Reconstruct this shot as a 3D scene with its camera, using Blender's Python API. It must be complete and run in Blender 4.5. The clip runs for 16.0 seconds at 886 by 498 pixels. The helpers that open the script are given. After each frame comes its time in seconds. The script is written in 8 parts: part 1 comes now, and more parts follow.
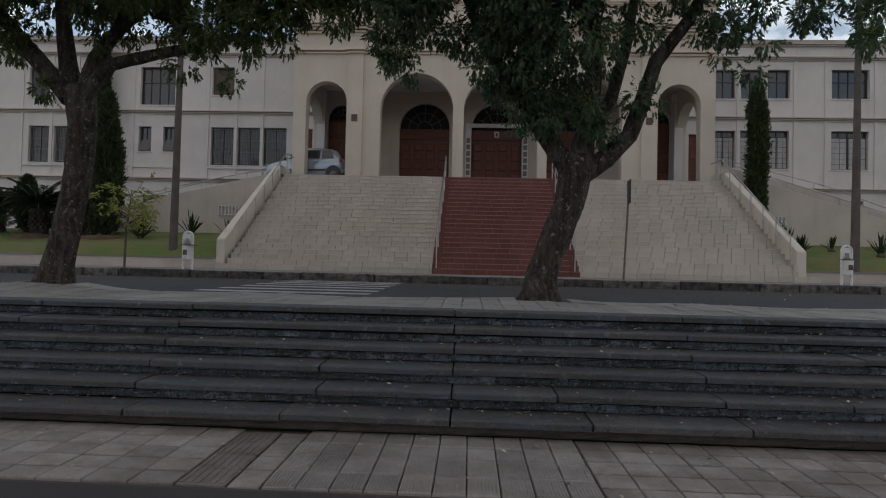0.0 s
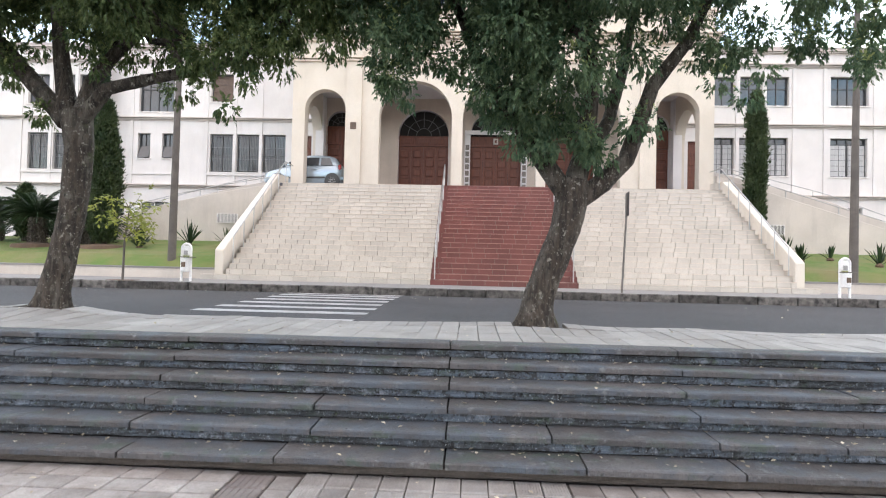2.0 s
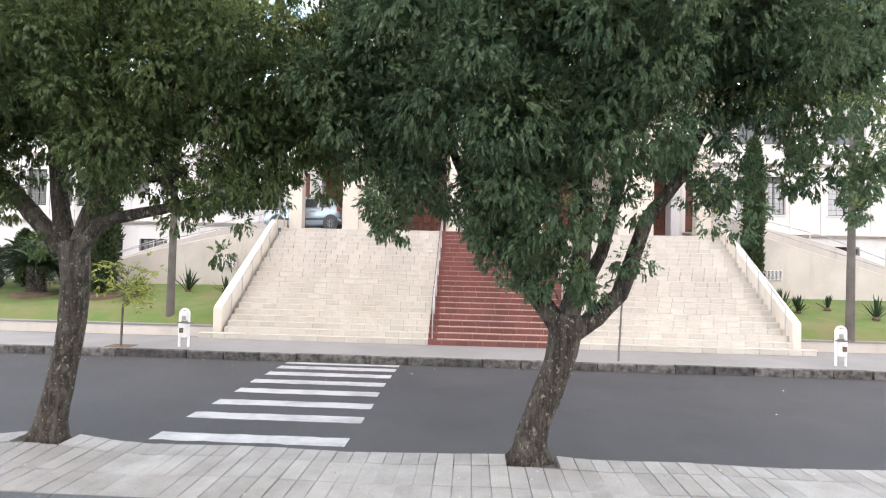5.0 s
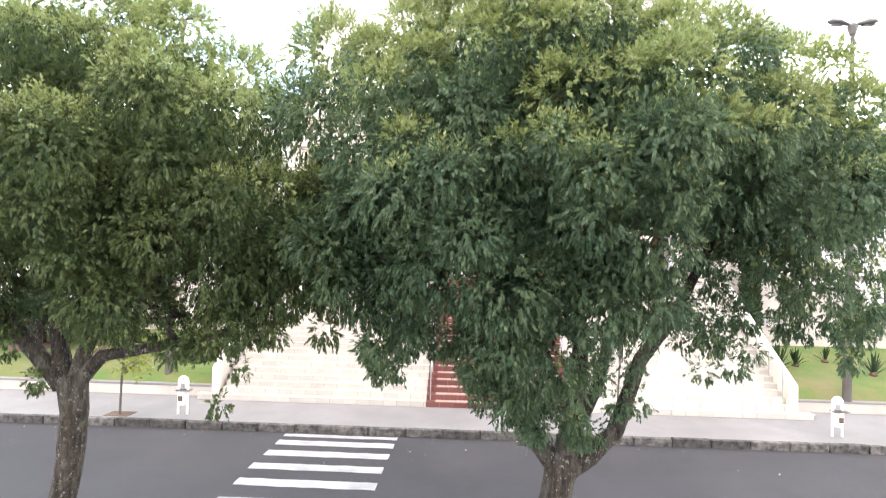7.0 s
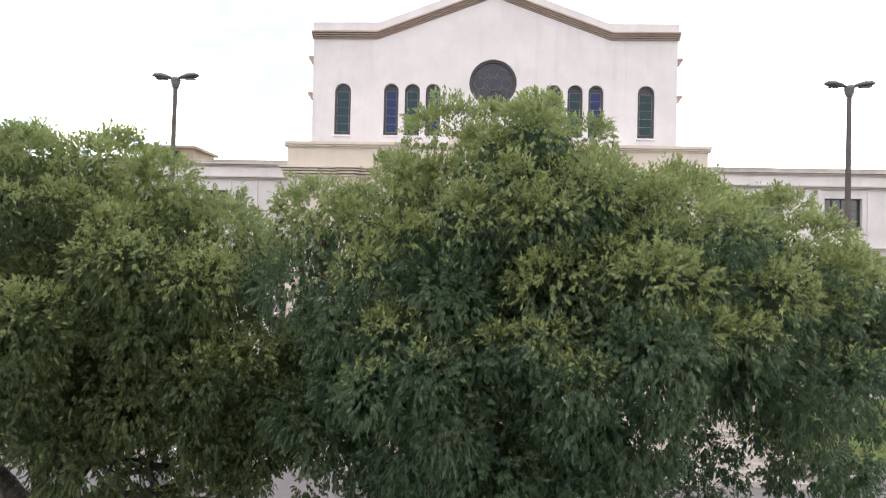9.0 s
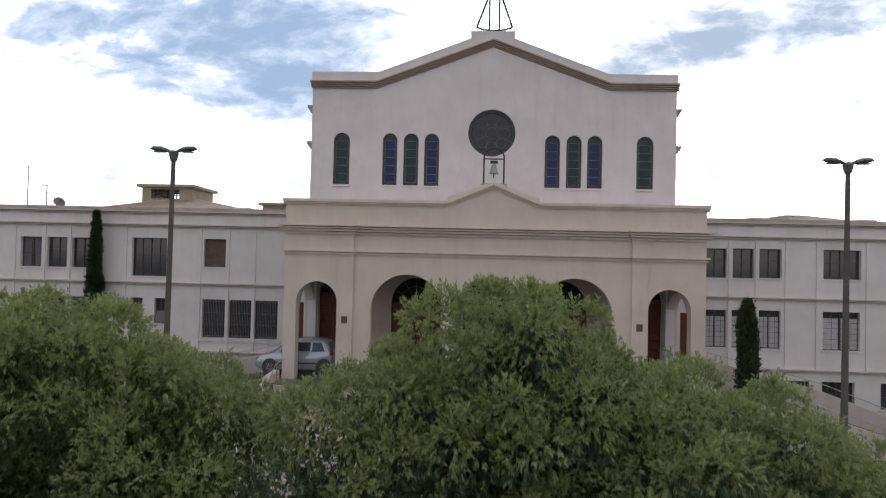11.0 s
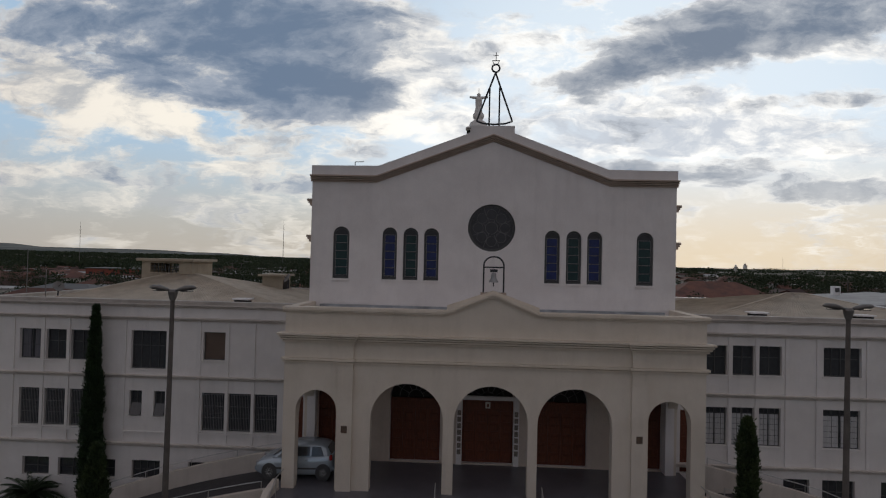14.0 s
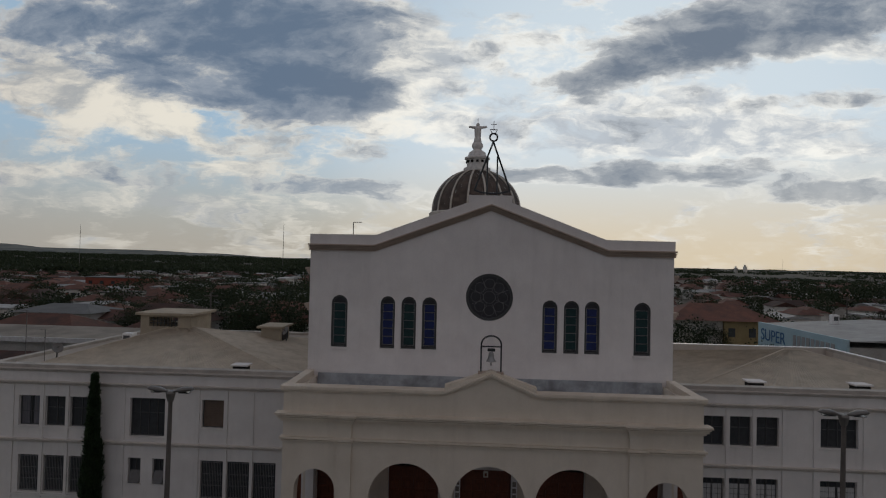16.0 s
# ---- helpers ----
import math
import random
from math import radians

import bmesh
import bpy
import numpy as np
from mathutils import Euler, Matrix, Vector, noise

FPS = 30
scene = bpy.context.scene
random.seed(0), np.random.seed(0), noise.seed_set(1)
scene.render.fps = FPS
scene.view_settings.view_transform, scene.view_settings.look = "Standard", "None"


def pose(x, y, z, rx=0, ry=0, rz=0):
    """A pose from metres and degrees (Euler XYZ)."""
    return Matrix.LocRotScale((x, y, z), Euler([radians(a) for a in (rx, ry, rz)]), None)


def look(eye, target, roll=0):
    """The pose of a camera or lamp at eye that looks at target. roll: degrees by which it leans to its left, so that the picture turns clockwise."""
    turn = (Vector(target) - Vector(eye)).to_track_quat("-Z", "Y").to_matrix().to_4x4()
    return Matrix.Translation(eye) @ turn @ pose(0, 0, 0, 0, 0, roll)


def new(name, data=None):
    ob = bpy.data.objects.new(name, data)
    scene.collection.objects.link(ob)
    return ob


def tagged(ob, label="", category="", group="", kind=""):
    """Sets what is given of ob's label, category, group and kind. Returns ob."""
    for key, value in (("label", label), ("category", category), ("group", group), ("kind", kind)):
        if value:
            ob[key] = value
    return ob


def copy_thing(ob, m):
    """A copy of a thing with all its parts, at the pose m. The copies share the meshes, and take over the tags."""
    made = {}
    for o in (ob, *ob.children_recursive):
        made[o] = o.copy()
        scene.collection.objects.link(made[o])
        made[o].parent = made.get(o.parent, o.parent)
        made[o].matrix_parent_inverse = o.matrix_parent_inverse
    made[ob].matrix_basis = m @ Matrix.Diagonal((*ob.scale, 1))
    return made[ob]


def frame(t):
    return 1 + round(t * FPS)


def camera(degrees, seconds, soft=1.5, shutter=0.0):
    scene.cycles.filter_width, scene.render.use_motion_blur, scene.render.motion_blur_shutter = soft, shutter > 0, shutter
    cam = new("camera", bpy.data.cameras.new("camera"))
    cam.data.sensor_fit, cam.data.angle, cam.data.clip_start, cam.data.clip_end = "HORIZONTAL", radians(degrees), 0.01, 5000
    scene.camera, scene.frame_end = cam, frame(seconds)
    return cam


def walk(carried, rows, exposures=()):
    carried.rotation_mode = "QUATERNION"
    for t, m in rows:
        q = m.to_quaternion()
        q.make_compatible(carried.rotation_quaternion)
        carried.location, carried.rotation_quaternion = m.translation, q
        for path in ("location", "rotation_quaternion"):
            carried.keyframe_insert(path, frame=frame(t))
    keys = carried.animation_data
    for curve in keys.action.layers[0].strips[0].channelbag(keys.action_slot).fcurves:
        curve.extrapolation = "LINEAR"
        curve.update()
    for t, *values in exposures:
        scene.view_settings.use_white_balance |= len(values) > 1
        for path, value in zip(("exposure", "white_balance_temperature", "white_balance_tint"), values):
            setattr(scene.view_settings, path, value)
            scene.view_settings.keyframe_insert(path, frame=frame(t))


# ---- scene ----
# the camera rises straight up before the church, held level
cam = camera(75.0, 16.0, soft=1.1, shutter=0.5)
YAW, PITCH, ROLL = 2.61, 1.20, 1.33


def eye_pose(x, y, z):
    way = Vector((-math.sin(radians(YAW)) * math.cos(radians(PITCH)), math.cos(radians(YAW)) * math.cos(radians(PITCH)), math.sin(radians(PITCH))))
    return look((x, y, z), Vector((x, y, z)) + way * 10, ROLL)


PATH = [
    (0, -0, 0, 1.25),
    (0.5, 0.004, -0.004, 1.28),
    (1, 0.025, -0, 1.32),
    (1.5, 0.044, -0.003, 1.402),
    (2, 0.04, -0.006, 1.589),
    (2.5, 0.036, -0.01, 1.84),
    (3, 0.036, -0.029, 2.1),
    (3.5, 0.051, -0.048, 2.383),
    (4, 0.068, -0.063, 2.722),
    (4.2, 0.071, -0.069, 2.85),
    (6.5, 0.087, -0.153, 4.843),
    (7, 0.093, -0.184, 5.362),
    (7.5, 0.102, -0.201, 5.874),
    (8, 0.182, -0.119, 6.396),
    (8.5, 0.188, -0.094, 6.905),
    (9, 0.231, -0.099, 7.398),
    (9.5, 0.245, -0.114, 7.939),
    (11.8, 0.196, -0.163, 11.044),
    (12, 0.18, -0.177, 11.352),
    (12.5, 0.137, -0.19, 12.101),
    (13, 0.117, -0.17, 12.874),
    (13.5, 0.126, -0.183, 13.7),
    (14, 0.14, -0.199, 14.52),
    (14.5, 0.164, -0.261, 15.348),
    (15, 0.196, -0.296, 16.196),
    (15.5, 0.195, -0.318, 17.067),
    (16, 0.17, -0.335, 17.93),
]
# fade-in, a bright start, and the aperture closing as the sky comes into view; slightly warm at first
EXPOSURES = [(0.0, -0.45, 6330, 5), (0.25, 0.22, 6330, 5), (0.5, 0.77, 6330, 5), (0.75, 1.35, 6330, 5), (1.0, 1.72, 6330, 5), (4.0, 1.93, 6380, 5), (6.3, 2.42, 6500, 7), (7.2, 2.55, 6500, 7), (7.6, 2.47, 6500, 7),
             (8.3, 2.0, 6500, 8), (9.0, 1.28, 6450, 9), (9.7, 0.78, 6400, 10), (11.8, -0.56, 6350, 11), (12.5, -0.94, 6350, 11), (14.0, -1.36, 6300, 10), (16.0, -1.62, 6300, 8)]
walk(cam, [(t, eye_pose(x, y, z)) for t, x, y, z in PATH], EXPOSURES)

# ---- light ----
SUN_AZ, SUN_EL = 16.0, 7.0   # degrees to the right of the church's axis, above the horizon
world = bpy.data.worlds.new("sky")
scene.world = world
world.use_nodes = True


def build_sky():
    nt = world.node_tree
    N, L = nt.nodes, nt.links
    N.clear()
    out = N.new("ShaderNodeOutputWorld")
    bg = N.new("ShaderNodeBackground")
    sky = N.new("ShaderNodeTexSky")
    sky.sky_type, sky.sun_disc = "NISHITA", False
    sky.sun_elevation, sky.sun_rotation = radians(SUN_EL + 6), radians(SUN_AZ)
    sky.air_density, sky.dust_density, sky.ozone_density = 1.0, 0.6, 1.5
    gain = N.new("ShaderNodeMixRGB"); gain.blend_type = "MULTIPLY"; gain.inputs[0].default_value = 1
    gain.inputs[2].default_value = (0.235, 0.235, 0.235, 1)
    L.new(sky.outputs[0], gain.inputs[1])
    tc = N.new("ShaderNodeTexCoord")
    sep = N.new("ShaderNodeSeparateXYZ"); L.new(tc.outputs["Generated"], sep.inputs[0])

    def m(op, a, b=None, c=None):
        n = N.new("ShaderNodeMath"); n.operation = op
        for k, v in enumerate((a, b, c)):
            if v is None: continue
            if isinstance(v, (int, float)): n.inputs[k].default_value = v
            else: L.new(v, n.inputs[k])
        return n.outputs[0]
    h = m("ADD", m("MAXIMUM", sep.outputs[2], 0.0), 0.14)
    comb = N.new("ShaderNodeCombineXYZ")
    L.new(m("DIVIDE", sep.outputs[0], h), comb.inputs[0]); L.new(m("DIVIDE", sep.outputs[1], h), comb.inputs[1])

    def fbm(scale, detail, off, rough=0.55):
        mp = N.new("ShaderNodeMapping"); mp.inputs["Location"].default_value = off
        mp.inputs["Scale"].default_value = (1.0, 1.0, 1.0)
        L.new(comb.outputs[0], mp.inputs[0])
        n = N.new("ShaderNodeTexNoise"); n.inputs["Scale"].default_value = scale; n.inputs["Detail"].default_value = detail
        n.inputs["Roughness"].default_value = rough; n.inputs["Distortion"].default_value = 0.25
        L.new(mp.outputs[0], n.inputs[0]); return n.outputs[0]

    def ramp(v, a, b):
        n = N.new("ShaderNodeMapRange"); n.interpolation_type = "SMOOTHSTEP"
        n.inputs["From Min"].default_value, n.inputs["From Max"].default_value = a, b
        L.new(v, n.inputs[0]); return n.outputs[0]

    def mix(f, a, b):
        n = N.new("ShaderNodeMixRGB"); L.new(f, n.inputs[0])
        for k, v in ((1, a), (2, b)):
            if isinstance(v, tuple): n.inputs[k].default_value = (*v, 1)
            else: L.new(v, n.inputs[k])
        return n.outputs[0]
    # broad cloud banks in the west, in units of slope from the church axis, broken up by noise
    ys = m("MAXIMUM", sep.outputs[1], 0.08)
    warp = fbm(1.6, 7, (5.3, 2.2, 0), 0.6)
    warp2 = fbm(1.6, 7, (1.3, 7.9, 0), 0.6)
    u = m("ADD", m("DIVIDE", sep.outputs[0], ys), m("MULTIPLY", m("SUBTRACT", warp, 0.5), 0.12))
    v = m("ADD", m("DIVIDE", sep.outputs[2], ys), m("MULTIPLY", m("SUBTRACT", warp2, 0.5), 0.07))
    front = ramp(sep.outputs[1], 0.25, 0.6)

    def bank(u0, v0, ru, rv, lean, w):
        du, dv = m("SUBTRACT", u, u0), m("SUBTRACT", v, v0)
        dv = m("SUBTRACT", dv, m("MULTIPLY", du, lean))
        q = m("ADD", m("POWER", m("ABSOLUTE", m("DIVIDE", du, ru)), 2.0), m("POWER", m("ABSOLUTE", m("DIVIDE", dv, rv)), 2.0))
        return m("MULTIPLY", m("MAXIMUM", m("SUBTRACT", 1.0, q), 0.0), w)

    def total(items):
        t = items[0]
        for i in items[1:]:
            t = m("ADD", t, i)
        return m("MULTIPLY", t, front)
    dark_banks = total([bank(-0.429, 0.397, 0.380, 0.175, -0.10, 0.72), bank(-0.267, 0.297, 0.147, 0.059, -0.15, 0.4), bank(-0.779, 0.422, 0.127, 0.044, -0.00, 0.35), bank(0.477, 0.406, 0.340, 0.075, 0.15, 0.78), bank(0.222, 0.325, 0.147, 0.033, 0.10, 0.5), bank(0.57, 0.289, 0.215, 0.022, 0.12, 0.34), bank(0.308, 0.158, 0.294, 0.031, 0.02, 0.56), bank(-0.208, 0.125, 0.254, 0.025, -0.03, 0.48), bank(0.038, 0.152, 0.117, 0.022, -0.00, 0.36), bank(0.589, 0.134, 0.215, 0.025, 0.02, 0.5), bank(-0.634, 0.142, 0.215, 0.020, -0.03, 0.22), bank(0.164, 0.451, 0.176, 0.029, 0.10, 0.2)])
    light_banks = total([bank(-0.685, 0.283, 0.225, 0.088, -0.12, 0.45), bank(-0.779, 0.143, 0.117, 0.027, 0.00, 0.42), bank(-0.439, 0.152, 0.088, 0.025, 0.00, 0.34), bank(-0.138, 0.351, 0.108, 0.108, 0.10, 0.5), bank(-0.069, 0.241, 0.157, 0.039, 0.00, 0.26), bank(0.402, 0.248, 0.323, 0.059, -0.00, 0.42), bank(0.616, 0.371, 0.157, 0.029, 0.00, 0.26), bank(-0.551, 0.225, 0.117, 0.039, -0.15, 0.36), bank(0.402, 0.203, 0.411, 0.023, 0.00, 0.35), bank(-0.634, 0.094, 0.294, 0.023, 0.00, 0.2)])
    uv = N.new("ShaderNodeCombineXYZ"); L.new(m("MULTIPLY", u, 1.0), uv.inputs[0]); L.new(m("MULTIPLY", v, 2.2), uv.inputs[1])

    def puff(scale, off):
        mp = N.new("ShaderNodeMapping"); mp.inputs["Location"].default_value = off; L.new(uv.outputs[0], mp.inputs[0])
        n = N.new("ShaderNodeTexNoise"); n.inputs["Scale"].default_value = scale; n.inputs["Detail"].default_value = 9
        n.inputs["Roughness"].default_value = 0.62; n.inputs["Distortion"].default_value = 0.3
        L.new(mp.outputs[0], n.inputs[0]); return n.outputs[0]
    big = fbm(0.75, 9, CLOUD_OFF)
    back = m("SUBTRACT", 1.0, front)
    fine = fbm(2.6, 9, (3.1, 1.7, 0), 0.6)
    sd = Vector((math.sin(radians(SUN_AZ)) * math.cos(radians(SUN_EL)), math.cos(radians(SUN_AZ)) * math.cos(radians(SUN_EL)), math.sin(radians(SUN_EL))))
    dot = N.new("ShaderNodeVectorMath"); dot.operation = "DOT_PRODUCT"; dot.inputs[1].default_value = sd
    L.new(tc.outputs["Generated"], dot.inputs[0])
    near = ramp(dot.outputs["Value"], 0.80, 1.0)
    west = ramp(dot.outputs["Value"], 0.12, 0.74)
    # even cloud deck over and behind the square
    deck = ramp(m("ADD", m("ADD", big, 0.14), m("MULTIPLY", m("SUBTRACT", fine, 0.5), 1.0)), 0.44, 0.66)
    deck_col = mix(ramp(m("ADD", big, m("MULTIPLY", m("SUBTRACT", fine, 0.5), 0.95)), 0.40, 0.92), (0.93, 0.805, 0.785), (0.43, 0.405, 0.45))
    # billows in the west: broad shape, puffs and crisp edges
    wob = m("ADD", m("ADD", m("MULTIPLY", m("SUBTRACT", puff(2.4, (2.7, 0.4, 0)), 0.5), 1.15), m("MULTIPLY", m("SUBTRACT", puff(6.5, (0.3, 4.4, 0)), 0.5), 1.10)), m("MULTIPLY", m("SUBTRACT", puff(18.0, (5.1, 1.2, 0)), 0.5), 0.62))
    dk = m("ADD", dark_banks, wob)
    lt = m("ADD", m("ADD", light_banks, 0.10), wob)
    lit = mix(near, mix(west, (0.96, 0.80, 0.775), (2.50, 2.30, 1.98)), (3.0, 2.88, 2.66))
    grey = N.new("ShaderNodeMixRGB"); grey.blend_type = "MULTIPLY"; grey.inputs[0].default_value = 1; grey.inputs[2].default_value = (0.52, 0.57, 0.66, 1)
    L.new(lit, grey.inputs[1])
    puffs = m("ADD", puff(4.2, (6.1, 2.2, 0)), m("MULTIPLY", m("SUBTRACT", puff(15.0, (1.7, 3.3, 0)), 0.5), 0.8))
    lit_cloud = mix(ramp(puffs, 0.36, 0.70), lit, grey.outputs[0])
    deep = mix(near, (0.40, 0.54, 0.76), (0.50, 0.60, 0.76))
    mid = mix(near, (0.92, 1.02, 1.18), (1.35, 1.38, 1.42))
    dark_cloud = mix(ramp(m("ADD", dk, m("MULTIPLY", m("SUBTRACT", puffs, 0.5), 0.85)), 0.14, 0.80), mid, deep)
    rim = mix(ramp(dk, 0.06, 0.42), lit_cloud, dark_cloud)
    # pale blue open sky, paler and warmer low over the horizon
    low = ramp(sep.outputs[2], 0.22, 0.0)
    pale = N.new("ShaderNodeMixRGB"); pale.inputs[0].default_value = 0.72; pale.inputs[2].default_value = (1.22, 1.62, 2.02, 1)
    L.new(gain.outputs[0], pale.inputs[1])
    open_sky = mix(front, gain.outputs[0], mix(near, pale.outputs[0], (2.0, 2.2, 2.35)))
    haze = mix(near, mix(west, (0.80, 0.71, 0.68), (1.25, 1.10, 0.90)), (2.15, 1.72, 1.15))
    clear = mix(m("MULTIPLY", low, 0.90), open_sky, haze)
    thin = m("SUBTRACT", 1.0, m("MULTIPLY", low, 0.45))
    west_col = mix(m("MULTIPLY", ramp(lt, 0.0, 0.42), thin), clear, lit_cloud)
    west_col = mix(m("MULTIPLY", ramp(dk, 0.0, 0.30), thin), west_col, rim)
    east_col = mix(m("MULTIPLY", deck, m("SUBTRACT", 1.0, m("MULTIPLY", low, 0.62))), clear, deck_col)
    colr = mix(front, east_col, west_col)
    L.new(colr, bg.inputs[0])
    bg.inputs[1].default_value = 1.0
    L.new(bg.outputs[0], out.inputs[0])


CLOUD_OFF = (0.0, 0.0, 0.0)
build_sky()
sun = new("sun", bpy.data.lights.new("sun", "SUN"))
sun.data.energy, sun.data.angle, sun.data.color = 0.6, radians(12), (1.0, 0.86, 0.68)
_d = Vector((math.sin(radians(SUN_AZ)), math.cos(radians(SUN_AZ)), math.tan(radians(SUN_EL + 3))))
sun.matrix_world = look(_d * 100, (0, 0, 0))

# ---- materials ----


def mk(name, c1, c2=None, rough=0.8, scale=3.0, bump=0.1, fine=40.0, metal=0.0, rnd=0.0, streak=0.0, dirt=None, dirt_amt=0.0, spec=0.5, island=0.0, stretch=(1, 1, 1), depth=0.02):
    """A surface of two colours mixed by large and fine noise in world space, with bump, optional streaks, dirt patches and piece-to-piece change."""
    c2 = c2 or tuple(v * 0.75 for v in c1)
    mt = bpy.data.materials.new(name); mt.use_nodes = True
    nt = mt.node_tree; N, L = nt.nodes, nt.links
    bs = N["Principled BSDF"]
    bs.inputs["Roughness"].default_value, bs.inputs["Metallic"].default_value = rough, metal
    bs.inputs["Specular IOR Level"].default_value = spec
    geo = N.new("ShaderNodeNewGeometry")
    mp = N.new("ShaderNodeMapping"); mp.inputs["Scale"].default_value = stretch
    L.new(geo.outputs["Position"], mp.inputs[0])

    def noi(s, d, src=None):
        n = N.new("ShaderNodeTexNoise"); n.inputs["Scale"].default_value = s; n.inputs["Detail"].default_value = d
        n.inputs["Roughness"].default_value = 0.6
        L.new(src or mp.outputs[0], n.inputs[0]); return n.outputs[0]

    def mix(f, a, b, mode="MIX"):
        n = N.new("ShaderNodeMixRGB"); n.blend_type = mode
        for k, v in ((0, f), (1, a), (2, b)):
            if isinstance(v, tuple): n.inputs[k].default_value = (*v, 1)
            elif isinstance(v, (int, float)): n.inputs[k].default_value = v
            else: L.new(v, n.inputs[k])
        return n.outputs[0]

    def rng(v, a, b, lo=0.0, hi=1.0):
        n = N.new("ShaderNodeMapRange")
        for k, x in enumerate((a, b, lo, hi)): n.inputs[1 + k].default_value = x
        L.new(v, n.inputs[0]); return n.outputs[0]
    col = mix(rng(noi(scale, 5), 0.35, 0.65), c1, c2)
    f2 = noi(fine, 4)
    col = mix(0.5, col, mix(rng(f2, 0.3, 0.7), (0.72, 0.72, 0.72), (1.25, 1.25, 1.25)), "MULTIPLY")
    if streak:
        m2 = N.new("ShaderNodeMapping"); m2.inputs["Scale"].default_value = (2.2, 2.2, 0.22)
        L.new(geo.outputs["Position"], m2.inputs[0])
        col = mix(rng(noi(1.2, 6, m2.outputs[0]), 0.52, 0.75, 0, streak), col, tuple(v * 0.5 for v in c1))
    if dirt_amt:
        col = mix(rng(noi(scale * 0.37, 6), 0.48, 0.70, 0, dirt_amt), col, dirt)
    if rnd or island:
        info = N.new("ShaderNodeObjectInfo")
        r = info.outputs["Random"] if rnd else geo.outputs["Random Per Island"]
        hi = 1 + (rnd or island)
        lo = 1 - (rnd or island)
        col = mix(1.0, col, mix(r, (lo, lo, lo), (hi, hi, hi)), "MULTIPLY")
    L.new(col, bs.inputs["Base Color"])
    if bump:
        b = N.new("ShaderNodeBump"); b.inputs["Strength"].default_value = bump; b.inputs["Distance"].default_value = depth
        L.new(f2, b.inputs["Height"]); L.new(b.outputs[0], bs.inputs["Normal"])
    return mt


M = {}
M["white"] = mk("white_plaster", (0.80, 0.77, 0.76), (0.72, 0.69, 0.68), 0.9, 0.8, 0.12, 60, streak=0.16)
M["wing"] = mk("wing_plaster", (0.745, 0.72, 0.705), (0.665, 0.64, 0.625), 0.9, 0.8, 0.12, 60, streak=0.20)
M["cream"] = mk("cream_plaster", (0.69, 0.63, 0.545), (0.63, 0.57, 0.485), 0.9, 0.8, 0.12, 60, streak=0.14)
M["lining"] = mk("porch_cream", (0.60, 0.515, 0.44), (0.53, 0.45, 0.38), 0.9, 0.8, 0.12, 60, streak=0.2)
M["trim"] = mk("moulding_plaster", (0.50, 0.405, 0.335), (0.42, 0.335, 0.275), 0.9, 1.5, 0.1, 60, streak=0.2)
M["wall_low"] = mk("ramp_wall_plaster", (0.58, 0.53, 0.48), (0.49, 0.445, 0.40), 0.9, 0.7, 0.15, 50, streak=0.35)
M["flashing"] = mk("roof_flashing", (0.42, 0.45, 0.48), (0.28, 0.30, 0.32), 0.7, 2.0, 0.2, 30, streak=0.6, dirt=(0.12, 0.12, 0.12), dirt_amt=0.7)
M["flank"] = mk("flank_wall_plaster", (0.70, 0.655, 0.585), (0.62, 0.575, 0.505), 0.9, 0.8, 0.12, 60, streak=0.35)
M["asphalt"] = mk("asphalt", (0.050, 0.048, 0.052), (0.038, 0.037, 0.040), 0.95, 0.5, 0.5, 120, dirt=(0.070, 0.067, 0.067), dirt_amt=0.5)
M["paint"] = mk("road_paint", (0.43, 0.42, 0.42), (0.34, 0.33, 0.33), 0.8, 4, 0.2, 70, dirt=(0.16, 0.155, 0.155), dirt_amt=0.65)
M["pave"] = mk("pavement_concrete", (0.25, 0.24, 0.235), (0.205, 0.197, 0.193), 0.9, 0.6, 0.25, 60, dirt=(0.19, 0.18, 0.17), dirt_amt=0.6)
M["kerb"] = mk("kerb_stone", (0.150, 0.140, 0.130), (0.028, 0.026, 0.026), 0.9, 5.5, 0.5, 50, rnd=0.35)
M["tile_w"] = mk("pale_stair_tile", (0.555, 0.522, 0.475), (0.482, 0.450, 0.404), 0.55, 0.9, 0.08, 30, island=0.075)
M["grout"] = mk("grout", (0.27, 0.235, 0.195), None, 0.9)
M["tile_r"] = mk("red_stair_tile", (0.170, 0.058, 0.050), (0.132, 0.043, 0.038), 0.45, 0.9, 0.08, 30, island=0.16)
M["tile_w_piece"] = mk("pale_riser_tile", (0.555, 0.522, 0.475), (0.482, 0.450, 0.404), 0.55, 0.9, 0.08, 30, rnd=0.075)
M["tile_r_piece"] = mk("red_riser_tile", (0.170, 0.058, 0.050), (0.132, 0.043, 0.038), 0.45, 0.9, 0.08, 30, rnd=0.16)
M["tile_p"] = mk("pinkish_tread_tile", (0.47, 0.36, 0.31), (0.41, 0.31, 0.265), 0.5, 0.9, 0.08, 30, island=0.10)
M["nosing"] = mk("stair_nosing", (0.64, 0.58, 0.51), (0.56, 0.50, 0.43), 0.5, 2)
M["string"] = mk("string_course_plaster", (0.64, 0.59, 0.55), (0.54, 0.49, 0.45), 0.9, 1.5, 0.1, 60, streak=0.3)
M["cornice"] = mk("cornice_plaster", (0.74, 0.665, 0.565), (0.65, 0.575, 0.48), 0.9, 0.8, 0.12, 60, streak=0.25)
M["nosing_r"] = mk("red_stair_nosing", (0.36, 0.20, 0.17), (0.29, 0.15, 0.13), 0.5, 2)
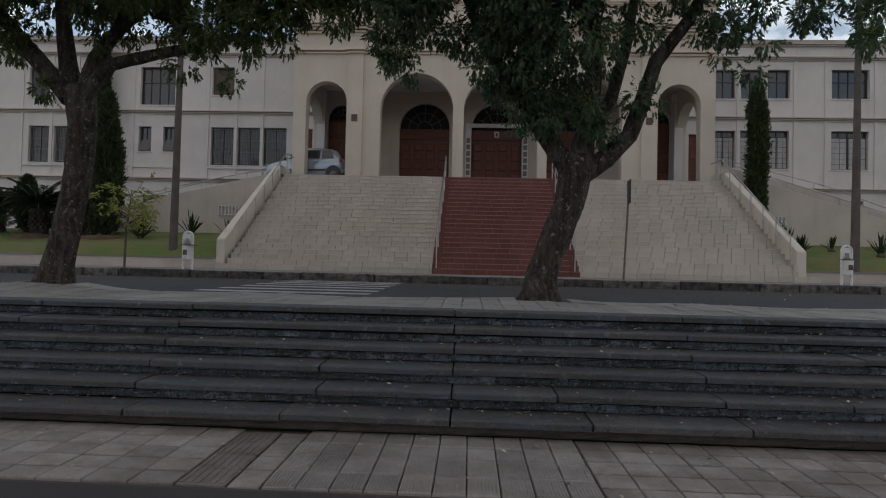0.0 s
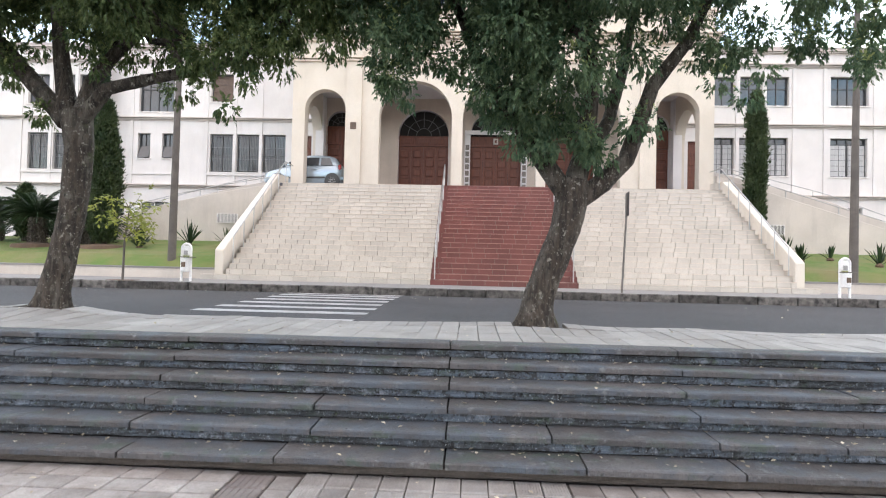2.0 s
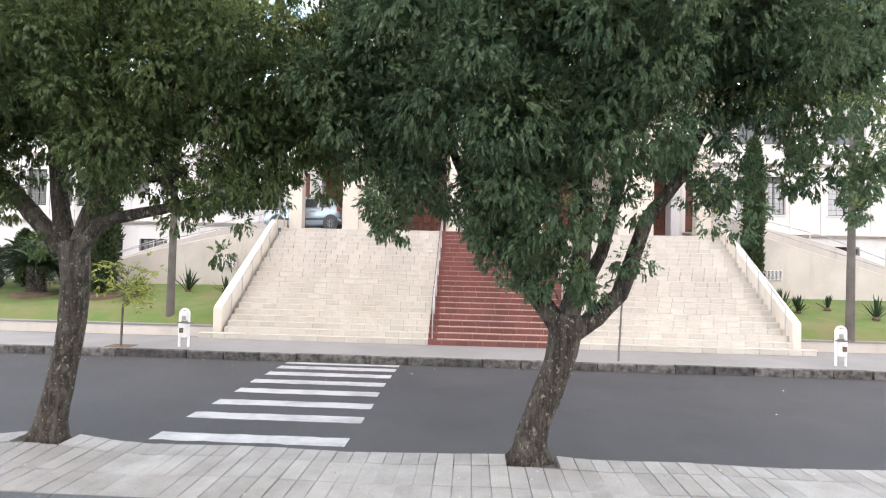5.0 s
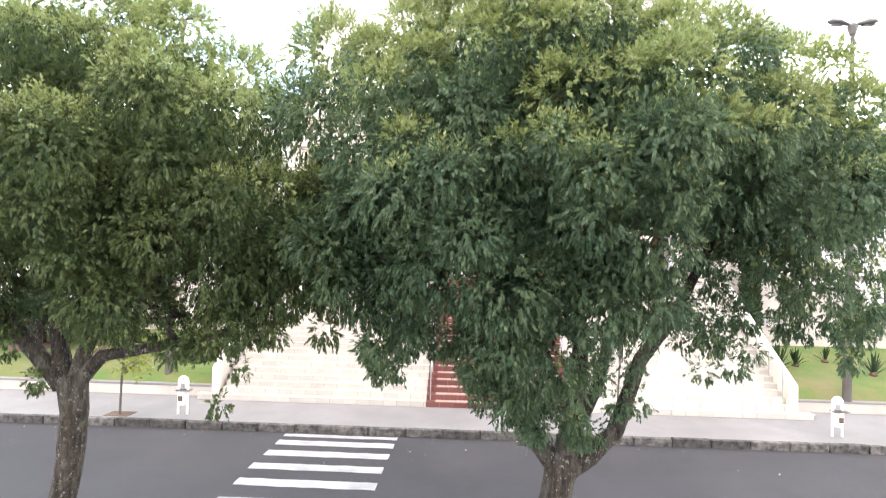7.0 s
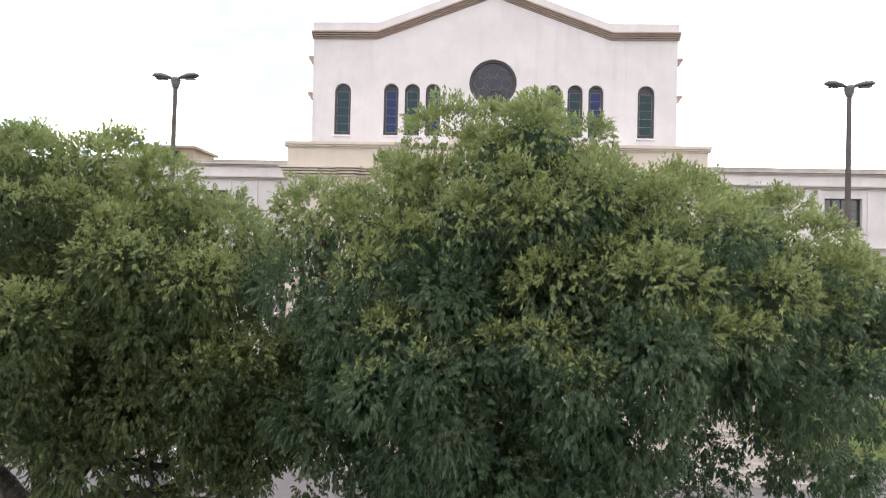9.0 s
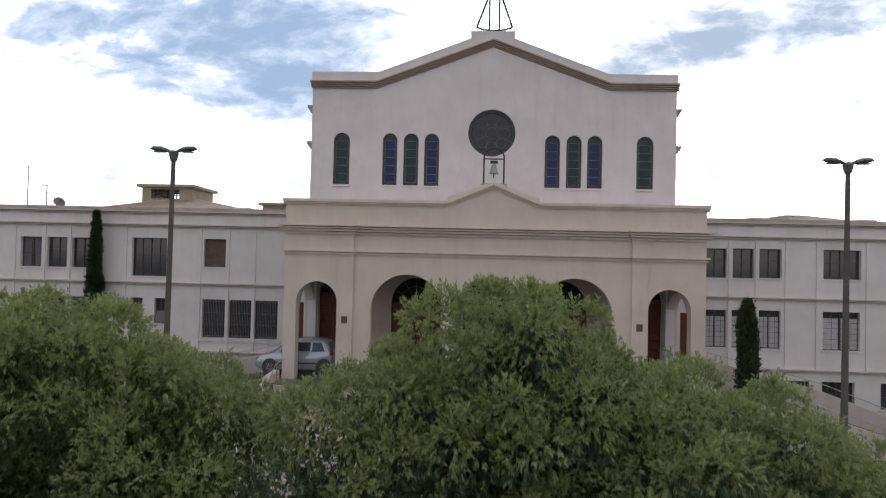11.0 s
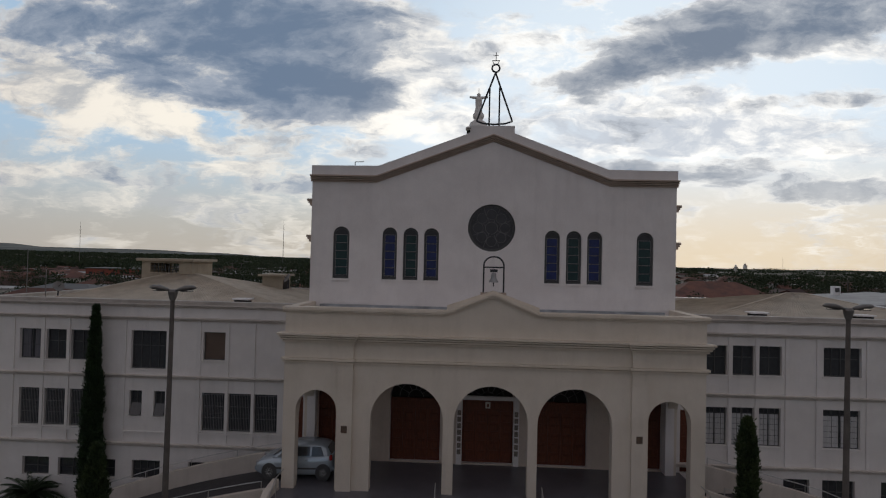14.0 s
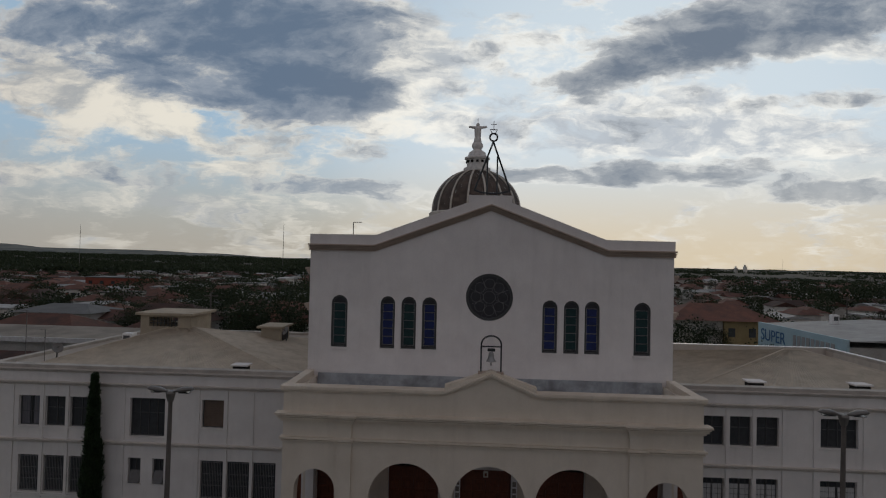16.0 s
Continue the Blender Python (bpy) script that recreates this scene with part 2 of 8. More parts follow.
M["slab"] = mk("dark_step_slab", (0.088, 0.084, 0.085), (0.050, 0.048, 0.051), 0.8, 2.6, 0.8, 40, rnd=0.22, dirt=(0.050, 0.052, 0.056), dirt_amt=0.6)
M["riser"] = mk("painted_step_riser", (0.085, 0.094, 0.108), (0.048, 0.052, 0.060), 0.85, 4, 0.8, 30)


def flake_paint(mt, layers):
    """Scuffed patches laid over a surface: layers of (scale, from, to, colour, stretch along z)."""
    N, L = mt.node_tree.nodes, mt.node_tree.links
    bs = N["Principled BSDF"]
    base = bs.inputs["Base Color"].links[0].from_socket
    geo = N.new("ShaderNodeNewGeometry")
    for i, (scale, lo, hi, colr, zs) in enumerate(layers):
        mp = N.new("ShaderNodeMapping"); mp.inputs["Scale"].default_value = (1, 1, zs); mp.inputs["Location"].default_value = (i * 3.7, i * 1.3, i * 0.9)
        L.new(geo.outputs["Position"], mp.inputs[0])
        n = N.new("ShaderNodeTexNoise"); n.inputs["Scale"].default_value = scale; n.inputs["Detail"].default_value = 6; n.inputs["Roughness"].default_value = 0.7
        L.new(mp.outputs[0], n.inputs[0])
        r = N.new("ShaderNodeMapRange"); r.inputs[1].default_value, r.inputs[2].default_value = lo, hi; L.new(n.outputs[0], r.inputs[0])
        x = N.new("ShaderNodeMixRGB"); x.inputs[2].default_value = (*colr, 1); L.new(r.outputs[0], x.inputs[0]); L.new(base, x.inputs[1])
        base = x.outputs[0]
    L.new(base, bs.inputs["Base Color"])


flake_paint(M["riser"], [(0.9, 0.46, 0.60, (0.135, 0.165, 0.215), 1.0), (2.4, 0.54, 0.66, (0.075, 0.100, 0.078), 1.0), (3.1, 0.55, 0.66, (0.28, 0.31, 0.37), 1.6), (9, 0.52, 0.62, (0.050, 0.050, 0.055), 1.2), (18, 0.54, 0.62, (0.024, 0.024, 0.026), 1.0),
                         (26, 0.57, 0.66, (0.24, 0.28, 0.33), 1.1), (60, 0.60, 0.67, (0.46, 0.49, 0.51), 0.9), (11, 0.62, 0.70, (0.060, 0.080, 0.040), 1.0)])
flake_paint(M["slab"], [(1.3, 0.48, 0.60, (0.068, 0.080, 0.098), 1.0), (2.9, 0.54, 0.64, (0.056, 0.072, 0.062), 1.0), (9, 0.58, 0.70, (0.150, 0.155, 0.160), 1.0), (38, 0.66, 0.74, (0.17, 0.168, 0.165), 1.0), (21, 0.58, 0.68, (0.034, 0.034, 0.036), 1.0)])
M["plaza"] = mk("plaza_tile", (0.30, 0.282, 0.270), (0.185, 0.165, 0.153), 0.85, 3.2, 0.3, 50, rnd=0.2, dirt=(0.13, 0.105, 0.095), dirt_amt=0.75)
M["terrace"] = mk("terrace_slab", (0.29, 0.275, 0.262), (0.215, 0.202, 0.19), 0.9, 1.6, 0.35, 45, rnd=0.13, dirt=(0.20, 0.18, 0.165), dirt_amt=0.6)
M["joint"] = mk("dirt_joint", (0.10, 0.085, 0.075), None, 1.0, 6, 0.5)
M["bark"] = mk("bark", (0.080, 0.062, 0.048), (0.020, 0.016, 0.013), 0.95, 16, 1.0, 40, dirt=(0.21, 0.19, 0.16), dirt_amt=0.7, stretch=(1, 1, 0.22), depth=0.10)
flake_paint(M["bark"], [(5.5, 0.55, 0.66, (0.130, 0.120, 0.098), 0.8), (16, 0.59, 0.65, (0.29, 0.275, 0.235), 0.8), (30, 0.62, 0.68, (0.40, 0.39, 0.35), 1.0), (20, 0.58, 0.66, (0.012, 0.011, 0.010), 0.35), (4, 0.60, 0.72, (0.060, 0.070, 0.030), 0.7)])
M["plaza_ribbed"] = mk("ribbed_plaza_tile", (0.34, 0.325, 0.312), (0.235, 0.220, 0.210), 0.85, 2.6, 0.3, 50, rnd=0.16, dirt=(0.15, 0.125, 0.115), dirt_amt=0.6)
M["plaza_dark"] = mk("dark_tactile_tile", (0.205, 0.182, 0.172), (0.140, 0.122, 0.116), 0.85, 3.0, 0.3, 50, rnd=0.16)
M["dirt"] = mk("garden_soil", (0.14, 0.095, 0.065), (0.10, 0.07, 0.05), 1.0, 3, 0.6)
M["grass"] = mk("lawn", (0.095, 0.165, 0.036), (0.150, 0.175, 0.055), 1.0, 1.1, 0.8, 90, dirt=(0.22, 0.17, 0.095), dirt_amt=0.6)
M["pole"] = mk("concrete_pole", (0.140, 0.125, 0.113), (0.100, 0.090, 0.082), 0.9, 3, 0.2, 40)
M["lampmetal"] = mk("lamp_metal", (0.20, 0.19, 0.18), None, 0.5, 5, 0.05, 40, metal=0.4)
M["wood"] = mk("red_brown_door_wood", (0.165, 0.047, 0.021), (0.092, 0.025, 0.012), 0.5, 4, 0.25, 30, stretch=(6, 6, 0.6))
M["frame"] = mk("dark_window_frame", (0.075, 0.078, 0.080), None, 0.6, 5, 0.05)
M["glass"] = mk("window_glass", (0.052, 0.057, 0.064), None, 0.08, 6, 0.02, 20, spec=0.8)
M["curtain"] = mk("pale_curtain", (0.55, 0.55, 0.55), (0.42, 0.42, 0.43), 0.9, 3, 0.3, 25, stretch=(8, 8, 0.3))
M["dull_curtain"] = mk("dull_curtain", (0.15, 0.15, 0.17), (0.10, 0.10, 0.115), 0.9, 3, 0.3, 25, stretch=(8, 8, 0.3))
M["dark"] = mk("dark_interior", (0.02, 0.018, 0.017), None, 0.9)
M["shutter"] = mk("brown_shutter", (0.16, 0.115, 0.09), None, 0.7, 4, 0.1)
M["steel"] = mk("steel_rail", (0.55, 0.55, 0.55), None, 0.35, 5, 0.02, 40, metal=0.9)
M["darksteel"] = mk("dark_steel", (0.055, 0.06, 0.065), None, 0.5, 5, 0.02, 40, metal=0.5)
M["roof"] = mk("fibre_cement_roof", (0.54, 0.475, 0.385), (0.42, 0.37, 0.30), 0.95, 1.2, 0.3, 40, streak=0.3)
M["hut"] = mk("roof_house_plaster", (0.44, 0.375, 0.285), (0.35, 0.295, 0.225), 0.9, 1.0, 0.15, 40, streak=0.4)
M["coping"] = mk("weathered_coping", (0.50, 0.46, 0.42), (0.36, 0.33, 0.30), 0.9, 1.2, 0.2, 40, streak=0.3)
M["plat"] = mk("blue_grey_platform_floor", (0.135, 0.135, 0.155), (0.105, 0.105, 0.122), 0.3, 1, 0.05, 40)
M["carpaint"] = mk("silver_blue_car_paint", (0.45, 0.52, 0.58), (0.44, 0.51, 0.57), 0.22, 3, 0.0, 40, metal=0.35)
M["alloy"] = mk("alloy_rim", (0.72, 0.72, 0.73), None, 0.4, 6, 0.02, 40, metal=0.3)
M["rubber"] = mk("tyre_rubber", (0.02, 0.02, 0.02), None, 0.8)
M["redlamp"] = mk("red_lamp", (0.45, 0.03, 0.03), None, 0.25)
M["whitepaint"] = mk("white_painted_metal", (0.82, 0.82, 0.82), (0.74, 0.74, 0.74), 0.45, 4, 0.03)
M["stained_b"] = mk("blue_stained_glass", (0.022, 0.036, 0.15), (0.015, 0.024, 0.085), 0.3, 5, 0.1, 12, spec=0.3)
M["stained_g"] = mk("green_stained_glass", (0.018, 0.052, 0.055), (0.013, 0.035, 0.04), 0.3, 5, 0.1, 12, spec=0.3)
M["stained_d"] = mk("dark_stained_glass", (0.035, 0.035, 0.045), (0.02, 0.02, 0.028), 0.3, 3, 0.1, 12)
M["lead"] = mk("lead_came", (0.36, 0.36, 0.36), None, 0.6)
M["came"] = mk("dull_lead_came", (0.21, 0.21, 0.215), None, 0.6)
M["brassbell"] = mk("bell_metal", (0.36, 0.36, 0.36), None, 0.4, 5, 0.05, 40, metal=0.7)
M["statue"] = mk("pale_statue_stone", (0.80, 0.78, 0.76), None, 0.8, 3)
M["domes"] = mk("brown_dome_tile", (0.125, 0.095, 0.080), (0.085, 0.068, 0.060), 0.8, 1.5, 0.3, 8, island=0.25)
M["domer"] = mk("pale_dome_rib", (0.66, 0.62, 0.56), None, 0.8, 2)
M["plaque"] = mk("brown_plaque", (0.14, 0.095, 0.065), (0.08, 0.055, 0.04), 0.6, 8)


def leaf_mat(name, a, b, trans=0.35, gloss=0.4):
    mt = bpy.data.materials.new(name); mt.use_nodes = True
    N, L = mt.node_tree.nodes, mt.node_tree.links
    bs = N["Principled BSDF"]; bs.inputs["Roughness"].default_value = 0.5
    bs.inputs["Specular IOR Level"].default_value = gloss
    geo = N.new("ShaderNodeNewGeometry")
    noi = N.new("ShaderNodeTexNoise"); noi.inputs["Scale"].default_value = 1.5; noi.inputs["Detail"].default_value = 3
    L.new(geo.outputs["Position"], noi.inputs[0])
    ad = N.new("ShaderNodeMath"); ad.operation = "MULTIPLY_ADD"
    L.new(geo.outputs["Random Per Island"], ad.inputs[0]); ad.inputs[1].default_value = 0.75
    ma = N.new("ShaderNodeMath"); ma.operation = "MULTIPLY_ADD"; ma.inputs[1].default_value = 1.4; ma.inputs[2].default_value = -0.6
    L.new(noi.outputs[0], ma.inputs[0]); L.new(ma.outputs[0], ad.inputs[2])
    mx = N.new("ShaderNodeMixRGB"); mx.use_clamp = True
    L.new(ad.outputs[0], mx.inputs[0]); mx.inputs[1].default_value = (*a, 1); mx.inputs[2].default_value = (*b, 1)
    L.new(mx.outputs[0], bs.inputs["Base Color"])
    tr = N.new("ShaderNodeBsdfTranslucent"); L.new(mx.outputs[0], tr.inputs[0])
    ms = N.new("ShaderNodeMixShader"); ms.inputs[0].default_value = trans
    L.new(bs.outputs[0], ms.inputs[1]); L.new(tr.outputs[0], ms.inputs[2])
    L.new(ms.outputs[0], N["Material Output"].inputs[0])
    return mt


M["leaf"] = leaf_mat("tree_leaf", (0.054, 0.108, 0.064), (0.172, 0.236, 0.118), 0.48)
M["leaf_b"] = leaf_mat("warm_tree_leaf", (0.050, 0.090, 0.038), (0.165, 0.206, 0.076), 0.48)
# pale colour for upper outer leaves: young growth with skylight painted in
M["leaf_lit"] = leaf_mat("young_lit_leaf", (0.190, 0.250, 0.092), (0.360, 0.400, 0.155), 0.46)
M["leaf_dark"] = leaf_mat("dark_leaf", (0.014, 0.032, 0.014), (0.035, 0.065, 0.022), 0.15)
M["cypress"] = leaf_mat("cypress_spray", (0.022, 0.042, 0.017), (0.072, 0.100, 0.038), 0.2)
M["leaf_light"] = leaf_mat("light_leaf", (0.16, 0.20, 0.045), (0.36, 0.38, 0.085), 0.45)


# ---- building helpers ----
def part(name, bm, material, parent=None, label=""):
    """Links a bmesh as one mesh object, under a parent if given."""
    me = bpy.data.meshes.new(name)
    bm.normal_update()
    bm.to_mesh(me); bm.free()
    me.materials.append(material)
    ob = new(name, me)
    if parent is not None:
        ob.parent = parent
        ob.matrix_parent_inverse = parent.matrix_basis.inverted()
    if label:
        ob["label"] = label
    return ob


def shared(name, me, parent, m):
    """A piece that shares its mesh with its likes, at the pose m in world space."""
    ob = new(name, me)
    ob.parent = parent
    ob.matrix_parent_inverse = parent.matrix_basis.inverted()
    ob.matrix_basis = m
    return ob


def thing(name, x, y, z, label="", category="", group="", kind=""):
    ob = new(name)
    ob.empty_display_size = 0.2
    ob.matrix_basis = pose(x, y, z)
    return tagged(ob, label, category, group, kind)


def box(bm, x0, x1, y0, y1, z0, z1):
    v = [bm.verts.new(p) for p in ((x0, y0, z0), (x1, y0, z0), (x1, y1, z0), (x0, y1, z0), (x0, y0, z1), (x1, y0, z1), (x1, y1, z1), (x0, y1, z1))]
    for f in ((3, 2, 1, 0), (4, 5, 6, 7), (0, 1, 5, 4), (1, 2, 6, 5), (2, 3, 7, 6), (3, 0, 4, 7)):
        bm.faces.new([v[i] for i in f])
    return v


def boxes(*bs):
    bm = bmesh.new()
    for b in bs:
        box(bm, *b)
    return bm


def bbox(x0, x1, y0, y1, z0, z1, r=0.01, seg=1):
    """One box with bevelled edges."""
    bm = boxes((x0, x1, y0, y1, z0, z1))
    bmesh.ops.bevel(bm, geom=bm.edges[:], offset=r, segments=seg, affect="EDGES")
    return bm


def arch(x0, x1, z0, zs, n=20):
    """Points of an opening with a round head, from its foot at the left over the top to its foot at the right."""
    c, r = (x0 + x1) / 2, (x1 - x0) / 2
    return [(x0, z0)] + [(c - r * math.cos(math.pi * k / n), zs + r * math.sin(math.pi * k / n)) for k in range(n + 1)] + [(x1, z0)]


def circle(cx, cz, r, n=40):
    return [(cx + r * math.cos(2 * math.pi * k / n), cz + r * math.sin(2 * math.pi * k / n)) for k in range(n)]


def rect(x0, x1, z0, z1):
    return [(x0, z0), (x0, z1), (x1, z1), (x1, z0)]


def plate(outline, holes, y0, y1, swap=False):
    """A wall of the given outline in x and z with holes through it, from y0 to y1 (swap: outline in y and z, from x0 to x1)."""
    bm = bmesh.new()
    edges = []
    for loop in [outline, *holes]:
        vs = [bm.verts.new((y0, a, b) if swap else (a, y0, b)) for a, b in loop]
        edges += [bm.edges.new((vs[i], vs[(i + 1) % len(vs)])) for i in range(len(vs))]
    bmesh.ops.triangle_fill(bm, use_beauty=True, edges=edges)
    g = bmesh.ops.extrude_face_region(bm, geom=bm.faces[:])
    d = (y1 - y0, 0, 0) if swap else (0, y1 - y0, 0)
    bmesh.ops.translate(bm, verts=[e for e in g["geom"] if isinstance(e, bmesh.types.BMVert)], vec=d)
    bmesh.ops.recalc_face_normals(bm, faces=bm.faces[:])
    return bm


def tube(bm, pts, radii, seg=10, cap=True):
    """A tube through points with a radius at each."""
    if not hasattr(radii, "__len__"):
        radii = [radii] * len(pts)
    pts = [Vector(p) for p in pts]
    rings = []
    ref = None
    for i, p in enumerate(pts):
        d = (pts[min(i + 1, len(pts) - 1)] - pts[max(i - 1, 0)]).normalized()
        if ref is None:
            ref = d.cross(Vector((0, 1, 0.01)))
            if ref.length < 1e-3:
                ref = d.cross(Vector((1, 0, 0)))
        u = (ref - d * ref.dot(d)).normalized()
        ref = u
        w = d.cross(u)
        rings.append([bm.verts.new(p + (u * math.cos(2 * math.pi * k / seg) + w * math.sin(2 * math.pi * k / seg)) * radii[i]) for k in range(seg)])
    for a, b in zip(rings, rings[1:]):
        for k in range(seg):
            bm.faces.new((a[k], a[(k + 1) % seg], b[(k + 1) % seg], b[k]))
    if cap:
        bm.faces.new(rings[0][::-1]); bm.faces.new(rings[-1])
    return rings


def tubes(*ts, seg=8):
    bm = bmesh.new()
    for pts, r in ts:
        tube(bm, pts, r, seg)
    return bm


def lathe(profile, cx, cy, seg=24):
    """Turns a profile of (radius, z) round the upright line through cx, cy."""
    bm = bmesh.new()
    rings = []
    for r, z in profile:
        rings.append([bm.verts.new((cx + r * math.cos(2 * math.pi * k / seg), cy + r * math.sin(2 * math.pi * k / seg), z)) for k in range(seg)])
    for a, b in zip(rings, rings[1:]):
        for k in range(seg):
            bm.faces.new((a[k], a[(k + 1) % seg], b[(k + 1) % seg], b[k]))
    bm.faces.new(rings[0][::-1]); bm.faces.new(rings[-1])
    return bm


def moulding(x0, x1, y, steps, ends=True):
    """A running cornice along x before the wall face y: steps of (z0, z1, how far it stands out)."""
    return boxes(*[(x0 - (d * 0.6 if ends else 0), x1 + (d * 0.6 if ends else 0), y - d, y + 0.10, a, b) for a, b, d in steps])


def strip_along(pts, steps, y):
    """A cornice that follows a broken line of (x, z) points: steps of (offset below, offset above, how far it stands out)."""
    bm = bmesh.new()
    for lo, hi, d in steps:
        ring = [(x, z + lo) for x, z in pts] + [(x, z + hi) for x, z in reversed(pts)]
        n = len(ring)
        a = [bm.verts.new((x, y - d, z)) for x, z in ring]
        b = [bm.verts.new((x, y + 0.06, z)) for x, z in ring]
        m = len(pts)
        for i in range(m - 1):
            bm.faces.new((a[i], a[i + 1], a[n - 2 - i], a[n - 1 - i]))
        for i in range(n):
            j = (i + 1) % n
            bm.faces.new((a[j], a[i], b[i], b[j]))
    bmesh.ops.recalc_face_normals(bm, faces=bm.faces[:])
    return bm


CX = 1.21            # the church's axis
PLAT = 4.65          # floor of the portico
PF, CF = 24.42, 28.18   # faces of the portico and of the church

# ---- ground, road, steps ----


def make_ground():
    bm = bmesh.new()
    xs = [-3000, -1200, -500, -200, -100, -60, -40, -26, -24.2, 26.6, 28, 40, 60, 100, 200, 500, 1200, 3000]
    ys = [-1500, -300, -60, -20, 0, 8, 20, 28.6, 30, 45, 70, 100, 140, 200, 300, 450, 700, 1100, 1800, 3000, 4500]

    def h(x, y):
        z = -0.45
        if y >= 28.6:
            z = 0.8
        if y >= 45:
            z = 4.2
        if y > 100:
            z = 4.2 + 3.0 * math.sin(x * 0.006 + 1.0) * min(1, (y - 100) / 300) - 4.0 * min(1, (y - 100) / 500)
        if y > 1000:
            z += max(0, (-x - 100)) * 0.006 * min(1, (y - 1000) / 2000) + 6
        return z
    g = [[bm.verts.new((x, y, h(x, y))) for x in xs] for y in ys]
    for a, b in zip(g, g[1:]):
        for i in range(len(xs) - 1):
            bm.faces.new((a[i], a[i + 1], b[i + 1], b[i]))
    ob = part("ground", bm, mk("distant_ground", (0.046, 0.050, 0.038), (0.075, 0.058, 0.044), 1.0, 0.02, 0.0, 0.3, dirt=(0.028, 0.038, 0.026), dirt_amt=0.9))
    return tagged(ob, "wide town ground of earth and scrub reaching the horizon", "ground", kind="structure")


make_ground()

road = tagged(part("road", boxes((-90, 90, 8.10, 15.26, -0.4, 0.65)), M["asphalt"]), "dark grey asphalt street with worn patches", "road", kind="structure")
pavement = tagged(part("pavement", boxes((-90, 90, 15.42, 18.9, -0.4, 0.85)), M["pave"]), "pale grey concrete pavement before the church steps", "pavement", kind="structure")
kerb = thing("kerb", 0, 15.34, 0.65, "weathered dark kerb stones along the street edge", "kerb", kind="structure")
_k = bbox(-0.49, 0.49, -0.08, 0.08, -0.3, 0.205, 0.02)
_k = part("kerb_stone", _k, M["kerb"], kerb)
_k.matrix_parent_inverse = Matrix(); _k.matrix_basis = pose(-14, 0, 0)
for i in range(1, 31):
    shared("kerb_stone", _k.data, kerb, pose(-14 + i + random.uniform(-0.01, 0.01), 15.34 + random.uniform(-0.012, 0.012), 0.65 + random.uniform(-0.015, 0.01), 0, 0, random.uniform(-0.6, 0.6)))
tagged(part("kerb_run", boxes((-90, -14.52, 15.26, 15.42, 0.3, 0.85), (16.52, 90, 15.26, 15.42, 0.3, 0.85)), M["kerb"], kerb))

crosswalk = thing("crosswalk", -3.2, 11.8, 0.65, "worn white zebra crossing painted on the asphalt", "crosswalk", kind="structure")
for i, y in enumerate((8.66, 9.88, 10.83, 11.82, 12.75, 13.65, 14.45, 15.05)):
    bm = bmesh.new()
    w = 0.39 if i < 7 else 0.24
    n = 14
    xa, xb = -4.70 + random.uniform(-0.03, 0.03), -1.70 + random.uniform(-0.03, 0.03)
    lo = [bm.verts.new((xa + (xb - xa) * k / n, y - w / 2 + random.uniform(-0.02, 0.02), 0.654)) for k in range(n + 1)]
    hi = [bm.verts.new((xa + (xb - xa) * k / n, y + w / 2 + random.uniform(-0.02, 0.02), 0.654)) for k in range(n + 1)]
    for k in range(n):
        bm.faces.new((lo[k], lo[k + 1], hi[k + 1], hi[k]))
    part("stripe", bm, M["paint"], crosswalk)

# ---- the seat-like steps from the plaza up to the street terrace ----
grand = thing("stone_steps", 0, 5.2, -0.13, "six long dark stone steps with scuffed blue-grey painted risers", "steps", kind="structure")
NOSE_Y = [4.50, 4.78, 5.06, 5.34, 5.62, 5.92]
NOSE_Z = [0.02, 0.164, 0.308, 0.452, 0.596, 0.74]
rnd = random.Random(4)
CUTS = [[-2.73, -1.46, -0.12, 0.98, 2.18, 3.6], [-2.80, -1.25, -0.12, 0.75, 2.10, 3.1], [-2.83, -1.30, -0.12, 2.05, 3.4], [-3.9, -2.85, -0.12, 2.03, 3.55],
        [-2.86, -0.13, 2.10, 4.2], [-2.87, -0.13, 2.16, 4.4]]
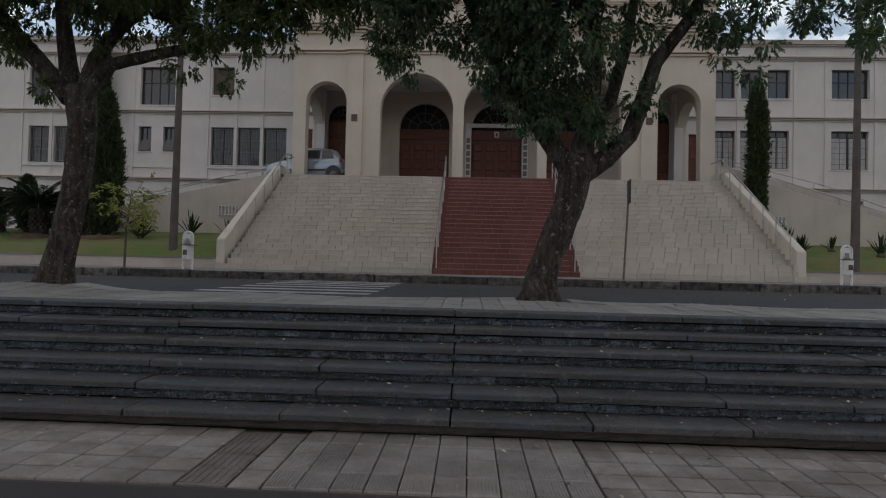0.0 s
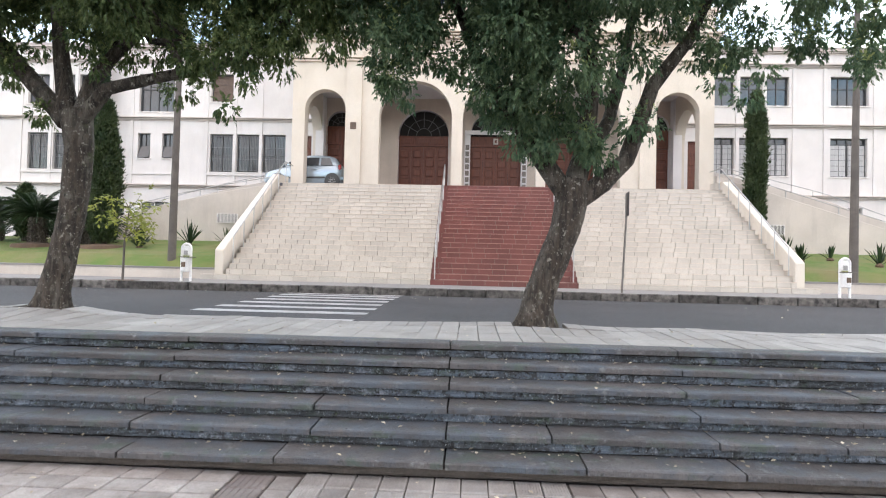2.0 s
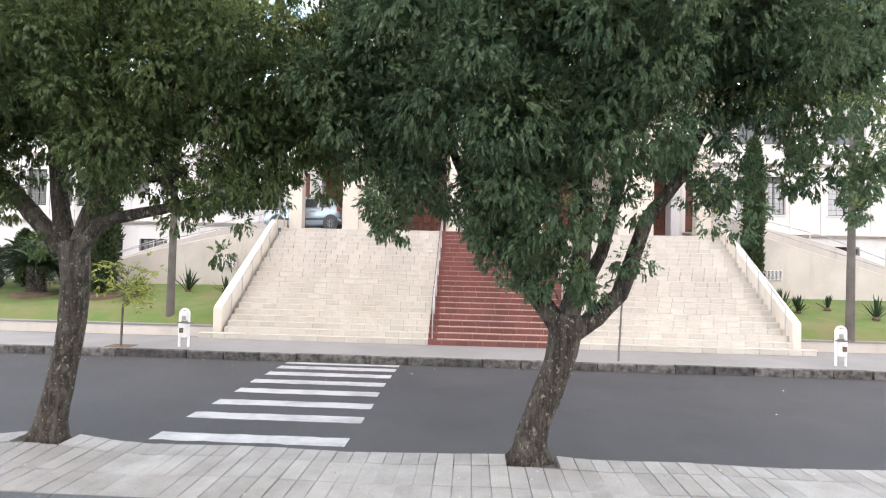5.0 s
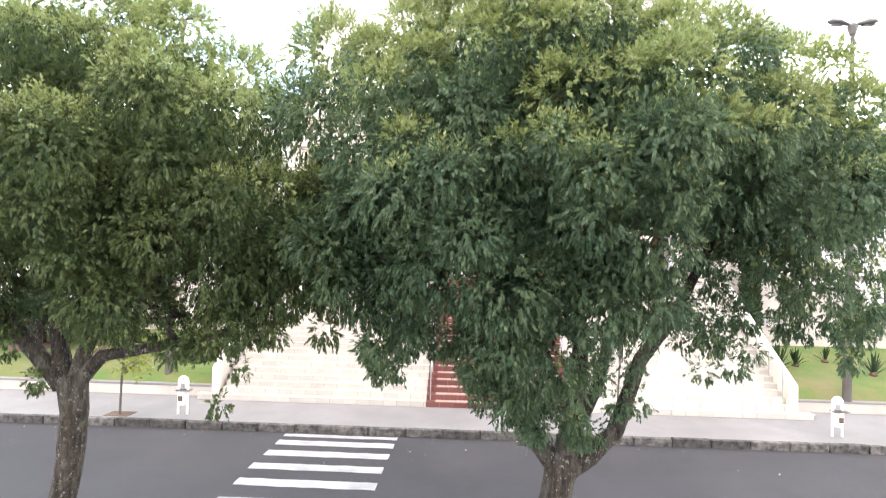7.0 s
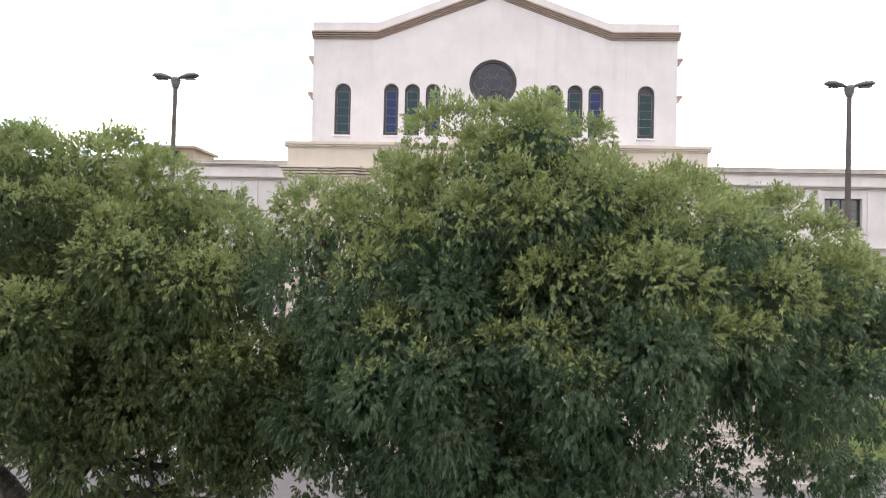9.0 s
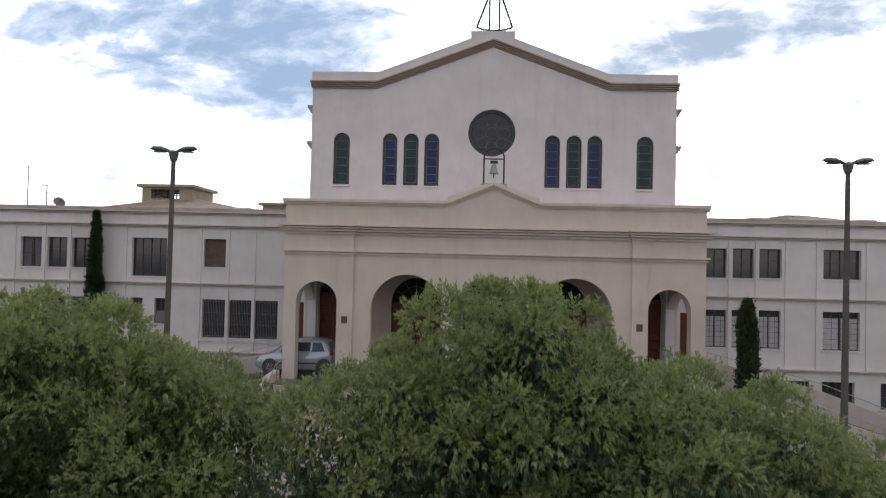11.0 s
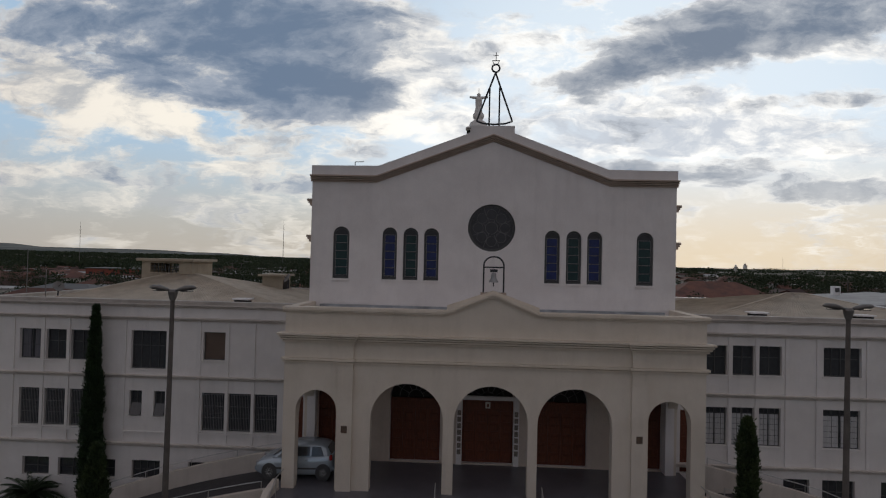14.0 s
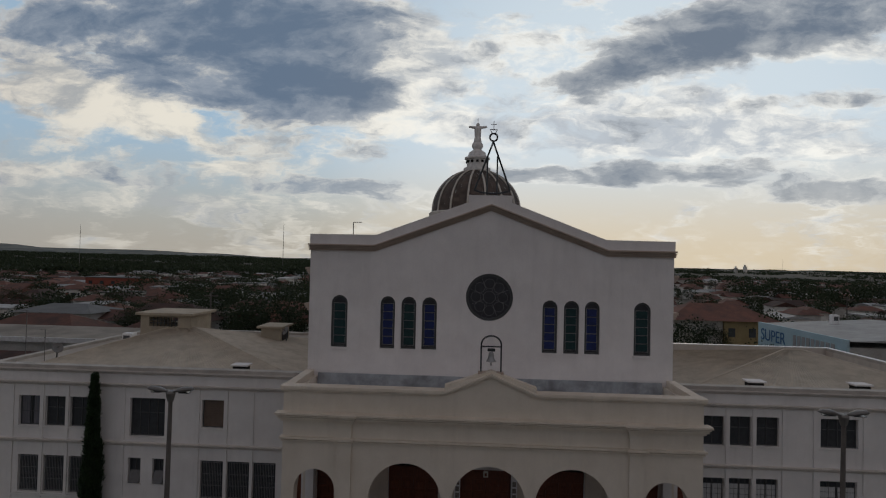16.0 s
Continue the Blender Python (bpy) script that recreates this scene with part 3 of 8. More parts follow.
for k in range(6):
    y, z = NOSE_Y[k], NOSE_Z[k]
    deep = 0.36 if k < 5 else 0.30
    cuts = [-13, -10.6, -8.3, -6.2, -4.5] + CUTS[k] + [5.4, 7.5, 9.6, 12.0, 14]
    cuts = sorted(c for c in cuts)
    for a, b in zip(cuts, cuts[1:]):
        if b - a < 0.3:
            continue
        bm = bmesh.new()
        n = max(2, int((b - a) / 0.22))
        ring = []
        for i in range(n + 1):
            x = a + 0.008 + (b - a - 0.016) * i / n
            j = rnd.uniform(-0.006, 0.006)
            dz = rnd.uniform(-0.003, 0.003)
            ring.append([bm.verts.new(p) for p in ((x, y + j, z - 0.052), (x, y + j * 1.2, z - 0.010 + dz), (x, y + 0.014 + j, z + dz), (x, y + deep, z + 0.002), (x, y + deep, z - 0.052))])
        for p, q in zip(ring, ring[1:]):
            for e in range(5):
                f = (e + 1) % 5
                bm.faces.new((p[e], p[f], q[f], q[e]))
        bm.faces.new(ring[0]); bm.faces.new(ring[-1][::-1])
        bmesh.ops.recalc_face_normals(bm, faces=bm.faces[:])
        dz = rnd.uniform(-0.006, 0.006)
        ob = part("slab", bm, M["slab"], grand)
        ob.matrix_basis = pose(0, rnd.uniform(-0.008, 0.008), dz, 0, 0, 0)
    # rough riser set back below each slab, cut short to leave a dark gap
    bm = bmesh.new()
    nx, nz = 220, 4
    zb = z - 0.145
    vs = [[bm.verts.new((-13 + 27 * i / nx, y + 0.100 + rnd.uniform(-0.009, 0.009) + (0.010 if j == 0 else 0), zb + (z - 0.077 - zb) * j / nz)) for i in range(nx + 1)] for j in range(nz + 1)]
    for p, q in zip(vs, vs[1:]):
        for i in range(nx):
            bm.faces.new((p[i], p[i + 1], q[i + 1], q[i]))
    part("riser", bm, M["riser"] if k else M["joint"], grand)
# near-black core shows in the gaps, painting the shade line under each slab
part("core", boxes(*[(-13, 14, NOSE_Y[k] + 0.165, 8.0, -0.4, NOSE_Z[k] - 0.056) for k in range(6)]), M["dark"], grand)

# terrace between the steps and the street
terrace = thing("terrace", 0, 7.1, 0.7, "uneven pale stone paving strip lifted round the tree roots", "paving", kind="structure")


def terrace_lift(x, y):
    return 0.10 * math.exp(-((x + 5.9) ** 2 / 0.9 + (y - 7.9) ** 2 / 0.5)) + 0.05 * math.exp(-((x - 1.0) ** 2 / 0.5 + (y - 7.9) ** 2 / 0.25)) + 0.012 * math.sin(x * 2.1 + y)


part("bed", boxes((-90, -13, 4.4, 8.08, -0.4, 0.70), (14, 90, 4.4, 8.08, -0.4, 0.70), (-13, 14, 6.2, 8.07, -0.4, 0.685)), M["joint"], terrace)


def paving_slab(x0, x1, y0, y1, zfun, thick, material, name, parent, jit=0.004, ribs=0):
    cx, cy = (x0 + x1) / 2, (y0 + y1) / 2
    a, b = (x1 - x0) / 2, (y1 - y0) / 2
    bm = bmesh.new()
    r = 0.006
    lo = [bm.verts.new((sx * a, sy * b, -thick)) for sx, sy in ((-1, -1), (1, -1), (1, 1), (-1, 1))]
    mid = [bm.verts.new((sx * a, sy * b, -r)) for sx, sy in ((-1, -1), (1, -1), (1, 1), (-1, 1))]
    top = [bm.verts.new((sx * (a - r), sy * (b - r), 0)) for sx, sy in ((-1, -1), (1, -1), (1, 1), (-1, 1))]
    for p, q in ((lo, mid), (mid, top)):
        for i in range(4):
            bm.faces.new((p[i], p[(i + 1) % 4], q[(i + 1) % 4], q[i]))
    bm.faces.new(top)
    for i in range(ribs):
        xr = -a + 2 * a * (i + 0.5) / ribs
        rw = a / ribs * 0.5
        box(bm, xr - rw, xr + rw, -b + 0.012, b - 0.012, -0.004, 0.005)
    ob = part(name, bm, material, parent)
    dx = (zfun(cx + 0.1, cy) - zfun(cx - 0.1, cy)) / 0.2
    dy = (zfun(cx, cy + 0.1) - zfun(cx, cy - 0.1)) / 0.2
    ob.matrix_basis = pose(cx, cy, zfun(cx, cy) + rnd.uniform(-jit, jit), math.degrees(dy) + rnd.uniform(-0.5, 0.5), -math.degrees(dx) + rnd.uniform(-0.5, 0.5), rnd.uniform(-0.6, 0.6))
    return ob


zt = lambda x, y: 0.735 + terrace_lift(x, y)
x = -9.0
while x < 8.5:
    w = 0.235
    for (ya, yb) in ((6.235, 6.90), (6.91, 7.60), (7.61, 8.05)):
        if -6.25 < x + 0.1 < -5.5 and ya > 7.5 or 0.55 < x + 0.1 < 1.35 and ya > 7.6:
            continue
        paving_slab(x + 0.004, x + w - 0.004, ya, yb, zt, 0.06, M["terrace"], "slab", terrace)
    x += w
tagged(part("far_paving", boxes((-90, -9.0, 6.235, 8.05, 0.68, 0.735), (8.55, 90, 6.235, 8.05, 0.68, 0.735), (-9.0, 8.55, 6.24, 7.60, 0.66, 0.722)), M["terrace"], terrace))

# the plaza below
plaza = thing("plaza_floor", 0, 2, -0.13, "grey worn concrete paving tiles, partly ribbed, of the lower square", "paving", kind="structure")
part("bed", boxes((-30, 30, 3.42, 4.62, -0.4, -0.15), (-30, 30, -12, 3.42, -0.4, -0.16)), M["joint"], plaza)
part("asphalt_strip", boxes((-30, 30, -12, 3.40, -0.2, -0.14)), M["asphalt"], plaza, "dark asphalt strip")
zp = lambda x, y: -0.13


def lay(x0, x1, rows, w, material, ribs=0):
    for ya, yb in zip(rows, rows[1:]):
        n = max(1, round((x1 - x0) / w))
        for i in range(n):
            xa = x0 + (x1 - x0) * i / n
            paving_slab(xa + 0.004, xa + (x1 - x0) / n - 0.004, ya + 0.010, yb - 0.010, zp, 0.03, M[material], "tile", plaza, 0.0025, ribs)


lay(-5.5, -1.76, (3.44, 3.65, 3.88, 4.12, 4.36, 4.60), 0.29, "plaza")
lay(-1.75, -1.44, (3.44, 3.72, 3.98, 4.25, 4.52), 0.31, "plaza_dark", 6)
lay(-1.43, -1.23, (3.44, 3.72, 3.98, 4.25, 4.52), 0.2, "plaza")
lay(-1.22, 0.84, (3.44, 3.73, 4.02, 4.31, 4.60), 0.206, "plaza_ribbed", 9)
lay(0.85, 5.65, (3.44, 3.65, 3.88, 4.12, 4.36, 4.60), 0.24, "plaza")
part("far_tiles", boxes((-30, -5.5, 3.44, 4.5, -0.16, -0.132), (5.65, 30, 3.44, 4.5, -0.16, -0.132)), M["plaza"], plaza)

# ---- the great stair ----
SX0, SX1, RX0, RX1 = -7.65, 9.98, -1.14, 3.38
NR, SY0 = 22, 17.70
RISE, TREAD = (PLAT - 0.85) / 22, 0.2627
stair = thing("church_stair", CX, SY0, 0.85, "broad outdoor stair in pale tiles with a red-tiled centre aisle", "stair", kind="structure")
part("core", plate([(SY0 + 0.02, 0.3)] + [p for k in range(NR) for p in ((SY0 + 0.02 + k * TREAD, 0.85 + k * RISE - 0.02), (SY0 + 0.02 + k * TREAD, 0.85 + (k + 1) * RISE - 0.02))] + [(24.9, PLAT - 0.02), (24.9, 0.3)], [], SX0, SX1, swap=True), M["grout"], stair)


def stair_tiles(x0, x1, k, bm, bm2, pieces=None, tw=0.42):
    """Tiles of one step: on the riser and on the tread, laid in running bond."""
    y, z = SY0 + k * TREAD, 0.85 + k * RISE
    off = (k % 2) * tw / 2 + 0.09 * (k % 3)
    x = x0 - off
    while x < x1:
        a, b = max(x, x0) + 0.006, min(x + tw, x1) - 0.006
        if b - a > 0.03 and pieces is not None:
            shared("tile", pieces, stair, pose((a + b) / 2, y, z + 0.002) @ Matrix.Diagonal((b - a, 1, 1, 1)))
        elif b - a > 0.03:
            box(bm, a, b, y, y + 0.02, z + 0.002, z + RISE - 0.024)
        x += tw
    x = x0 - (0.21 - off * 0.5)
    while x < x1:
        a, b = max(x, x0) + 0.006, min(x + tw, x1) - 0.006
        if b - a > 0.03:
            box(bm2, a, b, y + 0.03, y + TREAD + 0.016, z + RISE - 0.022, z + RISE - 0.001)
        x += tw


RISER_TILE = {}
for mt in ("tile_w", "tile_r"):
    me = bpy.data.meshes.new("tile")
    boxes((-0.5, 0.5, 0, 0.02, 0, RISE - 0.026)).to_mesh(me)
    me.materials.append(M[mt + "_piece"])
    RISER_TILE[mt] = me
for k in range(NR):
    z = 0.85 + (k + 1) * RISE
    y = SY0 + k * TREAD
    x0, x1 = (SX0, SX1) if k else (-8.35, 10.55)
    last = k == NR - 1
    for (a, b, mt, nm, nose) in ((x0, RX0, "tile_w", "pale_tiles", "nosing"), (RX0, RX1, "tile_r", "red_tiles", "nosing_r"), (RX1, x1, "tile_w", "pale_tiles", "nosing")):
        bm, bm2 = bmesh.new(), bmesh.new()
        stair_tiles(a, b, k, bm, bm2, RISER_TILE[mt] if k < 6 else None)
        if k >= 6:
            tagged(part(nm, bm, M[mt], stair), kind="stuff")
        else:
            bm.free()
        if mt == "tile_r":
            # pale treads between red borders
            bm2.free()
            bm2, bm3 = bmesh.new(), bmesh.new()
            junk = bmesh.new()
            stair_tiles(a + 0.28, b - 0.28, k, junk, bm2)
            junk.free()
            for e0, e1 in ((a, a + 0.275), (b - 0.275, b)):
                box(bm3, e0, e1, y + 0.03, y + TREAD + 0.016, z - 0.022, z - 0.001)
            tagged(part("border_tiles", bm3, M["tile_r"], stair), kind="stuff")
        tagged(part("tread_tiles", bm2, M["tile_p"] if mt == "tile_r" else M[mt], stair), kind="stuff")
        if mt == "tile_r":
            part("nosing", boxes((a + 0.28, b - 0.28, y - 0.012, y + 0.030, z - 0.022, z + 0.002)), M[nose], stair)
        else:
            part("nosing", boxes((a, b, y - 0.012, y + 0.030, z - 0.022, z + 0.002)), M[nose], stair)
part("core_foot", boxes((-8.33, SX0, SY0 + 0.02, 18.0, 0.4, 0.85 + RISE - 0.02), (SX1, 10.53, SY0 + 0.02, 18.0, 0.4, 0.85 + RISE - 0.02)), M["grout"], stair)
for s, xa, xb in (("l", -8.06, -7.78), ("r", 9.98, 10.26)):
    bm = plate([(18.05, 0.4), (18.05, 1.78), (18.14, 1.85), (23.2, 4.98), (24.40, 5.05), (24.40, 0.4)], [], xa, xb, swap=True)
    bmesh.ops.bevel(bm, geom=[e for e in bm.edges if e.is_boundary is False and e.calc_face_angle(0) > 0.5], offset=0.02, segments=2, affect="EDGES")
    part("flank_wall", bm, M["flank"], stair, "cream plastered sloping flank wall")
# steel handrails
for nm, x in (("l", -7.55), ("r", 9.88), ("rl", -1.02), ("rr", 3.26)):
    rail = thing("handrail", x, SY0, 0.85, "slim steel handrail on posts along the church stair", "handrail", group="stair handrails")
    zs = lambda y: 0.85 + (y - SY0) / TREAD * RISE + RISE
    y0, y1 = (18.25, 24.2) if nm in "lr" else (17.95, 23.4)
    h = 0.86 if nm in "lr" else 0.85
    top = lambda y: min(zs(y), PLAT) + h
    part("rail", tubes(([(x, y0, top(y0) - 0.25), (x, y0, top(y0)), (x, 23.2, top(23.2)), (x, y1, top(23.25))], 0.022)), M["steel"], rail)
    if nm not in "lr":
        part("lower_rail", tubes(([(x, y0, top(y0) - 0.42), (x, 23.2, top(23.2) - 0.42)], 0.014)), M["steel"], rail)
    for i in range(7):
        y = y0 + (23.3 - y0) * i / 6
        kk = int((y - SY0) / TREAD)
        part("post", tubes(([(x, y, min(0.85 + (kk + 1) * RISE, PLAT)), (x, y, top(y))], 0.02)), M["steel"], rail)

# ---- portico ----
portico = thing("portico", CX, PF, PLAT, "cream plastered portico with five round arches and a small pediment", "portico", kind="structure")
ARCHES = [(-7.16, -5.40, 7.99), (-3.93, -0.82, 7.70), (-0.36, 2.77, 7.69), (3.17, 6.28, 7.70), (7.76, 9.52, 7.99)]
PX0, PX1 = -7.70, 10.12
out = [(PX0, PLAT)]
for a, b, s in ARCHES:
    out += arch(a, b, PLAT, s, 28)
out += [(PX1, PLAT), (PX1, 12.30), (3.13, 12.30), (3.13, 12.55), (CX, 13.16), (-0.71, 12.55), (-0.71, 12.30), (PX0, 12.30)]
part("front_wall", plate(out, [], PF, PF + 0.45), M["cream"], portico)
for xa, xb in ((PX0, PX0 + 0.45), (PX1 - 0.45, PX1)):
    o = [(PF + 0.452, PLAT)] + arch(25.25, 27.75, PLAT, 7.4, 20) + [(CF - 0.002, PLAT), (CF - 0.002, 12.10), (PF + 0.452, 12.10)]
    part("side_wall", plate(o, [], xa, xb, swap=True), M["cream"], portico)
part("porch_roof", boxes((PX0 + 0.452, PX1 - 0.452, PF + 0.452, CF - 0.01, 9.55, 11.72)), M["white"], portico, "flat white porch roof slab")
part("cornice", moulding(PX0, PX1, PF, [(10.92, 10.99, 0.13), (10.99, 11.03, 0.01), (11.03, 11.10, 0.25), (11.10, 11.14, 0.04), (11.14, 11.20, 0.33), (11.20, 11.24, 0.08), (11.24, 11.32, 0.42)]), M["cornice"], portico)
part("frieze_band", moulding(PX0, PX1, PF, [(10.05, 10.11, 0.10), (10.11, 10.16, 0.005), (10.16, 10.25, 0.18)]), M["cornice"], portico)
for xa, xb in ((-5.33, -4.69), (7.05, 7.69)):
    part("pilaster", boxes((xa, xb, PF - 0.13, PF + 0.02, PLAT, 10.93)), M["cream"], portico)
    part("capital", moulding(xa, xb, PF - 0.13, [(10.80, 10.92, 0.03), (10.92, 10.99, 0.14), (10.99, 11.03, 0.01), (11.03, 11.10, 0.26), (11.10, 11.14, 0.04), (11.14, 11.20, 0.34), (11.20, 11.24, 0.08), (11.24, 11.335, 0.43)]), M["cornice"], portico)
    part("band", moulding(xa, xb, PF - 0.13, [(10.04, 10.115, 0.10), (10.115, 10.155, 0.005), (10.155, 10.26, 0.18)]), M["cornice"], portico)
cop = [(PX0 - 0.1, 12.10), (-0.75, 12.10), (CX, 12.92), (3.17, 12.10), (PX1 + 0.1, 12.10)]
part("coping", strip_along(cop, [(0.06, 0.10, 0.06), (0.10, 0.12, 0.02), (0.12, 0.17, 0.12), (0.17, 0.19, 0.06), (0.19, 0.28, 0.17)], PF), M["cornice"], portico)
part("coping_cap", boxes((PX0 - 0.12, -0.73, PF - 0.15, PF + 0.47, 12.38, 12.42), (3.15, PX1 + 0.12, PF - 0.15, PF + 0.47, 12.38, 12.42),
                         (PX0 - 0.10, PX0 + 0.30, PF + 0.472, CF - 0.02, 12.104, 12.40), (PX1 - 0.30, PX1 + 0.10, PF + 0.472, CF - 0.02, 12.104, 12.40)), M["cornice"], portico)
part("flashing", bbox(PX0 + 0.51, PX1 - 0.51, CF - 0.09, CF - 0.053, 11.72, 12.28, 0.01), M["flashing"], portico, "stained blue-grey roof flashing")
bm = plate([(-0.75, 12.38), (-0.75, 12.62), (CX, 13.30), (3.17, 12.62), (3.17, 12.38)], [], PF + 0.06, PF + 0.44)
part("pediment_back", bm, M["cornice"], portico)
part("floor_slab", boxes((PX0 - 0.3, PX1 + 0.3, 23.262, CF, 4.3, PLAT)), M["plat"], portico, "polished blue-grey porch floor")
for xa in (-5.02 - 0.13, 7.37 - 0.13):
    pl = thing("wall_plaque", xa + 0.13, PF - 0.1, 7.1, "small dark bronze plaque on the portico pilaster", "plaque", group="portico plaques")
    part("plate", bbox(xa, xa + 0.26, PF - 0.155, PF - 0.128, 7.12, 7.42, 0.008), M["plaque"], pl)

# ---- church front ----
church = thing("church", CX, CF, PLAT, "white plastered gabled church front with stained-glass windows", "church", kind="structure")
WX = [(-6.62, -5.81), (-4.16, -3.43), (-3.12, -2.38), (-2.09, -1.36), (3.81, 4.55), (4.85, 5.59), (5.86, 6.59), (8.24, 9.05)]
front = [(-7.74, PLAT), (-7.74, 18.95), (-4.45, 18.95), (0.09, 20.62), (0.09, 21.20), (2.24, 21.20), (2.24, 20.62), (6.84, 18.95), (10.12, 18.95), (10.12, PLAT)]
holes = [arch(a, b, 13.55, 16.13 - (b - a) / 2, 14) for a, b in WX] + [circle(CX, 16.20, 1.16, 48)]
DOORS = [(-3.56, -1.10, 7.77), (-0.02, 2.46, 7.77), (3.55, 6.00, 7.77)]
holes += [arch(a, b, PLAT + 0.06, s, 22) for a, b, s in DOORS] + [arch(-7.15, -5.75, PLAT + 0.06, 8.2, 16), arch(8.17, 9.57, PLAT + 0.06, 8.2, 16)]
part("front_wall", plate(front, holes, CF, CF + 0.40), M["white"], church)
# plate over the white wall inside the porch, in a warmer, darker cream
part("porch_lining", plate([(PX0 + 0.46, PLAT + 0.004), (PX0 + 0.46, 9.54), (PX1 - 0.46, 9.54), (PX1 - 0.46, PLAT + 0.004)], [arch(a - 0.01, b + 0.01, PLAT + 0.06, s_, 22) for a, b, s_ in DOORS] + [arch(-7.12, -5.74, PLAT + 0.06, 8.2, 16), arch(8.16, 9.58, PLAT + 0.06, 8.2, 16)], CF - 0.022, CF - 0.003), M["lining"], church, "warm, darker cream plate over the wall inside the porch")
# slightly raised middle bay
mid = [(-4.48, 11.8), (-4.48, 18.32), (CX, 20.42), (6.87, 18.32), (6.87, 11.8)]
part("middle_bay", plate(mid, [h for h in holes[1:7]] + [holes[8]], CF - 0.05, CF - 0.001), M["white"], church)
gl = [(-7.80, 18.34), (-4.50, 18.34), (CX, 20.46), (6.90, 18.34), (10.18, 18.34)]
part("gable_cornice", strip_along(gl, [(0.0, 0.05, 0.10), (0.05, 0.08, 0.01), (0.08, 0.13, 0.18), (0.13, 0.16, 0.03), (0.16, 0.21, 0.25), (0.21, 0.24, 0.05), (0.24, 0.31, 0.33)], CF), M["trim"], church)
part("gable_parapet", plate([(-7.76, 18.64), (-7.76, 19.14), (-4.44, 19.16), (0.09, 20.86), (0.09, 21.22), (2.24, 21.22), (2.24, 20.86), (6.83, 19.14), (10.14, 19.12), (10.14, 18.64), (6.88, 18.64), (CX, 20.74), (-4.48, 18.64)], [], CF - 0.10, CF + 0.42), M["white"], church)
for z in (17.32, 15.52):
    for s, x in ((-1, -7.74), (1, 10.12)):
        for d, dz in ((0.10, -0.12), (0.17, 0.0), (0.24, 0.10)):
            part("side_moulding", boxes((min(x, x + s * d), max(x, x + s * d), CF - 0.03, CF + 30, z + dz - 0.06, z + dz + 0.06)), M["trim"], church)
part("nave_wall", boxes((-7.70, -7.30, CF + 0.402, 60, 4.2, 18.3), (9.68, 10.08, CF + 0.402, 60, 4.2, 18.3), (-7.3, 9.68, 59.6, 60, 4.2, 18.3)), M["white"], church)
bm = bmesh.new()
v = [bm.verts.new(p) for p in ((-7.9, CF + 0.45, 18.35), (CX, CF + 0.45, 19.6), (10.3, CF + 0.45, 18.35), (-7.9, 60, 18.35), (CX, 60, 19.6), (10.3, 60, 18.35))]
bm.faces.new((v[0], v[1], v[4], v[3])); bm.faces.new((v[1], v[2], v[5], v[4])); bm.faces.new((v[0], v[2], v[1])); bm.faces.new((v[3], v[4], v[5])); bm.faces.new((v[0], v[3], v[5], v[2]))
part("nave_roof", bm, M["roof"], church)
part("inner_dark", boxes((-7.2, 9.6, CF + 1.2, CF + 1.25, 4.3, 18.2)), M["dark"], church)

# ---- wings ----
WF = 28.20
LUP = [(-22.54, -21.44, 9.12, 10.63), (-21.15, -20.10, 9.12, 10.63), (-19.85, -18.80, 9.12, 10.63), (-16.73, -14.93, 8.77, 10.69), (-13.04, -11.92, 9.30, 10.70)]
LMID = [(-22.48, -21.42, 5.80, 7.65), (-21.15, -20.08, 5.80, 7.65), (-19.82, -18.75, 5.80, 7.65), (-16.74, -16.10, 6.42, 7.68), (-15.49, -14.91, 6.42, 7.68),
        (-13.03, -11.88, 5.78, 7.68), (-11.68, -10.53, 5.78, 7.68), (-10.36, -9.21, 5.78, 7.68)]
LLOW = [(-22.17, -20.78, 3.30, 4.20), (-20.31, -18.95, 3.30, 4.20), (-18.65, -17.35, 3.30, 4.20), (-16.50, -15.07, 3.30, 4.22), (-13.6, -12.1, 3.30, 4.22)]
RUP = [(11.58, 12.61, 9.37, 10.78), (12.88, 13.89, 9.37, 10.80), (14.13, 15.18, 9.40, 10.80), (17.12, 18.87, 9.42, 10.82), (21.0, 22.0, 9.4, 10.8), (22.3, 23.3, 9.4, 10.8)]
RMID = [(11.58, 12.62, 6.03, 7.83), (12.86, 13.90, 6.03, 7.85), (14.13, 15.15, 6.03, 7.86), (17.11, 18.83, 6.03, 7.87), (21.0, 22.0, 6.03, 7.87), (22.3, 23.3, 6.03, 7.87)]
RLOW = [(15.3, 16.5, 3.6, 4.55), (17.1, 18.6, 3.45, 4.55), (19.8, 21.4, 3.3, 4.55)]
LDOOR, RDOOR = [(-8.32, -7.90, PLAT, 7.66)], [(10.44, 10.94, PLAT, 7.64)]


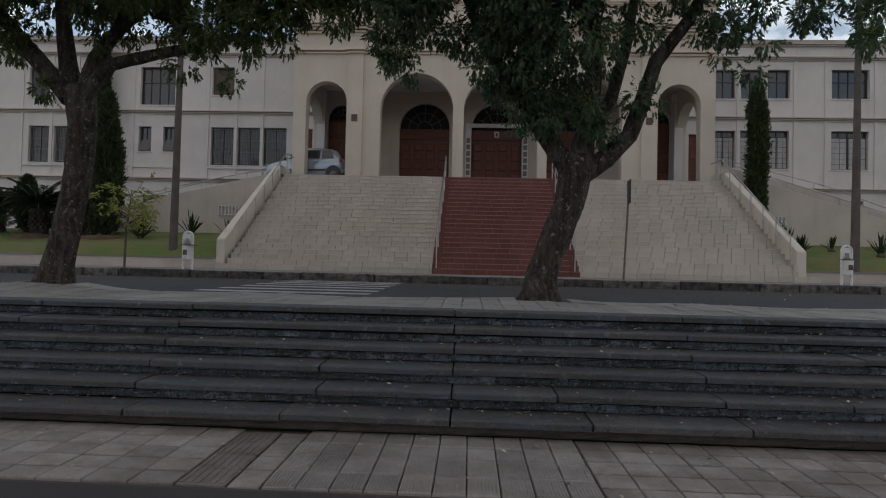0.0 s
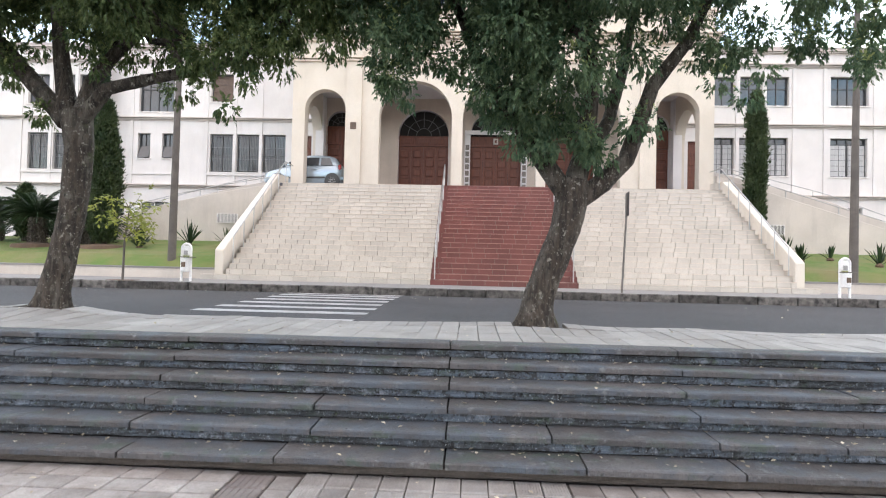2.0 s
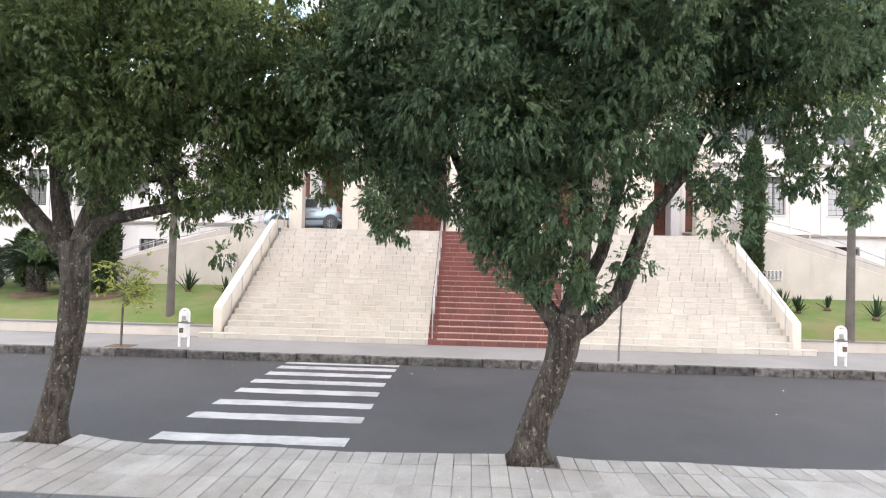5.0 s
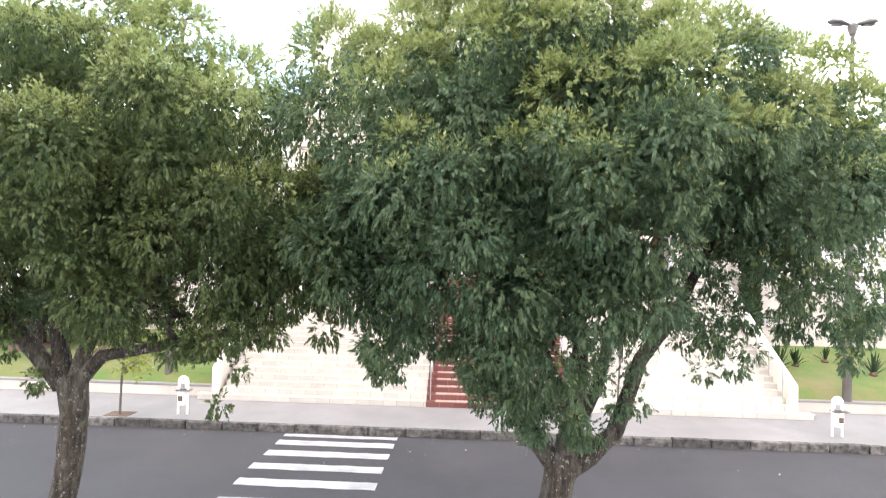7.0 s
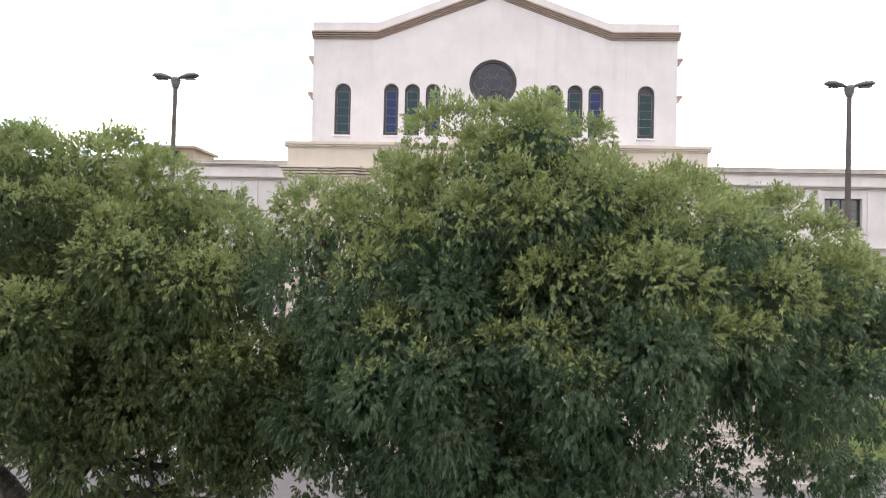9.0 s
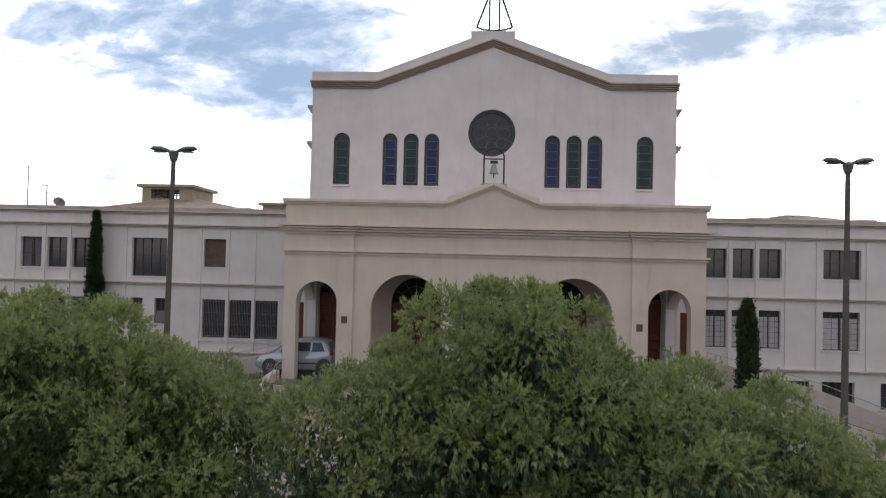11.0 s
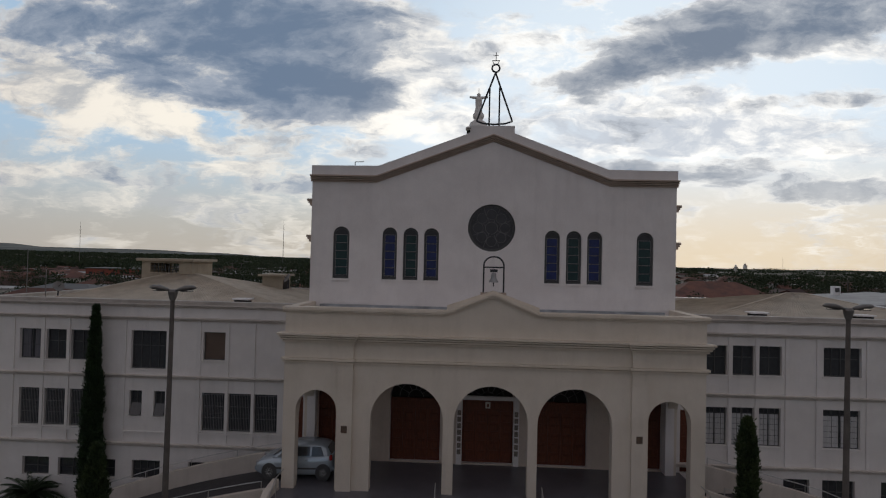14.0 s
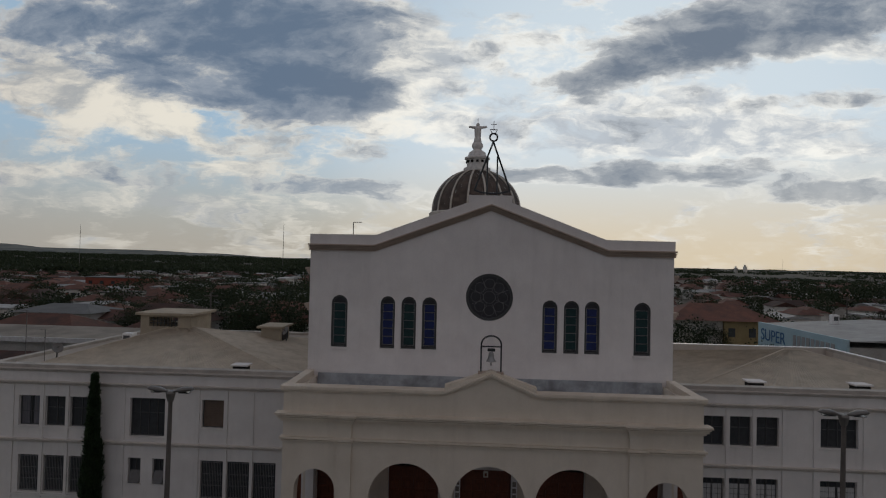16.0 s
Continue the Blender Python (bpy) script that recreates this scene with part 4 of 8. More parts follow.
def wing(name, x0, x1, wins, doors, label):
    w = thing(name, (x0 + x1) / 2, WF, 0.8, label, "building", kind="structure")
    hs = [rect(a, b, c, d) for a, b, c, d in wins + doors]
    part("front_wall", plate([(x0, 0.5), (x0, 12.05), (x1, 12.05), (x1, 0.5)], hs, WF, WF + 0.35), M["wing"], w)
    xe = x0 if x0 < -10 else x1
    s = 1 if x0 < -10 else -1
    part("end_wall", boxes((min(xe, xe + s * 0.35), max(xe, xe + s * 0.35), WF + 0.352, 43.6, 0.5, 12.05)), M["wing"], w)
    part("rear_wall", boxes((x0 + 0.36, x1 - 0.36, 43.25, 43.6, 0.5, 12.05)), M["wing"], w)
    part("coping", boxes((x0, x1, WF - 0.10, WF + 0.40, 12.05, 12.22), (min(xe, xe + s * 0.4), max(xe, xe + s * 0.4), WF + 0.41, 43.15, 12.05, 12.22), (x0, x1, 43.2, 43.65, 12.05, 12.22)), M["coping"], w)
    part("string_course", moulding(x0, x1, WF, [(11.86, 11.895, 0.06), (11.895, 11.925, 0.004), (11.925, 11.96, 0.12), (11.96, 11.99, 0.006), (11.99, 12.045, 0.19)], False), M["string"], w)
    part("string_course", moulding(x0, x1, WF, [(11.200, 11.240, 0.060), (11.240, 11.270, 0.004), (11.270, 11.310, 0.120), (11.310, 11.340, 0.006), (11.340, 11.390, 0.190)], False), M["string"], w)
    part("string_course", moulding(x0, x1, WF, [(8.300, 8.340, 0.060), (8.340, 8.370, 0.004), (8.370, 8.410, 0.120), (8.410, 8.440, 0.006), (8.440, 8.490, 0.190)], False), M["string"], w)
    part("string_course", moulding(x0, x1, WF, [(4.920, 4.960, 0.060), (4.960, 4.990, 0.004), (4.990, 5.030, 0.120), (5.030, 5.060, 0.006), (5.060, 5.110, 0.190)], False), M["string"], w)
    return w


def window(a, b, c, d, style):
    """A recessed window: frame, glazing bars, glass and, where they show, curtains, grilles, shutters or a tilted sash."""
    w = thing("window", (a + b) / 2, WF + 0.18, c, WINLAB[style], "window", group="wing windows", kind="structure")
    y = WF + 0.16
    f = 0.05
    part("frame", boxes((a, a + f, y, y + 0.06, c, d), (b - f, b, y, y + 0.06, c, d), (a + f, b - f, y, y + 0.06, d - f, d), (a + f, b - f, y, y + 0.06, c, c + f)), M["frame"], w)
    part("sill", boxes((a - 0.06, b + 0.06, WF - 0.05, WF + 0.15, c - 0.06, c - 0.002)), M["wing"], w)
    n = 2 if b - a < 1.4 else 4
    if style == "shutter":
        part("shutter", boxes(*[(a + f, b - f, y + 0.005 + 0.012 * (i % 2), y + 0.045, c + f + (d - c - 2 * f) * i / 22, c + f + (d - c - 2 * f) * (i + 0.86) / 22) for i in range(22)]), M["shutter"], w, "closed brown louvred shutter")
        part("backing", boxes((a + f, b - f, y + 0.05, y + 0.07, c + f, d - f)), M["dark"], w)
        return w
    if style == "tilt":
        dx = 0.22
        part("sash", boxes((a + 0.04, a + 0.08, y - 0.03, y, c + 0.6, d - f), (b - 0.08, b - 0.04, y - 0.03, y, c + 0.6, d - f)), M["frame"], w)
        bm = bmesh.new()
        q = [bm.verts.new(p) for p in ((a + 0.04, y - 0.01, c + 0.62), (b - 0.04, y - 0.01, c + 0.62), (b - 0.04, y - dx, c + 0.04), (a + 0.04, y - dx, c + 0.04), (a + 0.04, y + 0.01, c + 0.62), (b - 0.04, y + 0.01, c + 0.62), (b - 0.04, y - dx + 0.025, c + 0.04), (a + 0.04, y - dx + 0.025, c + 0.04))]
        for fc in ((3, 2, 1, 0), (4, 5, 6, 7), (0, 1, 5, 4), (1, 2, 6, 5), (2, 3, 7, 6), (3, 0, 4, 7)):
            bm.faces.new([q[i] for i in fc])
        part("tilted_sash", bm, M["glass"], w, "tilted open lower sash")
    bars = [(a + (b - a) * i / n - 0.018, a + (b - a) * i / n + 0.018, y + 0.01, y + 0.05, c + f, d - f) for i in range(1, n)]
    zz = c + (d - c) * (0.45 if style != "upper" else 0.6)
    bars += [(a + f, b - f, y + 0.012, y + 0.048, zz - 0.015, zz + 0.015)]
    part("glazing_bars", boxes(*bars), M["frame"], w)
    part("pane", boxes((a + f, b - f, y + 0.05, y + 0.058, c + f, d - f)), M["glass"], w)
    if style == "grille":
        m = int((b - a) / 0.085)
        g = [(a + f + (b - a - 2 * f) * i / m - 0.007, a + f + (b - a - 2 * f) * i / m + 0.007, WF + 0.05, WF + 0.064, c + f, d - 0.02) for i in range(1, m)]
        g += [(a + 0.02, b - 0.02, WF + 0.064, WF + 0.078, c + (d - c) * t - 0.01, c + (d - c) * t + 0.01) for t in (0.05, 0.35, 0.65, 0.95)]
        part("grille", boxes(*g), M["came"], w, "grey iron bar grille")
    if style == "drawn":
        part("curtain", boxes((a + f, a + (b - a) * 0.42, y + 0.03, y + 0.044, c + f, d - f), (a + (b - a) * 0.62, b - f, y + 0.03, y + 0.044, c + f, d - f)), M["dull_curtain"], w, "half-drawn dull grey curtain")
    if style == "lattice":
        m = 7
        g = [(a + (b - a) * i / 4 - 0.007, a + (b - a) * i / 4 + 0.007, WF + 0.05, WF + 0.064, c + f, d - f) for i in range(1, 4)]
        g += [(a + 0.03, b - 0.03, WF + 0.064, WF + 0.076, c + (d - c) * i / m - 0.007, c + (d - c) * i / m + 0.007) for i in range(1, m)]
        part("grille", boxes(*g), M["frame"], w, "dark iron lattice grille")
        part("curtain", boxes((a + f, a + (b - a) * 0.46, y - 0.012, y + 0.002, c + f, d - 0.32), (a + (b - a) * 0.52, b - f, y - 0.012, y + 0.002, c + f, d - 0.32)), M["curtain"], w, "drawn pale curtain")
    return w


WINLAB = {"grille": "dark-framed window behind a pale bar grille", "upper": "dark-framed upper-floor window with plain glass", "shutter": "window closed by a brown louvred shutter",
          "tilt": "narrow window with its lower sash tilted open", "lattice": "window with pale curtains behind a dark lattice grille", "low": "low dark basement window", "drawn": "dark-framed upper-floor window with half-drawn curtains"}
wing("wing_west", -24.3, -7.76, LUP + LMID + LLOW, LDOOR, "three-storey white plastered wing beside the church with string courses")
wing("wing_east", 10.14, 26.7, RUP + RMID + RLOW, RDOOR, "three-storey white plastered wing beside the church with barred windows")
window(*LUP[0], "drawn")
for q in LUP[1:3]: window(*q, "upper")
window(*LUP[3], "upper")
window(*LUP[4], "shutter")
for q in LMID[:3]: window(*q, "grille")
for q in LMID[3:5]: window(*q, "tilt")
for q in LMID[5:]: window(*q, "grille")
for q in LLOW + RLOW: window(*q, "low")
for q in RUP: window(*q, "upper")
for q in RMID: window(*q, "lattice")
strips = thing("wall_strips", 0, WF, 5.1, "thin vertical plaster strips dividing the wing walls", "trim", kind="structure")
for x, z0, z1 in [(x, a, b) for x in (-22.85, -21.29, -19.97, -17.05, -13.22, -11.78, -10.45, 11.40, 12.75, 14.01, 15.40, 16.85, 19.15, 20.6) for a, b in ((5.10, 8.30), (8.48, 11.20))]:
    part("strip", boxes((x - 0.075, x + 0.075, WF - 0.055, WF + 0.01, z0, z1)), M["wing"], strips)
part("ledge", boxes((-22.8, -18.5, WF - 0.07, WF, 5.62, 5.72), (-13.2, -9.05, WF - 0.07, WF, 5.60, 5.70), (-17.0, -14.8, WF - 0.06, WF, 5.60, 5.67)), M["wing"], strips)
for a, b, c, d in LDOOR + RDOOR:
    dr = thing("side_door", (a + b) / 2, WF + 0.2, c, "narrow panelled red-brown side door", "door", group="side doors", kind="structure")
    part("leaf", boxes((a, b, WF + 0.15, WF + 0.20, c, d)), M["wood"], dr)
    for i in range(5):
        z = c + 0.15 + i * 0.56
        part("panel", bbox(a + 0.08, b - 0.08, WF + 0.12, WF + 0.16, z, z + 0.42, 0.012), M["wood"], dr)

# wing roofs inside the parapets


def hip_roof(name, x0, x1, y0, y1, z0, ridge, rx0, rx1, ry):
    r = thing(name, (x0 + x1) / 2, (y0 + y1) / 2, z0, "low hipped roof of weathered brown corrugated sheets behind a parapet", "roof", group="wing roofs", kind="structure")
    e = [Vector(p) for p in ((x0, y0, z0), (x1, y0, z0), (x1, y1, z0), (x0, y1, z0))]
    a, b = Vector((rx0, ry, ridge)), Vector((rx1, ry, ridge))
    for quad, n in (((e[0], e[1], b, a), 70), ((e[2], e[3], a, b), 70), ((e[1], e[2], b, b), 60), ((e[3], e[0], a, a), 60)):
        bm = bmesh.new()
        nrm = (quad[1] - quad[0]).cross(quad[2] - quad[1]).normalized()
        lo, hi = [], []
        for i in range(n * 2 + 1):
            t = i / (n * 2)
            off = nrm * (0.035 * (i % 2))
            lo.append(bm.verts.new(quad[0].lerp(quad[1], t) + off)); hi.append(bm.verts.new(quad[3].lerp(quad[2], t) + off))
        for i in range(n * 2):
            bm.faces.new((lo[i], lo[i + 1], hi[i + 1], hi[i]))
        part("slope", bm, M["roof"], r)
    part("ridge_cap", tubes(([e[0], a], 0.07), ([e[1], b], 0.07), ([a, b + Vector((0.01, 0, 0))], 0.07), seg=6), M["roof"], r)


hip_roof("wing_roof", -23.9, -7.8, WF + 0.5, 43.1, 11.55, 13.35, -18.6, -17.0, 35.6)
hip_roof("wing_roof", 10.2, 26.3, WF + 0.5, 43.1, 11.55, 13.05, 19.3, 20.3, 35.6)

pw = thing("roof_parapet", 18.4, 43.2, 11.5, "pale stained parapet round the wing roof", "parapet", kind="structure")
part("wall", boxes((10.12, 26.31, 43.15, 43.38, 10.6, 12.2), (26.32, 26.56, WF + 0.6, 43.38, 10.6, 12.2)), M["wall_low"], pw)
part("coping", boxes((10.12, 26.30, 43.11, 43.42, 12.202, 12.26), (26.31, 26.60, WF + 0.6, 43.42, 12.202, 12.26)), M["whitepaint"], pw)

# ---- ramps to the porch ----


def ramp_z(x):
    if x > 0:
        return max(0.9, PLAT - 0.03 - 0.306 * max(0.0, x - 12.3))
    d = max(0.0, -8.2 - x)
    return PLAT - 0.03 - 0.16 * d - 0.0115 * d * d


def wall_tops(x):
    """Tops of the front and rear ramp walls."""
    if x > 0:
        return max(1.0, 5.39 - 0.306 * (x - 10)), max(1.5, 5.80 - 0.245 * (x - 10.75) - 0.12 * max(0.0, x - 15.6))
    return ramp_z(x) + 0.10, ramp_z(x) + 0.82


for s, xs, y0, y1 in (("west", [-7.72, -8.2, -13, -19, -25.5], 24.10, 23.0), ("east", [10.14, 10.6, 15, 20, 27], 24.15, 24.0)):
    yr = 26.96 if s == "west" else 25.90
    r = thing("ramp_" + s, xs[2], 25, 2, "concrete drive ramp between plastered walls up to the porch", "ramp", kind="structure")
    yf = lambda x: y0 + (y1 - y0) * abs(x - xs[0]) / 17.5
    n = 24
    xx = [xs[0] + (xs[-1] - xs[0]) * i / n for i in range(n + 1)]

    def ribbon(prof):
        """A band along the ramp: prof gives the ring of (y, z) at each x."""
        bm = bmesh.new()
        rings = [[bm.verts.new((x, yy, zz)) for yy, zz in prof(x)] for x in xx]
        for p, q in zip(rings, rings[1:]):
            for i in range(len(p)):
                j = (i + 1) % len(p)
                bm.faces.new((p[i], p[j], q[j], q[i]))
        bm.faces.new(rings[0]); bm.faces.new(rings[-1][::-1])
        bmesh.ops.recalc_face_normals(bm, faces=bm.faces[:])
        return bm
    part("drive", ribbon(lambda x: [(yf(x) + 0.2, ramp_z(x)), (yr - 0.01, ramp_z(x)), (yr - 0.01, -0.4), (yf(x) + 0.2, -0.4)]), M["asphalt"], r)
    part("front_wall", ribbon(lambda x: [(yf(x), -0.4), (yf(x), wall_tops(x)[0] - 0.02), (yf(x) + 0.02, wall_tops(x)[0]), (yf(x) + 0.18, wall_tops(x)[0]), (yf(x) + 0.198, wall_tops(x)[0] - 0.02), (yf(x) + 0.198, -0.4)]), M["wall_low"], r, "pale plastered ramp wall")
    part("rear_wall", ribbon(lambda x: [(yr, -0.4), (yr, wall_tops(x)[1] - 0.02), (yr + 0.02, wall_tops(x)[1]), (yr + 0.18, wall_tops(x)[1]), (yr + 0.20, wall_tops(x)[1] - 0.02), (yr + 0.20, -0.4)]), M["wall_low"], r, "pale plastered ramp wall")
    for y_of, h in ((lambda x: yf(x) + 0.1, 0), (lambda x: yr + 0.1, 1)):
        rl = thing("ramp_rail", xs[2], y_of(xs[2]), wall_tops(xs[2])[h], "thin pale metal rail along the top of the ramp wall", "rail", group="ramp rails")
        part("bar", tubes(([(x, y_of(x), wall_tops(x)[h] + 0.32) for x in xx[1:]], 0.02)), M["steel"], rl)
        for x in xx[1::3]:
            part("post", tubes(([(x, y_of(x), wall_tops(x)[h] - 0.02), (x, y_of(x), wall_tops(x)[h] + 0.32)], 0.018)), M["steel"], rl)

# lawns before the ramps


def lawn(name, x0, x1, yf, yb):
    bm = bmesh.new()
    nx, ny = 60, 24
    g = []
    for j in range(ny + 1):
        row = []
        for i in range(nx + 1):
            x, t = x0 + (x1 - x0) * i / nx, j / ny
            y = yf + (yb - yf) * t
            z = 1.20 + 0.28 * min(1, t * 9) + 0.75 * t + 0.03 * noise.noise(Vector((x * 0.8, y * 0.8, 0)))
            row.append(bm.verts.new((x, y, z)))
        g.append(row)
    for a, b in zip(g, g[1:]):
        for i in range(nx):
            bm.faces.new((a[i], a[i + 1], b[i + 1], b[i]))
    return tagged(part(name, bm, M["grass"]), "short patchy green lawn sloping up to the ramp wall", "lawn", kind="structure")


lawn("lawn_west", -40, -8.03, 18.32, 24.0)
lawn("lawn_east", 10.36, 40, 18.92, 24.1)
for nm, a, b, y in (("lawn_wall_west", -60, -8.02, 18.10), ("lawn_wall_east", 10.36, 60, 18.70)):
    w = thing(nm, (a + b) / 2, y, 0.85, "low plastered garden wall with a stone cap along the pavement", "wall", kind="structure")
    part("wall", boxes((a, b, y + 0.02, y + 0.22, 0.5, 1.15)), M["wall_low"], w)
    part("cap", boxes((a, b, y, y + 0.24, 1.151, 1.21)), M["pave"], w)

# ---- street trees ----


def leaf_mesh(name, base, axis, side, length, width, material, parent):
    """One mesh of many four-cornered leaves: arrays of base points, directions and sideways vectors."""
    n = len(base)
    L = length[:, None]
    W = width[:, None]
    up = np.cross(side, axis)
    v = np.empty((n, 4, 3))
    v[:, 0] = base
    v[:, 1] = base + axis * L * 0.45 + side * W + up * W * 0.35
    v[:, 2] = base + axis * L
    v[:, 3] = base + axis * L * 0.45 - side * W + up * W * 0.35
    me = bpy.data.meshes.new(name)
    me.vertices.add(n * 4); me.vertices.foreach_set("co", v.ravel())
    me.loops.add(n * 4); me.loops.foreach_set("vertex_index", np.arange(n * 4, dtype=np.int32))
    me.polygons.add(n); me.polygons.foreach_set("loop_start", np.arange(0, n * 4, 4, dtype=np.int32))
    me.update(calc_edges=True)
    me.materials.append(material)
    ob = new(name, me)
    ob.parent = parent
    ob.matrix_parent_inverse = parent.matrix_basis.inverted()
    ob["kind"] = "stuff"
    return ob


def unit(a):
    return a / np.maximum(np.linalg.norm(a, axis=-1, keepdims=True), 1e-9)


def crown_leaves(rg, lobes, extra, leaf_len, per_area):
    """Foliage in rounded mops over the outside of each lobe: sprays of narrow leaves that rise at the crest of a mop
    and hang down its sides, with dark gaps between the mops. Upper and outer leaves are paler, with light from above
    painted into their colour.
    """
    lob = np.array(lobes)
    cen, rad, out, tone = [], [], [], []
    for cx, cy, cz, rx, ry, rz in lobes:
        lt = rg.normal() * 0.10
        k = int(26 * (rx * ry + ry * rz + rx * rz)) + 12
        for _ in range(k):
            d = unit(rg.normal(size=3))
            p = np.array([cx, cy, cz]) + d * np.array([rx, ry, rz]) * rg.uniform(0.74, 1.0)
            r = rg.uniform(0.26, 0.60)
            if d[2] < -0.15 and rg.uniform() < 0.40:      # thinner below
                continue
            if ((((p - lob[:, :3]) / lob[:, 3:]) ** 2).sum(1) < 0.42).any():
                continue
            if cen and (np.linalg.norm(np.array(cen) - p, axis=1) < 0.69 * (np.array(rad) + r)).any():
                continue
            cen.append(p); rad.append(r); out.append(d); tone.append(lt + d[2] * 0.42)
    for x, y, z, r, k in extra:
        for _ in range(k):
            cen.append(np.array([x, y, z]) + rg.normal(size=3) * r); rad.append(rg.uniform(0.10, 0.20)); out.append(np.array([0, 0, -0.8])); tone.append(rg.uniform(0.0, 0.5))
    cen, rad, out = np.array(cen), np.array(rad), np.array(out)
    n = (per_area * rad ** 1.8).astype(int) + 3            # sprays to a mop
    c, r = np.repeat(cen, n, 0), np.repeat(rad, n)[:, None]
    m = len(c)
    d = unit(rg.normal(size=(m, 3)) + np.repeat(out, n, 0) * 0.75 + np.array([0, 0, 0.38]))
    lump = 1 + 0.20 * np.sin(d[:, :1] * 6 + c[:, :1] * 9) * np.sin(d[:, 1:2] * 7 + c[:, 2:] * 7)
    shell = rg.uniform(0.40, 1.0, (m, 1)) ** 0.4
    p = c + d * r * shell * lump * np.array([1.10, 1.10, 1.0])
    rise = np.clip(d[:, 2:], -0.6, 1.0)
    shoot = unit(d * 0.65 + np.array([0, 0, 1.0]) * (1.05 * rise - 0.42) + rg.normal(size=(m, 3)) * 0.24)
    # paler upward and outward: top light put into leaf colour along with young growth
    lit_tone = np.repeat(rg.normal(size=len(cen)) * 0.16 + np.array(tone) + np.clip((cen[:, 2] - 6.5) * 0.24, -0.6, 0.45), n) + d[:, 2] * 0.70 + (shell[:, 0] - 0.85) * 1.0 - 0.10
    per = 7
    sh = np.repeat(shoot, per, 0)
    q = len(sh)
    k = np.tile(np.arange(per), m)
    a1 = unit(np.cross(sh, np.array([0.31, 0.17, 0.93])))
    a2 = np.cross(sh, a1)
    ang = k * 2.4 + np.repeat(rg.uniform(0, 6.28, m), per)
    radial = a1 * np.cos(ang)[:, None] + a2 * np.sin(ang)[:, None]
    base = np.repeat(p, per, 0) + sh * (k[:, None] / per) * leaf_len * rg.uniform(1.0, 2.2, (m, 1)).repeat(per, 0)
    ax = unit(radial * 0.50 + sh * (0.55 + 0.5 * k[:, None] / per) + np.array([0, 0, -0.35]) + rg.normal(size=(q, 3)) * 0.14)
    sd = unit(np.cross(ax, sh * 0.6 + np.repeat(d, per, 0) + rg.normal(size=(q, 3)) * 0.25))
    ln = rg.uniform(0.65, 1.25, q) * leaf_len
    wd = ln * rg.uniform(0.17, 0.25, q)
    young = np.repeat(lit_tone, per) + rg.normal(size=q) * 0.16 + (k > 4) * 0.08 > 0.36
    # leaves deeper inside, along the boughs, all in the darker colour as inner shade
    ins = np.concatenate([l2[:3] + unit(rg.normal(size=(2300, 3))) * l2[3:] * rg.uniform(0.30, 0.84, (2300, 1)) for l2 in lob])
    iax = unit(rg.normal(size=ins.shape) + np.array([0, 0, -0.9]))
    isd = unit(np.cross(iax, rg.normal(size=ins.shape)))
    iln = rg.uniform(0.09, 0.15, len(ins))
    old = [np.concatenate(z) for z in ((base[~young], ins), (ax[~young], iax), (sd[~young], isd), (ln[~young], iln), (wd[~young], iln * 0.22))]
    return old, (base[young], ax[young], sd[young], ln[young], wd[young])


def foliage(rg, centres, outs, twigs, leaves, spread, leaf_len, droop):
    """Leaves on drooping twigs round each clump centre."""
    n = len(centres)
    o = np.repeat(centres, twigs, 0) + rg.normal(size=(n * twigs, 3)) * spread * 0.55
    d = unit(np.repeat(outs, twigs, 0) * 0.8 + rg.normal(size=(n * twigs, 3)) * 0.75 + np.array([0, 0, -droop]))
    tl = rg.uniform(0.6, 1.3, size=(n * twigs, 1)) * spread
    t = np.linspace(0.08, 1.0, leaves)
    p = o[:, None] + d[:, None] * (tl[:, None] * t[None, :, None])
    p[..., 2] -= (t ** 2)[None, :] * tl * 0.45 * droop
    sd = unit(np.cross(d, np.array([0.1, 0.05, 1.0])))
    sg = np.where(np.arange(leaves) % 2 == 0, 1.0, -1.0)
    ax = unit(d[:, None] * 0.55 + sd[:, None] * sg[None, :, None] * 0.9 + rg.normal(size=p.shape) * 0.35 + np.array([0, 0, -0.45 * droop]))
    side = unit(np.cross(ax, rg.normal(size=p.shape) * 0.6 + np.array([0, 0, 1.0])))
    m = p.shape[0] * p.shape[1]
    ln = rg.uniform(0.7, 1.25, m) * leaf_len
    return p.reshape(m, 3), ax.reshape(m, 3), side.reshape(m, 3), ln, ln * rg.uniform(0.17, 0.24, m)


def wobble(rg, a, b, n, amp):
    a, b = np.array(a, float), np.array(b, float)
    out = [a + (b - a) * t + (rg.normal(size=3) * amp * math.sin(math.pi * t)) for t in np.linspace(0, 1, n)]
    return [tuple(p) for p in out]


